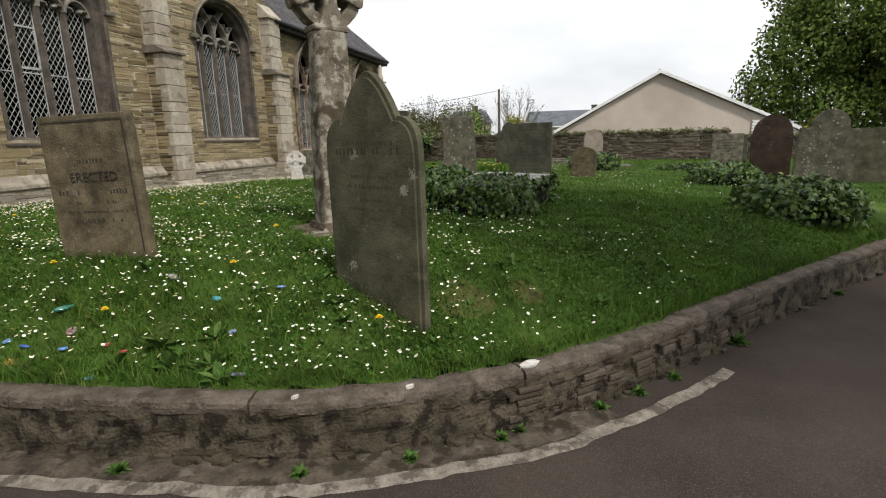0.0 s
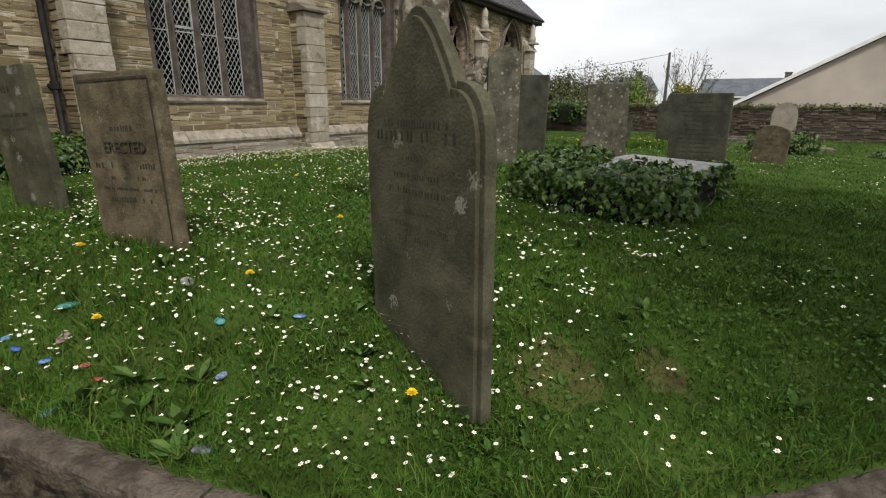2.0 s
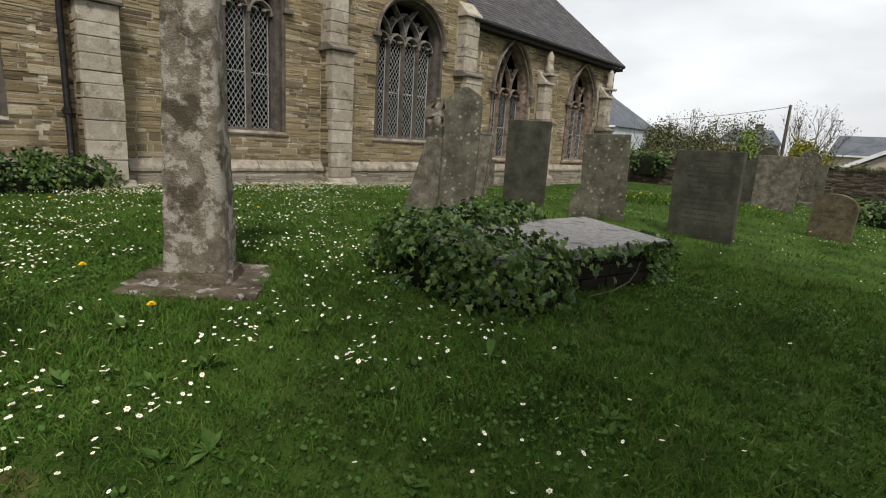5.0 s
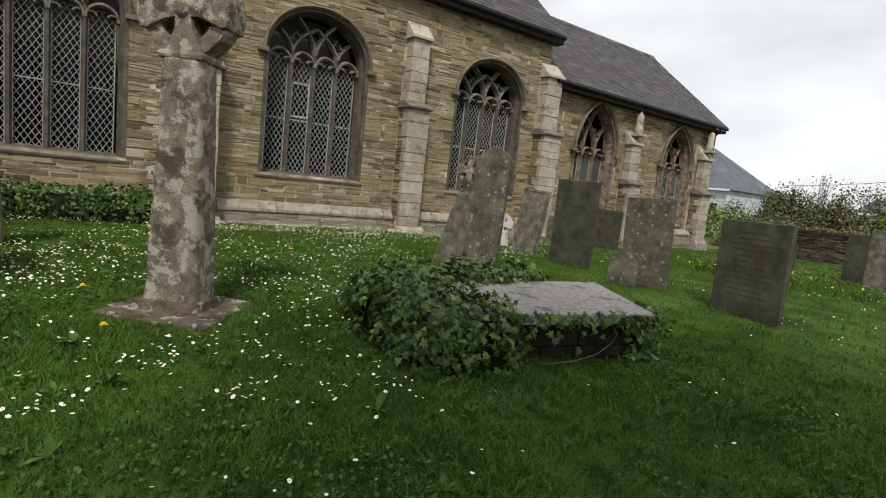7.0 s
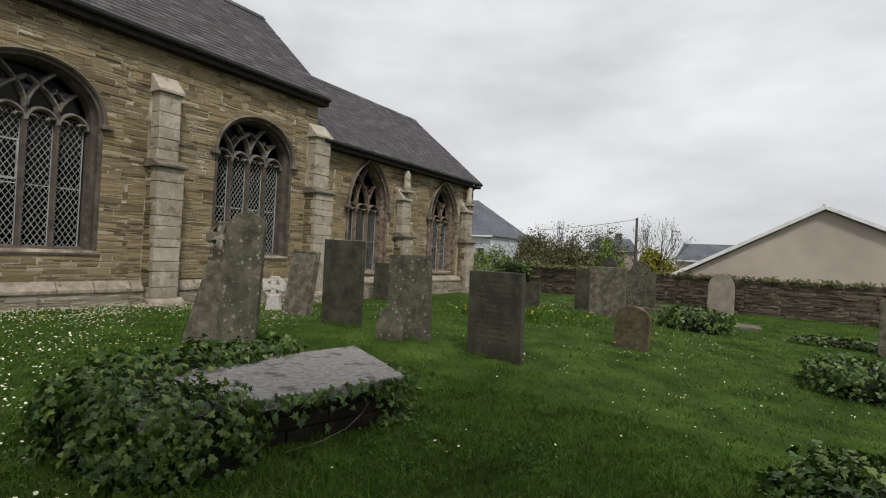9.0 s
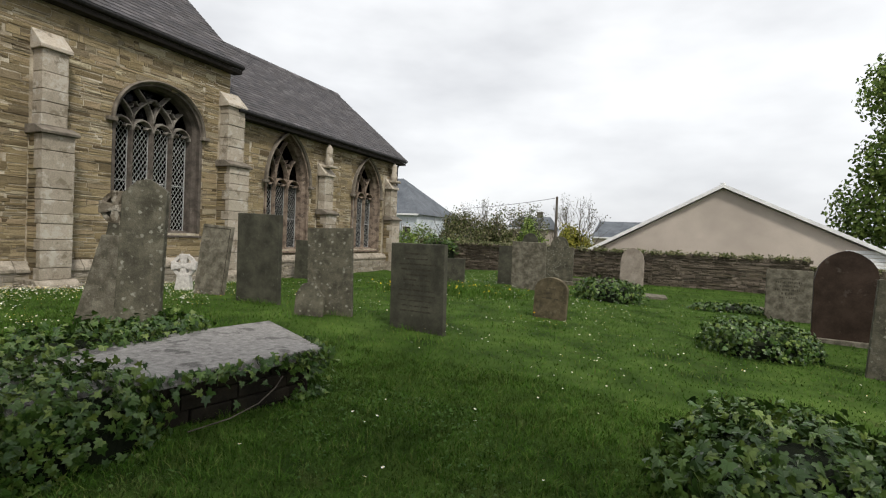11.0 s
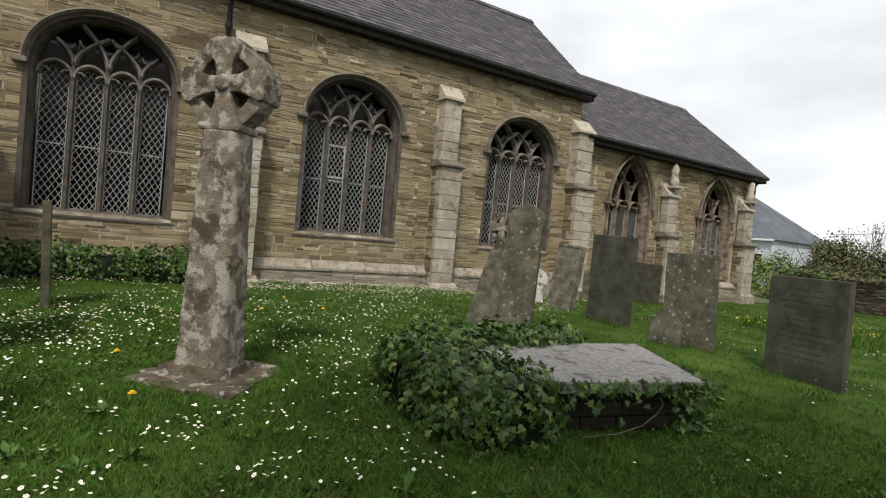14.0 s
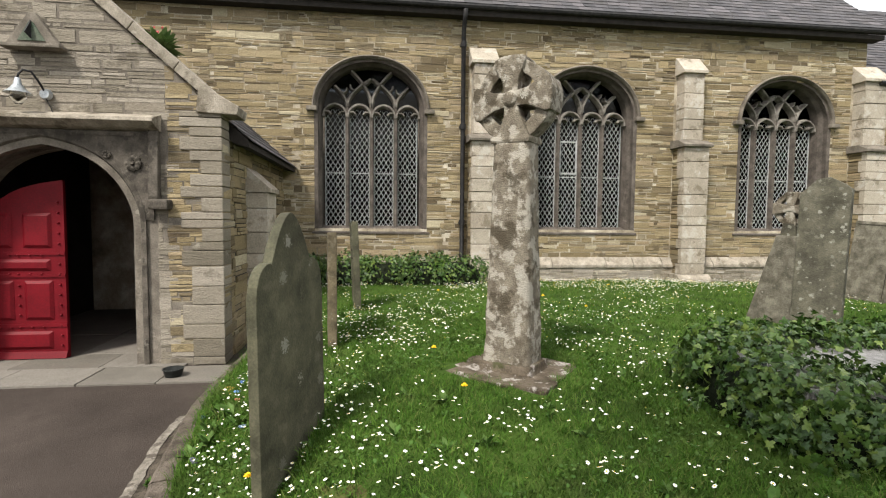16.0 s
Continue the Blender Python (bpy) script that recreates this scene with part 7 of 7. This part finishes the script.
# valerian growing on the porch roof
rosette("wall_plant", "leafy red-flowered plant growing on the porch roof edge", -5.0, 0.80, 3.72, 150, 0.30, 401, BLADE, surface("valerian_leaf", [(0.07, 0.12, 0.035), (0.14, 0.20, 0.07), (0.10, 0.16, 0.05)], pick="island", scale=9, fine=60, bump=0.1, rough=0.5))
g = Geo()
for k in range(9):
    bx, by, bz = -5.0 + rnd.uniform(-0.05, 0.05), 0.80 + rnd.uniform(-0.06, 0.06), 3.93 + rnd.uniform(-0.03, 0.05)
    g.tube([(bx, by, bz), (bx, by, bz + 0.012), (bx, by, bz + 0.024)], [0.006, 0.014, 0.005], 6)
tagged(make("red_blossom", g, surface("red_blossom_petal", [(0.40, 0.05, 0.07), (0.5, 0.1, 0.1)], scale=30, fine=90, bump=0.2)), "small red blossoms on the porch roof plant", "flower")

# ---- grass ----
def off_slab(x, y):
    """Off the foot of the cross, with a ragged edge that creeps over it."""
    c, s_ = math.cos(radians(50)), math.sin(radians(50))
    u, w = (x - CX) * c + (y - CY) * s_, -(x - CX) * s_ + (y - CY) * c
    return np.maximum(np.abs(u), np.abs(w)) > 0.36 + 0.05 * np.sin(9 * u + 4 * w) + 0.03 * np.sin(23 * w)


def blades(p, height, width, rng):
    n = len(p)
    a = rng.uniform(0, 2 * np.pi, n)
    lean = rng.uniform(0.25, 1.5, n) * height
    b = a + rng.normal(0, 0.8, n)
    z = ground_z(p[:, 0], p[:, 1]) - 0.008
    base = np.stack([p[:, 0], p[:, 1], z], -1)
    side = np.stack([-np.sin(a), np.cos(a), np.zeros(n)], -1) * (width / 2)[:, None]
    fwd = np.stack([np.cos(b), np.sin(b), np.zeros(n)], -1)
    midp = base + fwd * (0.3 * lean)[:, None]
    midp[:, 2] += 0.62 * height
    tip = base + fwd * lean[:, None]
    tip[:, 2] += height
    v = np.stack([base - side, base + side, midp + side * 0.7, midp - side * 0.7, tip], 1).reshape(-1, 3)
    tri = np.array([(0, 1, 2), (0, 2, 3), (3, 2, 4)])
    return v, (tri[None] + (np.arange(n) * 5)[:, None, None]).reshape(-1, 3)


rng = np.random.default_rng(500)
parts = []
worn = [(-0.62, 3.14, 0.26), (-0.28, 3.42, 0.16)]
for n, box, h, w, e in ((85000, (-0.6, 3.6, 4.6, 8.6), (0.014, 0.042), 0.0055, 0.13), (16000, (2.0, 3.6, 3.4, 5.2), (0.018, 0.052), 0.005, 0.13), (190000, (-4.6, 2.0, 2.0, 5.2), (0.014, 0.044), 0.0046, 0.13), (85000, (-8.6, 3.6, 1.9, 9.0), (0.02, 0.05), 0.0065, 0.13), (40000, (-8.6, 6.0, 9.0, 16.0), (0.02, 0.042), 0.011, 0.13), (22000, (-8.6, 9.0, 16.0, 24.5), (0.02, 0.05), 0.016, 0.13)):
    p = scatter(n, box[0], box[1], box[2], box[3], None, e)
    p = p[off_slab(p[:, 0], p[:, 1])]
    for wx, wy, wr in worn:
        p = p[(np.hypot(p[:, 0] - wx, (p[:, 1] - wy) * 1.3) + rng.normal(0, 0.10, len(p)) > wr) | (rng.random(len(p)) < 0.5)]
    tuft = 1 + 0.6 * np.clip(np.sin(3.3 * p[:, 0] + 1.2 * np.sin(2.7 * p[:, 1])) * np.sin(3.9 * p[:, 1]), 0, 1)
    parts.append(blades(p, rng.uniform(*h, len(p)) * tuft, w * rng.uniform(0.6, 1.3, len(p)), rng))
# splayed tufts of longer blades
tufts = scatter(2600, -4.6, 3.4, 2.1, 8.4, None, 0.2)
tufts = tufts[off_slab(tufts[:, 0], tufts[:, 1])]
q = np.repeat(tufts, 16, axis=0) + rng.normal(0, 0.016, (len(tufts) * 16, 2))
parts.append(blades(q, np.repeat(rng.uniform(0.04, 0.085, len(tufts)), 16) * rng.uniform(0.6, 1.1, len(q)), 0.0055 * rng.uniform(0.6, 1.3, len(q)), rng))
# a lush patch of long grass by the kerb
lush = scatter(150, -3.6, -1.2, 2.05, 2.75, lambda x, y: np.sin(3.1 * x + 2.0) + rng.normal(0, 0.5, x.shape) > -0.1, 0.17)
q = np.repeat(lush, 22, axis=0) + rng.normal(0, 0.03, (len(lush) * 22, 2))
parts.append(blades(q, np.repeat(rng.uniform(0.07, 0.13, len(lush)), 22) * rng.uniform(0.6, 1.1, len(q)), 0.006 * rng.uniform(0.6, 1.4, len(q)), rng))
# uncut grass with yellow flowers beyond the dark headstones
mead = scatter(420, -4.6, -0.9, 13.2, 17.2, lambda x, y: np.hypot((x + 2.8) / 1.7, (y - 15.2) / 1.8) + rng.normal(0, 0.15, x.shape) < 1, 0.3)
q = np.repeat(mead, 14, axis=0) + rng.normal(0, 0.06, (len(mead) * 14, 2))
parts.append(blades(q, rng.uniform(0.08, 0.2, len(q)), 0.012 * rng.uniform(0.6, 1.3, len(q)), rng))
tips = mead[::5] + rng.normal(0, 0.05, mead[::5].shape)
tips = np.concatenate([tips, (ground_z(tips[:, 0], tips[:, 1]) + rng.uniform(0.10, 0.18, len(tips)))[:, None]], 1)
v, f = leaves(tips, np.tile(np.array([0, -0.3, 1.0]), (len(tips), 1)), rng.uniform(0.02, 0.035, len(tips)), rng, CLUMP * np.array([1.5, 1.0]), CLUMP_TRI, 0.0)
tagged(soup("meadow_flowers", v, f, M_YELLOW), "small yellow flowers in uncut grass among the headstones", "flowers", kind="stuff")
# longer grass along the coping and at the foot of the stones
edge = []
for i in range(0, len(CURB_LINE)):
    q = CURB_LINE[i] + CURB_NORMAL[i] * 0.18
    if q.x < 5:
        edge.append(np.stack([q.x + rng.normal(0, 0.04, 26), q.y + rng.normal(0, 0.035, 26)], -1))
for x, y, w in ((-1.06, 2.93, 0.6), (-3.02, 2.95, 0.65), (-4.66, 3.10, 0.58), (-2.99, 7.67, 0.5), (-0.79, 9.67, 0.75), (-2.08, 9.72, 0.6), (-3.48, 9.8, 0.6), (0.1, 12.9, 0.55)):
    edge.append(np.stack([x + rng.uniform(-w / 2, w / 2, 260), y + rng.choice([-1, 1], 260) * rng.uniform(0.04, 0.11, 260)], -1))
for i in range(len(CURB_LINE)):
    q, nrm = CURB_LINE[i] + CURB_NORMAL[i] * 0.15, CURB_NORMAL[i]
    if -5.0 < q.x < -2.25 or 1.0 < q.x < 4.5:
        c = 60 if q.x < 0 else 34
        u = rng.normal(0, 0.05, (c, 2))
        edge.append(np.stack([q.x + u[:, 0], q.y + u[:, 1]], -1))
edge = np.concatenate(edge)
edge = edge[curb_distance(edge[:, 0], edge[:, 1]) > 0.09]
parts.append(blades(edge, rng.uniform(0.04, 0.11, len(edge)), 0.005 * rng.uniform(0.6, 1.3, len(edge)), rng))
vs, fs, o = [], [], 0
for v, f in parts:
    vs.append(v)
    fs.append(f + o)
    o += len(v)
tagged(soup("grass", np.concatenate(vs), np.concatenate(fs), M_GRASS), "short mown churchyard grass", "grass", kind="stuff")

# ---- single stones of the church wall that the path passes nearest ----
shapes = []
for k in range(20):
    r = random.Random(900 + k)
    g = Geo()
    v, f = stone_block(-0.5, 0.5, -0.5, 0.5, 0.0, 1.0, r, 0.02)
    g.add([(min(max(x, -0.4), 1.1), y * r.uniform(0.97, 1.0), z * r.uniform(0.93, 1.0)) for x, y, z in v], f)
    mesh = bpy.data.meshes.new("stone")
    mesh.from_pydata(g.v, [], g.f)
    mesh.materials.append(M_RUBBLE_PIECE if k < 10 else M_PORCH_STONE)
    shapes.append(mesh)
picked, used = [], {}
for row in NEAR_STONES:
    used[row[3].name] = used.get(row[3].name, 0) + 1
    if used[row[3].name] <= 300:
        picked.append(row)
for k, ((a, b, lo, hi), x, o, parent, material) in enumerate(picked):
    ob = new("stone", shapes[k % 10 + (10 if parent is porch else 0)])
    ob.parent = parent
    ob.location = (x, (a + b) / 2, (lo + hi) / 2)
    ob.scale = (o, b - a - 0.012, hi - lo - 0.010)
rest = [row for row in NEAR_STONES if row not in picked]
if rest:
    g = Geo()
    r = random.Random(77)
    for (a, b, lo, hi), x, o, parent, material in rest:
        g.add(*stone_block(a, b, lo, hi, x, o, r))
    tagged(make("masonry", g, M_RUBBLE, church), kind="stuff")
